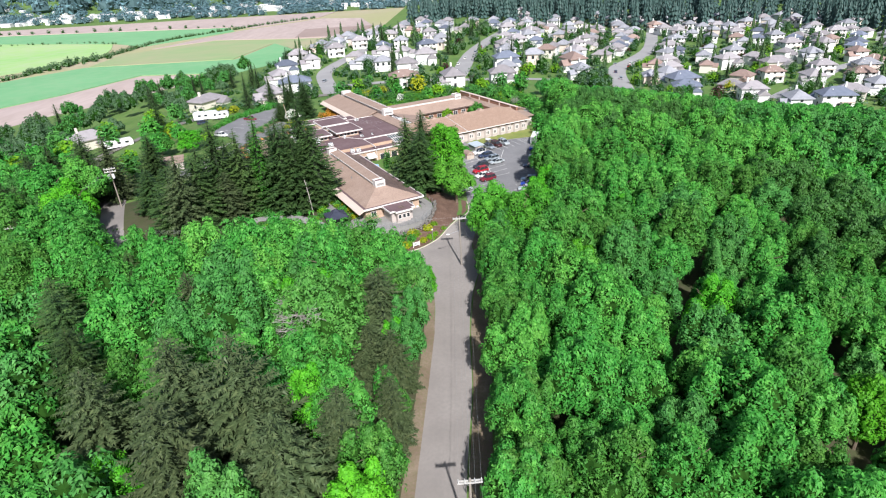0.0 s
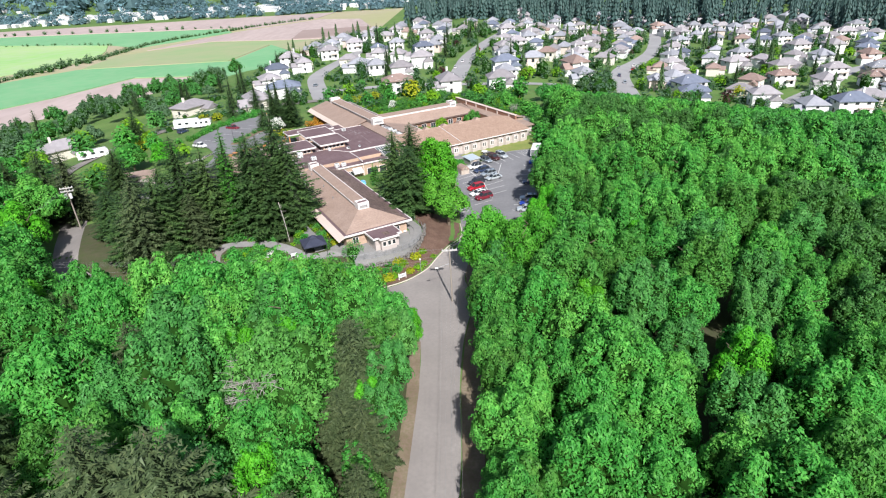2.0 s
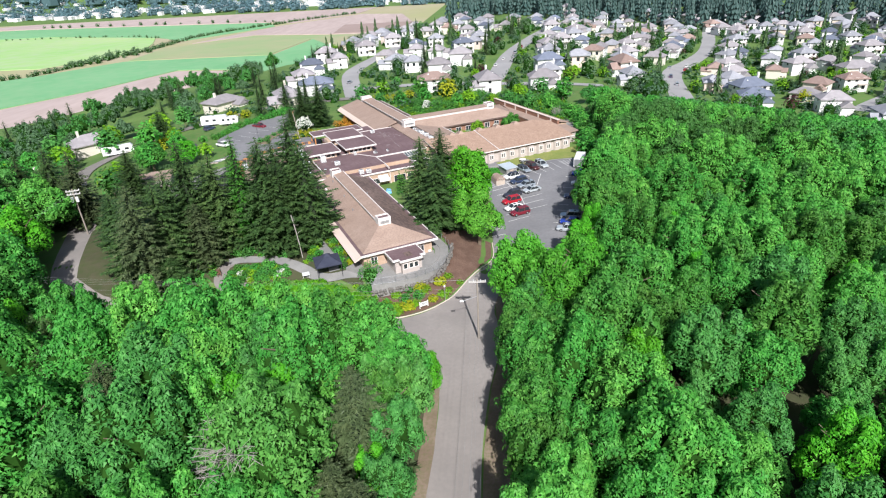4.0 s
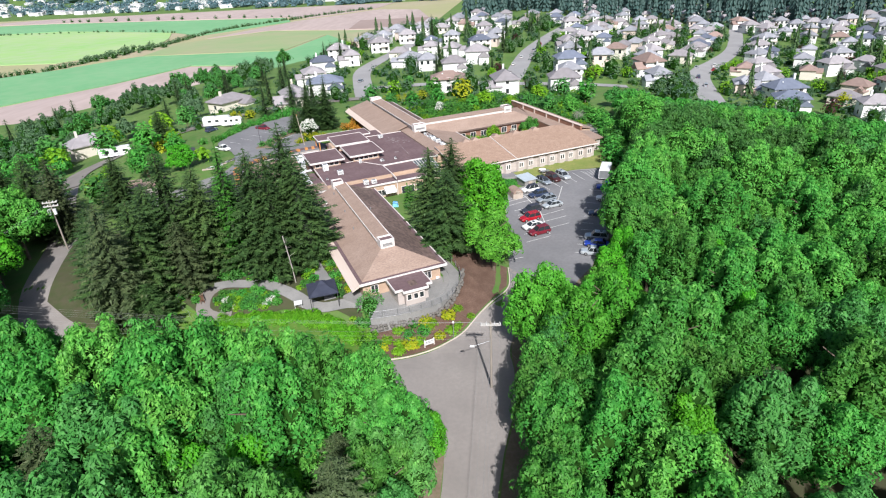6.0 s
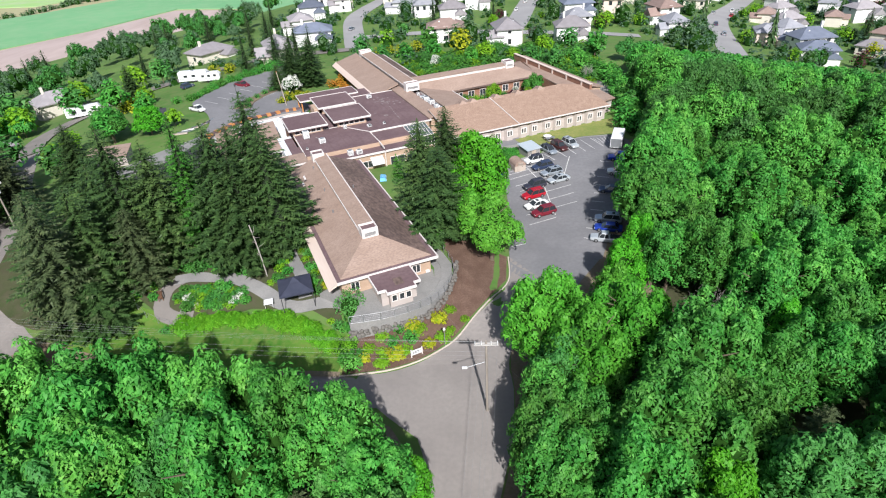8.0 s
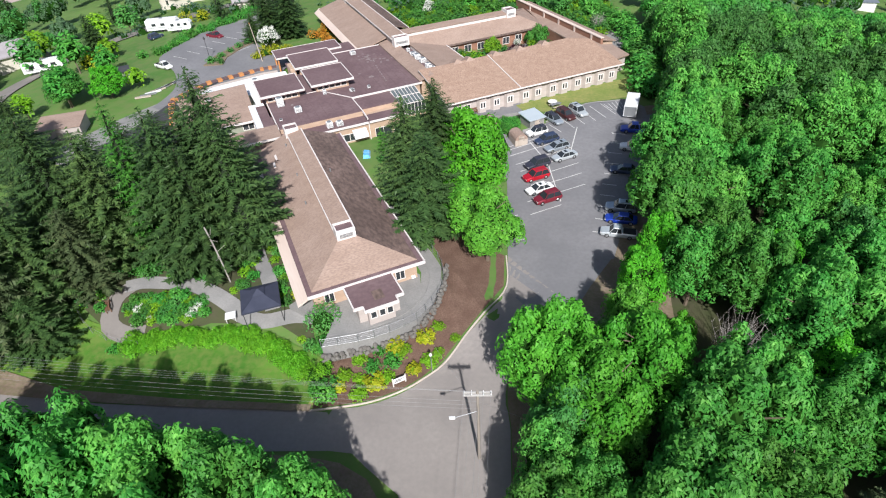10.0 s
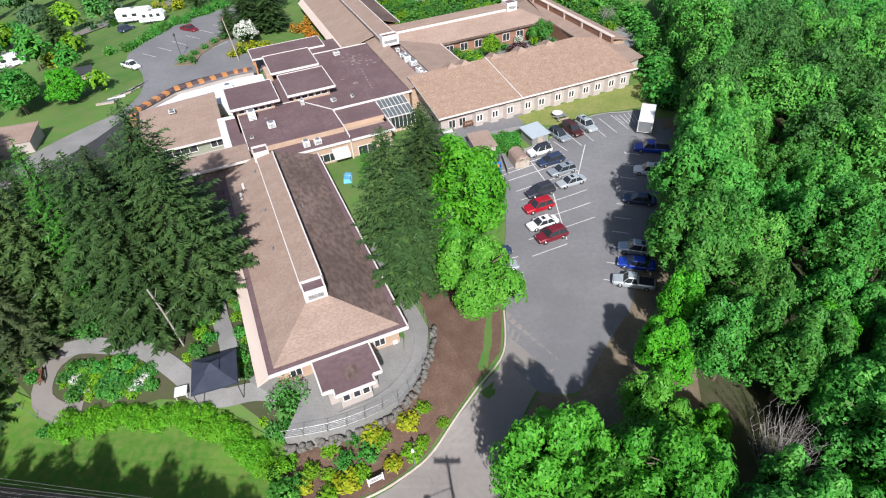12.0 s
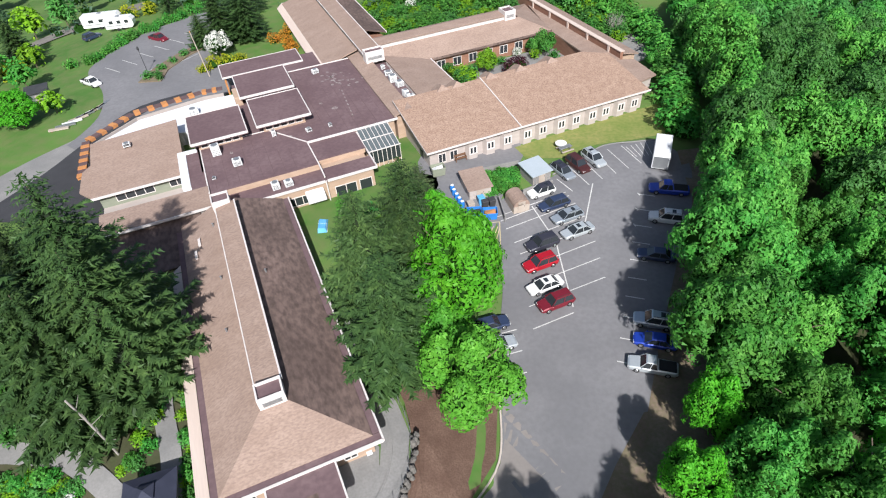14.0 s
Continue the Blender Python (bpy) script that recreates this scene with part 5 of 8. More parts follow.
# the wood west of the drive
for x, y, k in ((-82.5, 126.5, .98), (-77.5, 114.5, 1.02), (-77.5, 107.0, 1.1), (-71.0, 101.5, .95), (-72.5, 95.0, 1.1), (-84.0, 117.0, 1.05), (-83.5, 104.0, 1.1), (-65.0, 92.0, 1.05)):
    (brights if y > 105 and x > -82 else maples).plant(x, y, k * 1.15, k)
west_wood = []
for i in range(15):
    for j in range(17):
        x, y = -158 + 6.4 * i + rng.uniform(-2, 2), 92 + 6.4 * j + rng.uniform(-2, 2)
        if west_gap(x, y) > 7.5 and x < -70 - (y - 95) * 0.36 and not (math.hypot(x + 124, y - 174) < 13) and (y < 150 or x < -122 or (y < 166 and x < -100)) and not (math.hypot(x + 114, y - 185) < 12):
            west_wood.append((x, y))
west_wood.sort(key=lambda p: -p[0])
for k, (x, y) in enumerate(west_wood[:34]):
    u = rng.random()
    (firs if u < .3 else maples if u < .6 else alders).plant(x, y, rng.uniform(.62, .85) if u < .3 else rng.uniform(.7, .95))
crowns_stuff("west_woodland", west_wood[34:], LEAF, 4.6, 11.5, 130, 9, 0.40, "dense green broadleaf wood west of the drive", 5)

# ---- the valley: fields, hedges, the far town ----
FIELD_PINK = material("bare_pinkish_soil", (0.44, 0.35, 0.33), (0.52, 0.42, 0.39), scale=0.01, fine=0.12, third=(0.35, 0.27, 0.235), mixed=0.5, bump=0, stretch=(1, 0.25, 1))
FIELD_BROWN = material("ploughed_brown_soil", (0.30, 0.225, 0.20), (0.37, 0.28, 0.25), scale=0.01, fine=0.12, bump=0)
FIELD_GREEN = material("green_crop", (0.15, 0.37, 0.17), (0.19, 0.41, 0.20), scale=0.008, fine=0.08, third=(0.25, 0.40, 0.22), mixed=0.5, bump=0)
FIELD_LIME = material("lime_green_meadow", (0.28, 0.50, 0.16), (0.38, 0.52, 0.22), scale=0.006, fine=0.05, third=(0.42, 0.46, 0.32), mixed=0.5, bump=0)
FIELD_OLIVE = material("olive_stubble", (0.28, 0.36, 0.17), (0.40, 0.33, 0.23), scale=0.006, fine=0.03, third=(0.23, 0.36, 0.16), mixed=0.5, bump=0)
FIELD_SAND = material("sandy_pasture", (0.36, 0.36, 0.18), (0.42, 0.36, 0.25), scale=0.008, fine=0.05, bump=0)
# Distance haze is painted in: blue leaves, and blue-dark cores for crown shade.
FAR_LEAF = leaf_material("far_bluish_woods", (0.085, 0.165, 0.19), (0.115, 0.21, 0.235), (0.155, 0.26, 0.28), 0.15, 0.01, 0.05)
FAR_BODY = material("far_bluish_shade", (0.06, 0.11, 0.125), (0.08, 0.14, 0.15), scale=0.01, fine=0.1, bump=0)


def field(poly, mat, label, lift):
    s = Shape().prism(poly, -47.5, lambda x, y: -45.9 + lift)
    return setting("field", s, mat, label, "field")


field([(-1400, 560), (-250, 420), (-120, 640), (-90, 1000), (-60, 1620), (-1500, 1700)], FIELD_SAND, "pale sandy pasture on the valley floor", 0.0)
field([(-440, 430), (-235, 430), (-205, 600), (-248, 655), (-329, 672), (-362, 580)], FIELD_PINK, "bare pinkish-brown ploughed field", 0.5)
field([(-620, 560), (-445, 440), (-366, 580), (-332, 682), (-250, 665), (-205, 612), (-150, 760), (-238, 930), (-250, 768), (-449, 778), (-500, 690)], FIELD_GREEN, "even green crop field", 0.8)
field([(-447, 784), (-256, 776), (-242, 930), (-150, 780), (-120, 960), (-225, 980), (-367, 1036), (-462, 905)], FIELD_OLIVE, "olive and brown stubble field", 0.6)
field([(-1200, 800), (-545, 752), (-482, 880), (-520, 990), (-562, 1081), (-863, 1228), (-1400, 1240)], FIELD_LIME, "bright lime-green meadow", 0.7)
field([(-1500, 1260), (-863, 1236), (-562, 1090), (-476, 1010), (-380, 1196), (-420, 1290), (-1072, 1470), (-1500, 1500)], FIELD_GREEN, "dull green crop field", 0.9)
field([(-1400, 1540), (-1060, 1480), (-410, 1300), (-360, 1250), (-255, 1440), (-240, 1600), (-1200, 1660)], FIELD_PINK, "wide bare pinkish field", 1.0)
field([(-440, 960), (-367, 1044), (-225, 992), (-120, 970), (-105, 1139), (-145, 1340), (-240, 1400), (-370, 1200)], FIELD_PINK, "bare pinkish field", 0.7)
field([(-232, 1145), (-105, 1139), (-110, 985), (-221, 995)], FIELD_BROWN, "dark brown ploughed field", 1.2)


def leafy_stuff(name, places, mat, body, r, h, label, seed, clumps=7, per=9, leaf=0.9, category="trees"):
    rg = np.random.default_rng(seed)
    quads, cores = [], []
    for x, y, k in places:
        q, c, rr = crown_leaves(rg, r * k, h * k, 0.0, clumps, per, leaf * k)
        g = np.array([x, y, ground(x, y) - 0.3])
        quads.append(q + g)
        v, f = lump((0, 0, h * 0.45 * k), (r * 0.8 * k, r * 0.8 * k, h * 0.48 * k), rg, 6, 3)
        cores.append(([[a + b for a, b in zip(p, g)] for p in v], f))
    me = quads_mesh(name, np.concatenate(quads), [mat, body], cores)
    return tagged(part(name, me, mat), label, category, kind="stuff")


def along(pts, step, wide, rg, lo=0.7, hi=1.2):
    out = []
    for x, y in lerp_line(pts, step):
        out.append((x + rg.normal() * wide, y + rg.normal() * wide, rg.uniform(lo, hi)))
    return out


rg5 = np.random.default_rng(5)
hedge = along([(-640, 560), (-520, 680), (-500, 790), (-478, 885), (-466, 1088), (-366, 1284), (-262, 1425)], 5.0, 1.8, rg5)
hedge += along([(-505, 760), (-490, 830), (-478, 880)], 4.0, 9.0, rg5, 0.9, 1.6)
hedge += along([(-1000, 1215), (-700, 1160), (-560, 1086)], 16.0, 2.0, rg5, 0.5, 0.9) + along([(-1060, 1500), (-700, 1400), (-420, 1310)], 36.0, 3.0, rg5, 0.8, 1.5)
leafy_stuff("valley_hedge", hedge, GARDEN_LEAF, CORE, 2.8, 4.6, "dark green hedgerow between the valley fields", 21, 6, 8, 1.1, "hedge")
places = []
while len(places) < 1500:
    x, y = rg5.uniform(-2600, 900), 1620 + 1500 * rg5.random() ** 1.6
    if y > 1680 - 0.25 * (x + 600):
        places.append((x, y, rg5.uniform(0.8, 1.5)))
leafy_stuff("far_town_trees", places, FAR_LEAF, FAR_BODY, 11, 13, "distant trees among the far town, tinted blue for haze", 22, 7, 9, 2.4)
places = []
while len(places) < 1700:
    x, y = rg5.uniform(-3600, 2600), rg5.uniform(2300, 4300)
    if math.hypot(x + 100, y) > 2450:
        places.append((x, y, rg5.uniform(0.8, 1.6)))
leafy_stuff("far_hill_forest", places, FAR_LEAF, FAR_BODY, 34, 42, "forested hills on the horizon, tinted blue for haze", 23, 7, 9, 6.5, "forest")
TOWN_WHITE = material("pale_far_building", (0.72, 0.72, 0.73), (0.62, 0.61, 0.6), scale=0.05, fine=0.4, bump=0, vary=0.2)
TOWN_ROOF = material("pale_far_roof", (0.62, 0.62, 0.64), (0.50, 0.48, 0.47), scale=0.05, fine=0.4, bump=0, vary=0.25)


def far_building(w, d, h):
    t = thing("far_building", "pale low commercial building in the far town", "building", pose(0, 0, 0), "far town buildings")
    part("wall", Shape().box(-w / 2, w / 2, -d / 2, d / 2, -3, h), TOWN_WHITE, t)
    part("roof", Shape().rings([[(-w / 2 - .5, -d / 2 - .5, h), (w / 2 + .5, -d / 2 - .5, h), (w / 2 + .5, d / 2 + .5, h), (-w / 2 - .5, d / 2 + .5, h)], [(-w / 2 + 1, -0.3, h + 2), (w / 2 - 1, -0.3, h + 2), (w / 2 - 1, .3, h + 2), (-w / 2 + 1, .3, h + 2)]]), TOWN_ROOF, t)
    return t


models = [far_building(w, d, h) for w, d, h in ((30, 16, 6), (20, 14, 5), (44, 18, 6), (14, 12, 6))]
for i in range(300):
    x = rg5.uniform(-1900, 160)
    near = 1700 + (-x - 250) * 0.14
    y = near + abs(rg5.normal()) * 260 + (260 if rg5.random() < 0.2 else 0)
    m = pose(x, y, ground(x, y) + 2.5, 0, 0, rg5.uniform(-15, 15))
    if i < 4:
        models[i].matrix_basis = m
    else:
        copy_thing(models[i % 4], m)

# ---- the suburb ----
WALLS = [material("white_house_siding", (0.80, 0.79, 0.79), (0.73, 0.71, 0.71), scale=0.4, fine=6, bump=0.1, stretch=(1, 1, 5), vary=0.06),
         material("cream_house_siding", (0.72, 0.66, 0.58), (0.66, 0.60, 0.53), scale=0.4, fine=6, bump=0.1, stretch=(1, 1, 5), vary=0.08),
         material("rosy_house_siding", (0.68, 0.56, 0.50), (0.63, 0.52, 0.46), scale=0.4, fine=6, bump=0.1, stretch=(1, 1, 5), vary=0.08)]
ROOFS = [material("grey_brown_roof_shingles", (0.26, 0.24, 0.25), (0.33, 0.305, 0.32), scale=0.4, fine=4, bump=0.3, vary=0.2),
         material("grey_roof_shingles", (0.25, 0.255, 0.285), (0.33, 0.33, 0.36), scale=0.4, fine=4, bump=0.3, vary=0.2),
         material("slate_blue_roof_shingles", (0.13, 0.15, 0.20), (0.17, 0.19, 0.25), scale=0.4, fine=4, bump=0.3, vary=0.3),
         material("russet_roof_shingles", (0.27, 0.19, 0.165), (0.33, 0.24, 0.21), scale=0.4, fine=4, bump=0.3, vary=0.15)]
GARAGE = material("white_garage_door", (0.8, 0.78, 0.76), (0.74, 0.72, 0.7), scale=0.5, fine=4, bump=0.1)


def hip(s, x0, x1, y0, y1, z, rise):
    """A hip roof with its ridge along the longer side."""
    r = min(x1 - x0, y1 - y0) / 2
    if x1 - x0 >= y1 - y0:
        a, b = (x0 + r, (y0 + y1) / 2, z + rise), (x1 - r, (y0 + y1) / 2, z + rise)
    else:
        a, b = ((x0 + x1) / 2, y0 + r, z + rise), ((x0 + x1) / 2, y1 - r, z + rise)
    c = [(x0, y0, z), (x1, y0, z), (x1, y1, z), (x0, y1, z)]
    v = [(x, y, z - 0.25) for x, y, z in c] + c + [a, b]
    if x1 - x0 >= y1 - y0:
        f = [(4, 5, 9, 8), (5, 6, 9), (6, 7, 8, 9), (7, 4, 8)]
    else:
        f = [(4, 5, 8), (5, 6, 9, 8), (6, 7, 9), (7, 4, 8, 9)]
    return s.add(v, f + [(0, 3, 2, 1)] + [(i, (i + 1) % 4, 4 + (i + 1) % 4, 4 + i) for i in range(4)])


def gable(s, x0, x1, y0, y1, z, rise):
    """A gable roof with its ridge along y, and its end wall."""
    m = (x0 + x1) / 2
    return s.rings([[(x0, y, z - .2), (x1, y, z - .2), (x1, y, z), (m, y, z + rise), (x0, y, z)] for y in (y1, y0)])


def house(roof_mat, wall_mat, w, d, h, colour, storeys):
    t = thing("house", f"{storeys} suburban house with {colour} hip roof and pale walls", "house", pose(0, 0, 0), "suburban houses")
    part("wall", Shape().box(-w / 2, w / 2, -d / 2, d / 2, -3.0, h), wall_mat, t)
    s = hip(Shape(), -w / 2 - .9, w / 2 + .9, -d / 2 - .9, d / 2 + .9, h, 0.21 * min(w, d))
    rf = part("roof", s, roof_mat, t)
    part("chimney", Shape().box(w * .22, w * .22 + .9, -.4, .5, h, h + 3.2), wall_mat, rf)
    part("roof_vent", Shape().box(-w * .2, -w * .2 + .5, -d * .2 - .4, -d * .2, h + 0.9, h + 1.5), METAL_WHITE, rf)
    # a lower wing with a gable, and the garage
    part("wing_wall", Shape().box(-w / 2 - 0.1, -w / 2 + w * 0.42, d / 2, d / 2 + 4.5, -3.0, h * 0.62), wall_mat, t)
    part("wing_roof", gable(Shape(), -w / 2 - .6, -w / 2 + w * .42 + .5, d / 2 - 3.0, d / 2 + 5.0, h * .62, 1.7), roof_mat, t)
    part("garage_door", Shape().box(-w / 2 + .5, -w / 2 + w * .42 - .6, d / 2 + 4.5, d / 2 + 4.56, 0, 2.2), GARAGE, t)
    levels = (1.0, 3.6) if h > 4 else (1.0,)
    for z in levels:
        for k in range(3):
            x = -w / 2 + w * (k + 0.5) / 3
            for y, sign in ((-d / 2, -1),):
                wn = part("window", Shape().box(x - .95, x + .95, min(y, y + sign * .06), max(y, y + sign * .06), z - .1, z + 1.35), TRIM, t)
                part("pane", Shape().box(x - .82, x + .82, min(y + sign * .064, y + sign * .08), max(y + sign * .064, y + sign * .08), z, z + 1.25), GLASS, wn)
        for x, sign in ((-w / 2, -1), (w / 2, 1)):
            wn = part("window", Shape().box(min(x, x + sign * .06), max(x, x + sign * .06), -.8, .8, z - .1, z + 1.35), TRIM, t)
            part("pane", Shape().box(min(x + sign * .064, x + sign * .08), max(x + sign * .064, x + sign * .08), -.7, .7, z, z + 1.25), GLASS, wn)
    if h > 4:
        bal = part("balcony", Shape().box(w * .05, w * .45, -d / 2 - 2.2, -d / 2, 2.5, 2.7), TIMBER_GREY, t)
        rail = Shape().box(w * .05, w * .45, -d / 2 - 2.2, -d / 2 - 2.12, 3.5, 3.58)
        for k in range(9):
            x = w * (.05 + .4 * k / 8)
            rail.box(x - .04, x + .04, -d / 2 - 2.19, -d / 2 - 2.13, 2.7, 3.5)
        part("railing", rail, TRIM, bal)
        for x in (w * .08, w * .42):
            part("post", Shape().box(x - .1, x + .1, -d / 2 - 2.15, -d / 2 - 1.95, -3, 2.5), TRIM, bal)
    return t


kinds = [house(ROOFS[0], WALLS[0], 14, 10.5, 4.7, "grey-brown", "two-storey"), house(ROOFS[1], WALLS[0], 13, 11, 4.7, "grey", "two-storey"), house(ROOFS[2], WALLS[0], 15, 10, 4.7, "slate-blue", "two-storey"),
         house(ROOFS[0], WALLS[1], 16, 10, 3.4, "grey-brown", "low"), house(ROOFS[3], WALLS[0], 13, 9.5, 4.6, "russet", "two-storey"), house(ROOFS[1], WALLS[2], 14, 10, 4.4, "grey", "rosy two-storey")]


def far_house(roof_mat, wall_mat, w, d, h):
    t = thing("house", "pale two-storey suburban house with a shingled hip roof", "house", pose(0, 0, 0), "suburban houses")
    part("wall", Shape().box(-w / 2, w / 2, -d / 2, d / 2, -3.0, h), wall_mat, t)
    part("roof", hip(Shape(), -w / 2 - .9, w / 2 + .9, -d / 2 - .9, d / 2 + .9, h, 0.21 * d), roof_mat, t)
    part("wing_wall", Shape().box(-w / 2 - 0.1, -w / 2 + w * 0.42, d / 2, d / 2 + 4.5, -3.0, h * 0.62), wall_mat, t)
    part("wing_roof", gable(Shape(), -w / 2 - .6, -w / 2 + w * .42 + .5, d / 2 - 3.0, d / 2 + 5.0, h * .62, 1.7), roof_mat, t)
    for k in range(3):
        x = -w / 2 + w * (k + 0.5) / 3
        part("window", Shape().box(x - .9, x + .9, -d / 2 - .06, -d / 2 - .004, h - 2.0, h - .7), GLASS, t)
    part("garage_door", Shape().box(-w / 2 + .5, -w / 2 + w * .42 - .6, d / 2 + 4.5, d / 2 + 4.56, 0, 2.2), GARAGE, t)
    return t


kinds += [far_house(ROOFS[0], WALLS[0], 14, 10.5, 4.7), far_house(ROOFS[1], WALLS[0], 13, 11, 4.7), far_house(ROOFS[0], WALLS[1], 15, 10, 3.6), far_house(ROOFS[1], WALLS[2], 14, 10, 4.4), far_house(ROOFS[2], WALLS[0], 13, 10, 4.6), far_house(ROOFS[3], WALLS[1], 13, 10, 4.2)]
taken = set()
HOUSE_SPOTS = []


def settle(kind, x, y, turn, size=1.0, tall=None):
    m = pose(x, y, ground(x, y), 0, 0, turn) @ Matrix.Diagonal((size, size, size * (tall or 1.3), 1))
    HOUSE_SPOTS.append((x, y))
    if kind not in taken:
        taken.add(kind)
        kinds[kind].matrix_basis = m
        return kinds[kind]
    return copy_thing(kinds[kind], m)


# house places: x, y, turn, kind; west street, middle street, east street, the low eastern quarter
WEST = ((-79, 308, 20, 0), (-64, 274, 10, 2), (-82, 337, 20, 2), (-70, 350, 15, 0), (-62, 394, 10, 0), (-37, 338, -5, 1), (-29, 372, 0, 0), (-107, 275, 60, 3), (-137, 224, 55, 3), (-68, 246, 30, 3), (-20, 418, 0, 1), (-84, 380, 10, 0), (-50, 430, 5, 0))
MIDDLE = ((-13, 310, 5, 0), (-13, 270, 8, 4), (-3, 339, 8, 0), (-2, 385, 8, 2), (9, 259, 6, 0), (8, 420, 8, 1), (31, 260, 4, 0), (39, 309, 10, 2), (44, 345, 10, 1), (57, 395, 14, 0), (77, 463, 14, 0), (70, 430, 14, 1), (46, 372, 12, 0), (62, 480, 10, 0), (36, 284, 8, 1))
EAST = ((74, 308, 16, 4), (80, 335, 18, 1), (88, 360, 18, 0), (100, 409, 24, 0), (118, 455, 24, 0), (131, 488, 24, 5), (106, 530, 10, 0), (90, 556, 5, 1), (152, 545, 12, 0), (72, 283, 10, 1), (119, 276, 6, 2), (122, 302, 14, 1), (133, 326, 16, 0), (142, 356, 24, 0), (154, 386, 24, 1), (168, 419, 24, 0), (184, 448, 20, 1), (204, 496, 20, 0), (177, 568, 10, 0), (204, 547, 10, 4))
LOW = ((144, 258, -8, 0), (148, 231, -12, 1), (165, 233, -15, 2), (178, 304, -5, 4), (190, 288, -5, 0), (176, 349, 10, 0), (196, 382, 10, 1), (198, 336, 0, 3), (212, 315, -8, 0), (215, 288, -8, 4), (232, 310, -8, 5), (240, 395, 0, 0), (255, 440, 0, 1), (258, 388, 0, 0), (280, 424, -5, 0), (277, 384, -5, 2), (253, 348, -5, 4), (203, 260, -15, 1), (240, 470, 8, 0), (252, 505, 8, 1), (300, 440, -8, 0), (228, 352, 0, 1))
for rows in (WEST, MIDDLE, EAST, LOW):
    for x, y, turn, kind in rows:
        settle(kind, x, y, turn + (180 if (int(x) + int(y)) % 3 == 0 else 90 if (int(x) + int(y)) % 3 == 1 else 0) + rng.uniform(-5, 5), rng.uniform(0.82, 0.96))
settle(3, -124, 174, 70, 1.0, 0.9)
for i in range(60):
    x, y = 40 + 26 * (i % 12) + rng.uniform(-6, 6), 560 + 30 * (i // 12) + rng.uniform(-6, 6)
    settle((6, 7, 8, 9)[i % 4], x + 60, y - 0.28 * x, rng.uniform(-20, 20), rng.uniform(0.78, 0.92))
for i in range(24):
    settle((6, 7, 8)[i % 3], -70 + 22 * (i % 4) + rng.uniform(-5, 5), 470 + 42 * (i // 4) + rng.uniform(-6, 6), rng.uniform(-10, 10), 0.84)


STREETS = [[(6, 280), (13, 296), (25, 370), (43, 436), (62, 500)], [(84, 252), (90, 274), (106, 334), (134, 388), (166, 450), (200, 540)], [(-45, 262), (-52, 290), (-59, 324), (-58, 352), (-50, 400), (-40, 470)],
           [(158, 262), (170, 275), (200, 300), (232, 330), (270, 350)], [(-46, 284), (-20, 288), (10, 284), (40, 276), (58, 274)]]
dense_streets = [(*p, math.degrees(math.atan2(q[1] - p[1], q[0] - p[0]))) for s in STREETS for p, q in zip(lerp_line(s, 4), lerp_line(s, 4)[1:])]
# more houses fill the plots between the first ones, set square to the nearest street
n = 0
for _ in range(6000):
    x, y = rng.uniform(-80, 320), rng.uniform(242, 560)
    gap, way = min((math.hypot(x - a, y - b), w) for a, b, w in dense_streets)
    if gap < 11 or y < 360 - 0.6 * (x + 60) and x < -60 or in_east_wood(x, y - 12) or y < 268 and x < 75 or any(math.hypot(x - a, y - b) < 15.5 for a, b in HOUSE_SPOTS) or n >= 105:
        continue
    n += 1
    settle(6 + n % 6, x, y, way + 90 * int(rng.integers(4)) + rng.uniform(-4, 4), rng.uniform(0.74, 0.88))


def street(pts, half, mat, label, name="road", lift=0.1, step=6.0):
    line = lerp_line(pts, step)
    return setting(name, Shape().strip(offset_line(line, half), offset_line(line, -half), 3, lift), mat, label, "road")


ST = material("suburb_asphalt", (0.30, 0.29, 0.29), (0.36, 0.35, 0.35), scale=0.1, fine=1.5, bump=0.1)
street([(6, 280), (13, 296), (25, 370), (43, 436), (62, 500)], 4.6, ST, "pale grey suburban street")
street([(84, 252), (90, 274), (106, 334), (134, 388), (166, 450), (200, 540)], 4.8, ST, "pale grey curving suburban street", lift=0.14)
street([(-45, 262), (-52, 290), (-59, 324), (-58, 352), (-50, 400), (-40, 470)], 4.2, ST, "pale grey suburban street", lift=0.12)
street([(-46, 284), (-20, 288), (10, 284), (40, 276), (58, 274)], 3.4, ST, "pale grey cross street", lift=0.18)
street([(158, 262), (170, 275), (200, 300), (232, 330), (270, 350)], 3.6, ST, "pale grey suburban street", lift=0.16)
LAWN = material("suburb_lawn", (0.13, 0.25, 0.045), (0.19, 0.29, 0.06), scale=0.06, fine=0.6, third=(0.27, 0.29, 0.12), mixed=0.5, bump=0.2)

# trees and shrubs among the houses
small = Grove([broadleaf(81, LEAF, 7, 2.6, 1.4, 16, 22, 0.5, label="small round green garden tree", group="garden trees"), broadleaf(82, LIME, 5, 2.2, 0.6, 14, 22, 0.45, label="small yellow-green garden tree", group="garden trees"),
               broadleaf(83, LEAF_BLUE, 6, 2.4, 0.8, 14, 22, 0.5, label="small blue-green garden tree", group="garden trees"), broadleaf(84, PLUM, 5.5, 2.2, 1.0, 14, 22, 0.45, label="dark purple plum tree", group="garden trees"),
               broadleaf(85, YELLOW_LEAF, 6.5, 2.6, 0.8, 14, 22, 0.45, label="small yellow flowering garden tree", group="garden trees")])
garden_firs = Grove([conifer(91, NEEDLE, 15, 3.0, 0.04, "dark garden fir tree", "garden firs", 0.6), conifer(92, NEEDLE_GREEN, 8, 1.8, 0.02, "narrow green garden conifer", "garden firs", 0.7)])


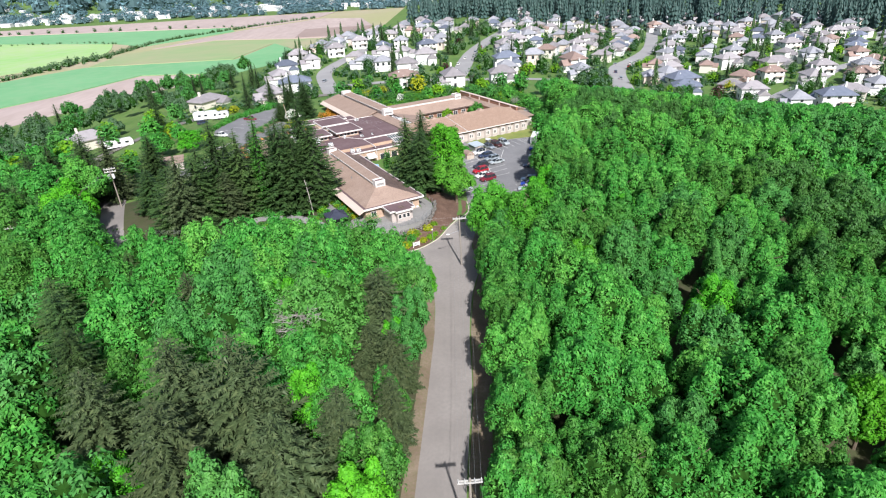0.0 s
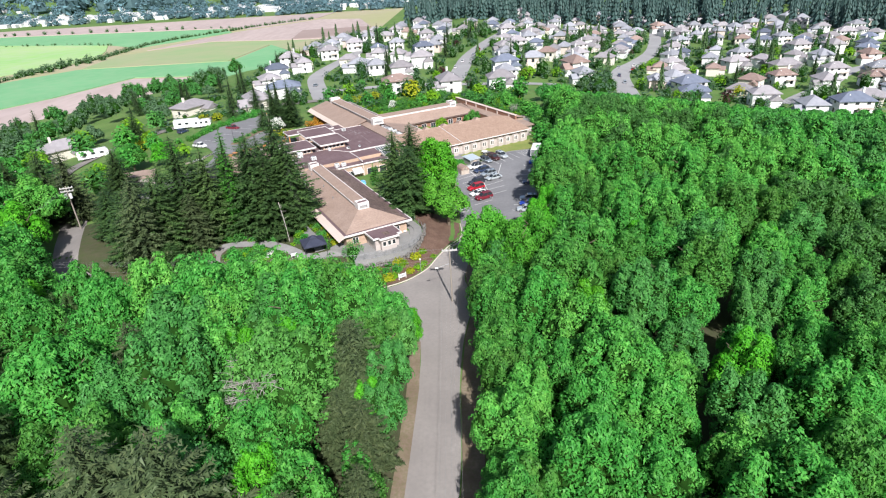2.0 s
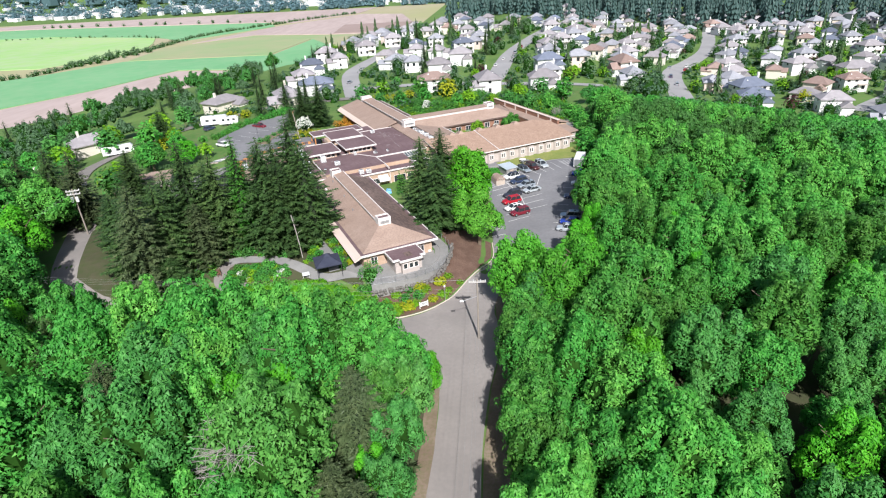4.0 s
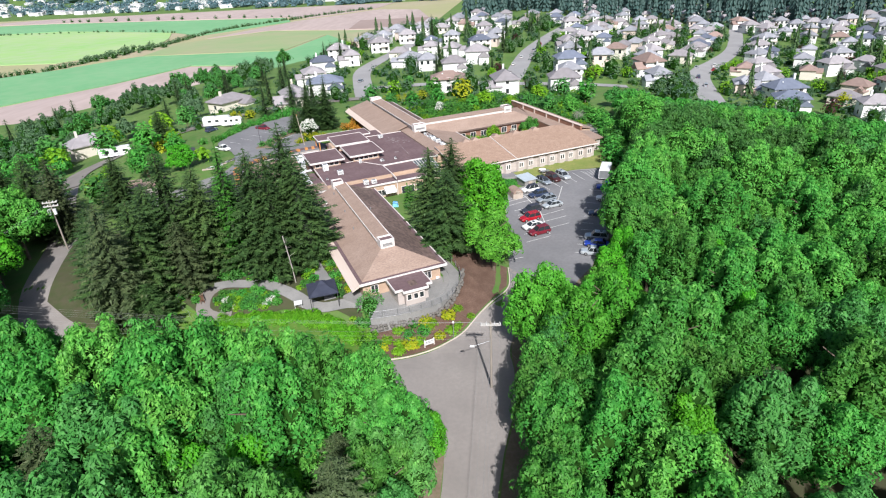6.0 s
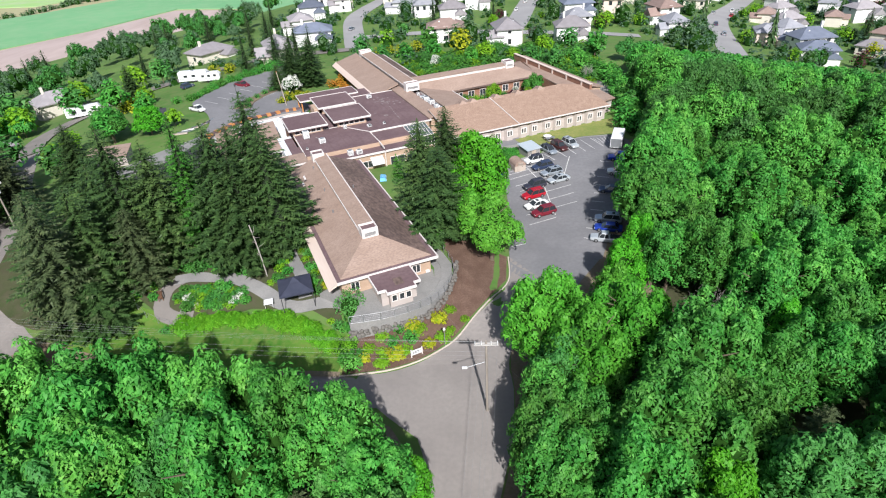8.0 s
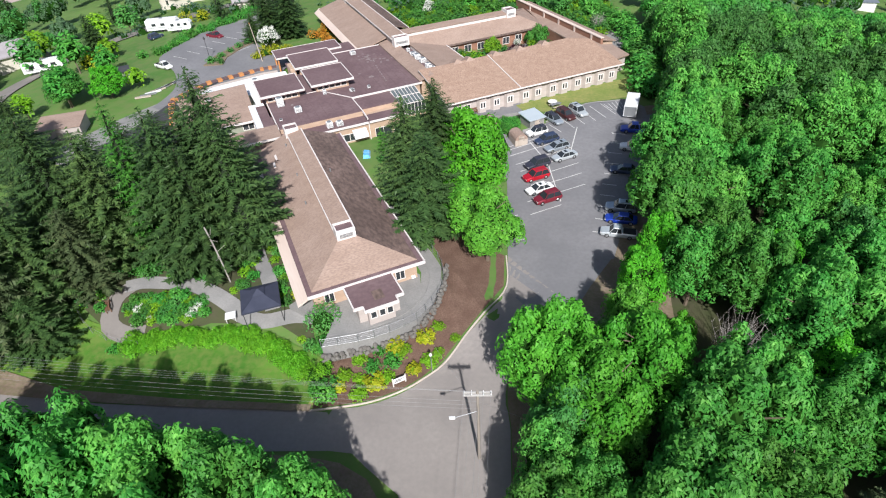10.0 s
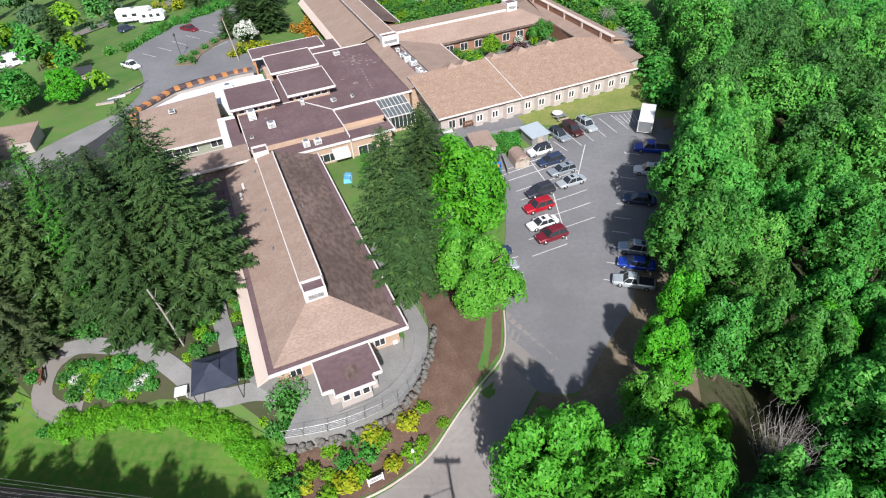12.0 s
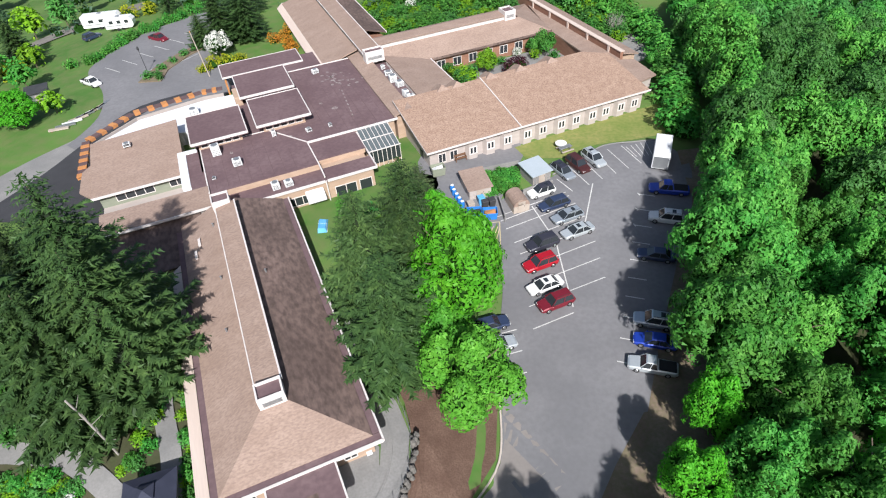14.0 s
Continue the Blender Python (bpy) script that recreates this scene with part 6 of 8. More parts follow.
def clear_of(x, y, far):
    return all(math.hypot(x - a, y - b) > far for a, b in HOUSE_SPOTS)


n = 0
pools = {0: [], 1: [], 2: [], 3: [], 4: [], 5: []}
while n < 520:
    x, y = rng.uniform(-110, 310), rng.uniform(236, 540)
    if y < 250 and x < 60 or not clear_of(x, y, 7.5) or any(math.hypot(x - a, y - b) < 6.5 for a, b, w in dense_streets) or y < 360 - 0.6 * (x + 60) and x < -60 or in_east_wood(x, y):
        continue
    n += 1
    u = rng.random()
    if n < 75:
        if u < 0.3:
            garden_firs.plant(x, y, rng.uniform(0.7, 1.1), pick=0)
        elif u < 0.4:
            garden_firs.plant(x, y, rng.uniform(0.6, 1.1), pick=1)
        else:
            small.plant(x, y, rng.uniform(0.6, 1.15), pick=(0, 0, 1, 1, 2, 2, 0, 3, 2, 1, 4, 2)[int(rng.integers(12))])
    else:
        pools[(0, 0, 1, 2, 2, 2, 3, 5, 0, 1, 0, 2)[int(rng.integers(12))]].append((x, y, rng.uniform(0.55, 1.25)))
leafy_stuff("garden_trees_far", pools[0], GARDEN_LEAF, CORE, 3.1, 7.0, "green garden trees among the houses", 41, 12, 20, .42)
leafy_stuff("garden_trees_far", pools[1], LIME, CORE, 2.4, 4.5, "yellow-green garden trees among the houses", 42, 12, 20, .4)
leafy_stuff("garden_trees_far", pools[2], GARDEN_DARK, CORE, 3.1, 7.0, "dark blue-green garden trees among the houses", 43, 12, 20, .42)
leafy_stuff("garden_trees_far", pools[3], PLUM, CORE, 2.4, 5.0, "dark purple plum trees among the houses", 44, 12, 20, .4)
shrubs_far = [(rng.uniform(-110, 300), rng.uniform(222, 560), rng.uniform(0.5, 1.3)) for _ in range(2100)]
open_spots = [p for p in shrubs_far if clear_of(p[0], p[1], 6.5) and all(math.hypot(p[0] - a, p[1] - b) > 6 for a, b, w in dense_streets) and not in_east_wood(p[0], p[1])]
leafy_stuff("garden_hedges", open_spots[::2], GARDEN_LEAF, CORE, 1.7, 2.0, "low green hedges and shrubs between the houses", 24, 5, 8, 0.5, "shrubs")
leafy_stuff("rough_shrubs", open_spots[1::2], GARDEN_DARK, CORE, 1.9, 2.4, "low dark green shrubs between the houses", 25, 5, 8, 0.55, "shrubs")


# the dark fir wood behind the suburb
def fir_stuff(name, places, label, seed):
    rg = np.random.default_rng(seed)
    s = Shape()
    for x, y, h in places:
        g, n = ground(x, y), 7
        r = h * 0.125
        levels = 10 if h < 19 else 7
        for i in range(levels):
            f = 0.06 + 0.86 * i / levels
            rr, a0 = r * (1.12 - f) * (0.8 + 0.4 * rg.random()), rg.uniform(0, 6.28)
            for j in range(n):
                a = a0 + 6.28 * (j + 0.35 * rg.random()) / n
                L, w, zz = rr * rg.uniform(.65, 1.35), rr * 0.42, g + h * f
                ca, sa = math.cos(a), math.sin(a)
                s.add([(x, y, zz + h * .13), (x + ca * L - sa * w, y + sa * L + ca * w, zz - h * .015), (x + ca * L * 1.1, y + sa * L * 1.1, zz - h * .05), (x + ca * L + sa * w, y + sa * L - ca * w, zz - h * .015)], [(0, 1, 2, 3)])
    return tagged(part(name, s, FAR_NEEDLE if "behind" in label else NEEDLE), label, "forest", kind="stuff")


places = []
while len(places) < 1500:
    x, y = rng.uniform(-20, 620), rng.uniform(380, 980)
    edge = 610 - max(0, x - 120) * 0.62 + 20 * math.sin(x * 0.05)
    if y > edge and clear_of(x, y, 9) and (y < edge + 130 or rng.random() < 0.35):
        places.append((x, y, rng.uniform(20, 34)))
# Fir green lightened towards blue: the haze of distance is painted in.
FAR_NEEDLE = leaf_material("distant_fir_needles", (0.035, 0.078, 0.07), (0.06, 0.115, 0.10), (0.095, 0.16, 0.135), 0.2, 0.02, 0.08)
fir_stuff("garden_firs_far", [(x, y, 8 + 8 * k) for x, y, k in pools[5]], "dark firs among the gardens", 32)
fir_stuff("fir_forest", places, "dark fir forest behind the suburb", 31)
# woods on the slope between the lane and the valley
west_mix = []
for x, y in [(rng.uniform(-235, -95), rng.uniform(150, 420)) for _ in range(420)]:
    lane = min(math.hypot(x - a, y - b) for a, b in lerp_line([(-108, 172), (-116, 195), (-113, 221), (-100, 242), (-85, 262)], 6))
    if lane > 9 and clear_of(x, y, 12) and x < -92 - 0.12 * (y - 150) + 0.0 and not (y < 226 and x > -128):
        west_mix.append((x, y))
crowns_stuff("slope_woodland", west_mix[0:70], GARDEN_LEAF, 5.0, 11.5, 130, 9, 0.4, "mixed green trees on the slope above the valley", 6)
crowns_stuff("slope_woodland", west_mix[110:160], LEAF_BLUE, 4.6, 10.5, 130, 9, 0.4, "mixed green trees on the slope above the valley", 7)
for x, y, k in ((-150, 323, 1.0), (-153, 318, .85), (-160, 330, .9), (-186, 286, 1.15), (-192, 281, 1.05), (-200, 262, 1.1), (-140, 345, .8), (-118, 300, .9), (-170, 240, 1.0), (-128, 262, .8), (-180, 200, 1.1), (-160, 180, 1.0), (-112, 330, .8)):
    garden_firs.plant(x, y, k * 1.1, k, pick=0)
for x, y, h in ((-84, 262, 0.9), (-79, 266, 1.0), (-66, 236, 0.9), (-73, 228, 0.8), (-58, 228, 0.9), (-54, 222, 1.0), (-51, 226, 0.9), (-92, 300, 0.9), (-100, 330, 0.9), (-86, 356, 0.9), (-81, 372, 0.8)):
    garden_firs.plant(x, y, h, pick=0)
for x, y, k in ((-98, 196, 1.3), (-94, 204, 1.0), (-90, 178, 1.2), (-84, 171, 1.1), (-86, 190, 0.9), (-72, 178, 0.8), (-103, 162, 1.3), (-118, 152, 1.2), (-126, 160, 1.4), (-97, 140, 1.3), (-92, 128, 1.2), (-104, 120, 1.5), (-116, 134, 1.5), (-100, 150, 1.3), (-108, 158, 1.5), (-113, 150, 1.4), (-92, 168, 1.0), (-88, 158, 1.1), (-84, 152, 1.2), (-133, 168, 1.7), (-138, 182, 1.8), (-128, 196, 1.6), (-118, 206, 1.5), (-136, 205, 1.8), (-126, 220, 1.6), (-111, 228, 1.5), (-104, 232, 1.3)):
    small.plant(x, y, k, pick=(0, 2, 1)[int(rng.integers(3))])

# ---- vehicles ----
def paint(name, c, metal=0.2):
    return material(name, c, tuple(v * 0.92 for v in c), scale=0.7, fine=5, rough=0.3, metal=metal, bump=0, spec=0.5)


PAINT = {"white": paint("white_car_paint", (0.80, 0.80, 0.79), 0), "navy": paint("navy_car_paint", (0.045, 0.065, 0.13)), "silver": paint("silver_car_paint", (0.48, 0.53, 0.58), 0.5), "pale": paint("pale_silver_car_paint", (0.62, 0.66, 0.68), 0.4),
         "black": paint("charcoal_car_paint", (0.05, 0.05, 0.07)), "red": paint("red_car_paint", (0.50, 0.015, 0.03)), "maroon": paint("maroon_car_paint", (0.22, 0.02, 0.035)), "brown": paint("dark_maroon_car_paint", (0.09, 0.03, 0.03)), "blue": paint("blue_car_paint", (0.02, 0.06, 0.42))}
LAMP_RED = material("red_tail_lamp", (0.35, 0.01, 0.01), rough=0.2, bump=0)
LAMP_CLEAR = material("clear_head_lamp", (0.7, 0.7, 0.68), rough=0.1, bump=0)
RIM = material("alloy_rim", (0.55, 0.55, 0.56), rough=0.35, metal=0.8, bump=0)
BED = material("black_bed_liner", (0.03, 0.03, 0.03), rough=0.8, bump=0.2)


def car(colour, x, y, turn, form="sedan", top=None, size=0.9):
    """A car of the given form; its front towards +x before the turn."""
    label = {"sedan": "four-door sedan", "suv": "sport utility car", "wagon": "estate car", "pickup": "pickup truck"}[form]
    words = {"white": "white", "navy": "dark navy", "silver": "silver-blue", "pale": "pale silver", "black": "charcoal", "red": "bright red", "maroon": "maroon red", "brown": "dark maroon", "blue": "deep blue"}[colour]
    c = thing("car", f"{words} {label} parked on the asphalt", "car", pose(x, y, ground(x, y) + 0.07, 0, 0, turn) @ Matrix.Diagonal((size, size, size, 1)), "parked cars")
    L, W = {"sedan": (4.7, 1.78), "suv": (4.6, 1.86), "wagon": (4.65, 1.8), "pickup": (5.5, 1.9)}[form]
    h = {"sedan": 0.82, "suv": 0.98, "wagon": 0.86, "pickup": 0.98}[form]
    H = {"sedan": 1.42, "suv": 1.76, "wagon": 1.52, "pickup": 1.76}[form]
    a, w = L / 2, W / 2

    def ring(x, ww, z0, z1, r=0.12):
        return [(x, -ww + .06, z0), (x, -ww, z0 + .18), (x, -ww, z1 - r), (x, -ww + r, z1), (x, ww - r, z1), (x, ww, z1 - r), (x, ww, z0 + .18), (x, ww - .06, z0)]
    body = Shape().rings([ring(-a, w * .86, .38, h * .92), ring(-a + .25, w * .97, .28, h), ring(-a * .4, w, .22, h), ring(a * .35, w, .22, h), ring(a * .62, w * .98, .22, h * .95), ring(a - .2, w * .93, .28, h * .84), ring(a, w * .78, .36, h * .7)])
    mat = PAINT[colour]
    part("body", body, mat, c)
    x0, x1, x2, x3 = {"sedan": (-1.75, -1.05, .35, 1.15), "suv": (-2.1, -1.8, .35, 1.05), "wagon": (-2.1, -1.75, .35, 1.15), "pickup": (-.5, -.3, .8, 1.4)}[form]

    def cab(x0, x1, x2, x3, z0, z1, inset, wide):
        return Shape().rings([[(x0, -wide, z0), (x3, -wide, z0), (x3, wide, z0), (x0, wide, z0)], [(x1, -wide + inset, z1), (x2, -wide + inset, z1), (x2, wide - inset, z1), (x1, wide - inset, z1)]])
    part("cabin_glass", cab(x0, x1, x2, x3, h - .02, H - .06, .2, w * .93), GLASS, c)
    t0 = Shape().rings([[(x1 - .05, -w * .93 + .18, H - .1), (x2 + .06, -w * .93 + .18, H - .1), (x2 + .06, w * .93 - .18, H - .1), (x1 - .05, w * .93 - .18, H - .1)],
                        [(x1 + .05, -w * .93 + .26, H), (x2 - .08, -w * .93 + .26, H), (x2 - .08, w * .93 - .26, H), (x1 + .05, w * .93 - .26, H)]])
    rf = part("roof", t0, PAINT[top] if top else mat, c)
    for s in (-1, 1):
        for xa, xb in ((x0, x1), (x3, x2), ((x0 + x3) / 2 - .1, (x1 + x2) / 2 - .1)):
            part("pillar", Shape().tube((xa, s * w * .93, h - .02), (xb, s * (w * .93 - .2), H - .06), .045, .045, 4), mat, c)
    if form in ("suv", "wagon"):
        for s in (-1, 1):
            part("roof_rail", Shape().tube((x1 + .1, s * (w * .93 - .32), H + .06), (x2 - .2, s * (w * .93 - .32), H + .06), .025, .025, 5), METAL_DARK, rf)
    if colour in ("white", "silver", "pale") and form != "pickup":
        part("sunroof", Shape().box(x1 + .7, x1 + 1.2, -.36, .36, H + .004, H + .014), GLASS, rf)
    if form == "pickup":
        part("load_bed", Shape().box(-a + .2, -.65, -w + .16, w - .16, h + .004, h + .012), BED, c)
    for sx in (-a * .62, a * .62):
        for s in (-1, 1):
            tyre = part("wheel", Shape().tube((sx, s * (w - .2), .34), (sx, s * (w + .01), .34), .34, .34, 14), RUBBER, c)
            part("rim", Shape().tube((sx, s * (w + .01), .34), (sx, s * (w + .03), .34), .21, .19, 10), RIM, tyre)
    for s in (-1, 1):
        part("headlight", Shape().box(a - .16, a - .02, s * w * .62 - .2, s * w * .62 + .2, h * .6, h * .74), LAMP_CLEAR, c)
        part("tail_lamp", Shape().box(-a - .015, -a + .1, s * w * .66 - .16, s * w * .66 + .16, h * .66, h * .86), LAMP_RED, c)
        part("mirror", Shape().soft(x3 - .35, x3 - .2, s * (w + .08) - .09, s * (w + .08) + .09, h - .02, h + .14, .03), mat, c)
    return c


for args in (("white", 11.8, 153.2, 207, "suv", "black", .82), ("navy", 13.3, 150.7, 207, "wagon"), ("silver", 14.8, 148.4, 207, "wagon"), ("pale", 15.8, 145.8, 207, "sedan"), ("black", 11.4, 143.6, 207, "suv"), ("red", 11.0, 140.3, 207, "suv"),
             ("white", 11.3, 136.8, 207, "sedan"), ("maroon", 12.3, 134.3, 207, "suv"), ("silver", 15.0, 157.6, -58, "wagon", "black"), ("brown", 17.2, 159.1, -58, "suv"), ("pale", 19.5, 160.5, -60, "suv"), ("blue", 28.2, 153.4, 170, "pickup"),
             ("white", 26.8, 148.0, 168, "suv"), ("navy", 24.4, 141.7, 168, "sedan"), ("silver", 22.2, 131.8, 168, "suv"), ("blue", 21.8, 129.2, 168, "sedan"), ("pale", 21.0, 126.2, 168, "pickup", None, .85), ("navy", 5.2, 131.0, 20, "sedan"), ("pale", 5.9, 128.4, 20, "sedan"),
             ("maroon", -67.6, 210.0, -25, "pickup"), ("white", -71.5, 189.0, -28, "pickup"), ("navy", -88.2, 217.5, 60, "suv"), ("maroon", -60.0, 225.0, -60, "suv")):
    car(*args)
for i, (x, y, turn) in enumerate(((15, 330, 80), (28, 372, 75), (90, 300, 75), (100, 318, 75), (110, 352, 60), (124, 366, 62), (-55, 300, 80), (33, 395, 72), (108, 262, 10), (112, 258, 15), (20, 350, 80), (96, 296, 75), (118, 350, 60))):
    car(("white", "silver", "red", "navy", "pale")[i % 5], x, y, turn, ("sedan", "suv")[i % 2])


def caravan(x, y, turn, L, H, label):
    c = thing("caravan", label, "caravan", pose(x, y, ground(x, y), 0, 0, turn), "parked caravans")
    part("body", Shape().rings([[(p, s, q) for p, q in ((-L / 2, .6), (L / 2 - .5, .6), (L / 2, 1.2), (L / 2, H - .7), (L / 2 - .6, H), (-L / 2 + .2, H), (-L / 2, H - .2))] for s in (1.2, -1.2)]), METAL_WHITE, c)
    for k in range(3):
        xw = -L * .32 + k * L * .27
        part("window", Shape().box(xw, xw + L * .13, -1.23, -1.204, 1.7, 2.4), GLASS, c)
    part("stripe", Shape().box(-L / 2 + .05, L / 2 - .6, -1.215, -1.203, 1.2, 1.35), METAL, c)
    part("door", Shape().box(L * .28, L * .28 + .7, -1.225, -1.203, .7, 2.6), TRIM, c)
    part("roof_vent", Shape().soft(-.6, .2, -.4, .4, H, H + .22, .05), METAL, c)
    for xw in (-.5, .5):
        for s in (-1, 1):
            part("wheel", Shape().tube((xw, s * 1.0, .36), (xw, s * 1.21, .36), .36, .36, 12), RUBBER, c)
    return c


caravan(-89.5, 225.5, 12, 9.0, 3.4, "long white caravan parked at the field edge")
caravan(-82.5, 221.5, 12, 6.5, 2.9, "white caravan parked on the gravel")
caravan(-115.5, 206.0, 30, 9.5, 3.2, "long white motor caravan parked on the lane")

trailer = thing("box_trailer", "white box trailer parked at the lot's corner", "trailer", pose(28.75, 160.8, ground(28, 160) - 0.1, 0, 0, 74), "")
part("body", Shape().soft(-3.0, 3.0, -1.1, 1.1, .6, 2.5, .05), METAL_WHITE, trailer)
for i in range(6):
    part("side_rib", Shape().box(-2.6 + i, -2.54 + i, -1.13, -1.103, .65, 2.4), METAL, trailer)
part("rear_door", Shape().box(-3.04, -3.005, -.95, .95, .7, 2.4), METAL, trailer)
part("drawbar", Shape().tube((3.0, 0, .6), (4.1, 0, .5), .07, .07, 6), METAL_DARK, trailer)
for x in (-.6, .5):
    for s in (-1, 1):
        w = part("wheel", Shape().tube((x, s * .9, .36), (x, s * 1.12, .36), .36, .36, 12), RUBBER, trailer)
        part("rim", Shape().tube((x, s * 1.12, .36), (x, s * 1.135, .36), .2, .2, 10), RIM, w)


# ---- painted lines ----
def line(p, q, w=0.12, mat=None, lift=0.095):
    d = Vector((q[0] - p[0], q[1] - p[1]))
    n = Vector((-d.y, d.x)).normalized() * w / 2
    k = max(1, int(d.length / 1.5))
    l = [(p[0] + d.x * i / k + n.x, p[1] + d.y * i / k + n.y) for i in range(k + 1)]
    r = [(p[0] + d.x * i / k - n.x, p[1] + d.y * i / k - n.y) for i in range(k + 1)]
    return tagged(part("lot_line", Shape().strip(r, l, 1, lift), mat or LINE), "worn white stall line on asphalt" if mat is None else "worn yellow hatch line on asphalt", "road marking", "stall lines", "structure")


UX, UY = math.cos(radians(27.5)), math.sin(radians(27.5))
line((14.2, 134.0), (13.1, 144.6), 0.14)
line((12.9, 145.0), (10.5, 150.8), 0.14)
line((18.8, 155.3), (17.0, 147.8), 0.14)
for x, y in ((13.9, 136.3), (13.7, 139.4), (13.5, 142.2), (13.2, 144.6), (14.2, 133.2)):
    line((x - 0.2 - 4.8 * UX, y - 0.1 - 4.8 * UY), (x, y))
    if y > 134:
        line((x, y), (x + 4.9 * UX, y + 4.9 * UY))
for x, y in ((12.7, 146.6), (11.7, 149.0), (10.6, 151.2)):
    line((x - 5.2 * UX, y - 5.2 * UY), (x, y))
    line((x, y), (x + 5.0 * UX, y + 5.0 * UY))
line((6.4, 148.0), (15.4, 152.8))
for (a, b), (c, d) in (((14.1, 156.4), (16.0, 153.7)), ((15.6, 160.0), (18.3, 155.0)), ((18.0, 161.0), (20.2, 156.3)), ((20.2, 162.2), (22.2, 157.5)), ((21.9, 163.6), (24.1, 158.7)), ((24.0, 164.5), (26.0, 159.9))):
    line((a, b), (c, d))
for i in range(5):
    line((24.6 + .75 * i, 164.2 + .35 * i), (25.7 + .55 * i, 161.6 + .1 * i), .1)
for i in range(10):
    f = i / 9
    x, y = 24.4 - 6.6 * f, 153.0 - 26.0 * f
    line((x, y), (x + 2.0, y - 0.45))
    if i < 3:
        line((x - .1, y + .25), (x + .1, y - .25))
for x, y in ((5.4, 129.9), (5.9, 127.2), (6.3, 124.6)):
    line((x, y), (x + 2.6, y + .9))
hatch = [(2.2, 147.0), (6.3, 147.9), (6.4, 143.4), (2.1, 143.5)]
for p, q in zip(hatch, hatch[1:] + hatch[:1]):
    line(p, q, .12, LINE_YELLOW, 0.1)
for i in range(7):
    line((2.2 + .58 * i, 143.55), (2.2 + .58 * i + 1.0 if i < 6 else 6.35, 147.1), .09, LINE_YELLOW, 0.103)


# ---- kerbs, beds, terrace and garden ----
def kerb(pts, name="kerb", w=0.18, h=0.17, mat=None, label="pale concrete kerb along the road"):
    ln = lerp_line(pts, 1.0)
    a, b = offset_line(ln, w / 2), offset_line(ln, -w / 2)
    rings = []
    for (ax, ay), (bx, by) in zip(a, b):
        z = ground((ax + bx) / 2, (ay + by) / 2)
        rings.append([(ax, ay, z - .1), (bx, by, z - .1), (bx, by, z + h - .03), (bx * .8 + ax * .2, by * .8 + ay * .2, z + h), (ax * .8 + bx * .2, ay * .8 + by * .2, z + h), (ax, ay, z + h - .03)])
    return setting(name, Shape().rings(rings), mat or KERB, label, "kerb")


KERB_LINE = [(-14.2, 98.5), (-10.8, 99.1), (-7.9, 99.8), (-5.1, 101.1), (-2.9, 102.6), (-0.6, 104.6), (1.4, 107.8), (3.6, 111.6), (6.1, 116.2), (6.2, 122)]
kerb(KERB_LINE)
TERRACE = [(-13.6, 104.4), (-9.8, 105.3), (-6.6, 106.7), (-3.9, 108.6), (-2.4, 111.0), (-1.5, 114.0), (-1.8, 117.6), (-3.2, 120.4), (-6.5, 125.5), (-10.5, 132.5)]
inner = [(-13.2, 108.0), (-10.0, 107.6), (-7.2, 109.0), (-5.6, 110.5), (-4.6, 112.4), (-4.0, 114.5), (-4.2, 116.6), (-5.4, 119.0), (-8.0, 124.2), (-12.0, 131.5)]
setting("terrace", Shape().rings([[(ax, ay, -1.5), (bx, by, -1.5), (bx, by, 1.45), (ax, ay, 1.45)] for (ax, ay), (bx, by) in zip(TERRACE, inner)]), CONCRETE, "curved grey concrete terrace walk", "terrace")
setting("terrace_court", Shape().prism([(-4.3, 116.2), (-8.8, 119.0), (-17.0, 113.2), (-19.0, 110.6), (-13.2, 107.8), (-10.0, 107.4), (-7.2, 108.8), (-5.6, 110.3), (-4.6, 112.2), (-4.0, 114.3)][::-1], -0.5, 1.44), CONCRETE, "worn grey concrete court round the porch", "terrace")
inner_kerb = [(-9.2, 107.0), (-6.4, 108.6), (-4.4, 110.6), (-3.3, 113.2), (-3.2, 116.4), (-4.2, 119.2)]
s = Shape()
ln = lerp_line(inner_kerb, 0.8)
for p, q in zip(ln, ln[1:]):
    beam(s, (*p, 1.56), (*q, 1.56), 0.14, 0.13)
setting("terrace_kerb", s, CONCRETE, "low concrete kerb on the terrace", "kerb")
bed_out = [(-13.8, 98.75), (-10.7, 99.35), (-7.8, 100.05), (-5.0, 101.35), (-3.0, 102.8), (-0.8, 104.9), (1.1, 107.9), (3.3, 111.7), (5.8, 116.3), (6.0, 122)]
bed_in = [(-14.0, 104.2), (-10.0, 105.2), (-6.9, 106.5), (-4.2, 108.3), (-2.6, 110.6), (-1.6, 113.2), (-1.3, 116.6), (-2.6, 120.6), (-5.0, 125.0), (-5.5, 128.0)]
setting("mulch_bed", Shape().strip(bed_out, bed_in, 8, 0.12), MULCH, "brown bark mulch bed between kerb and terrace", "planting bed")
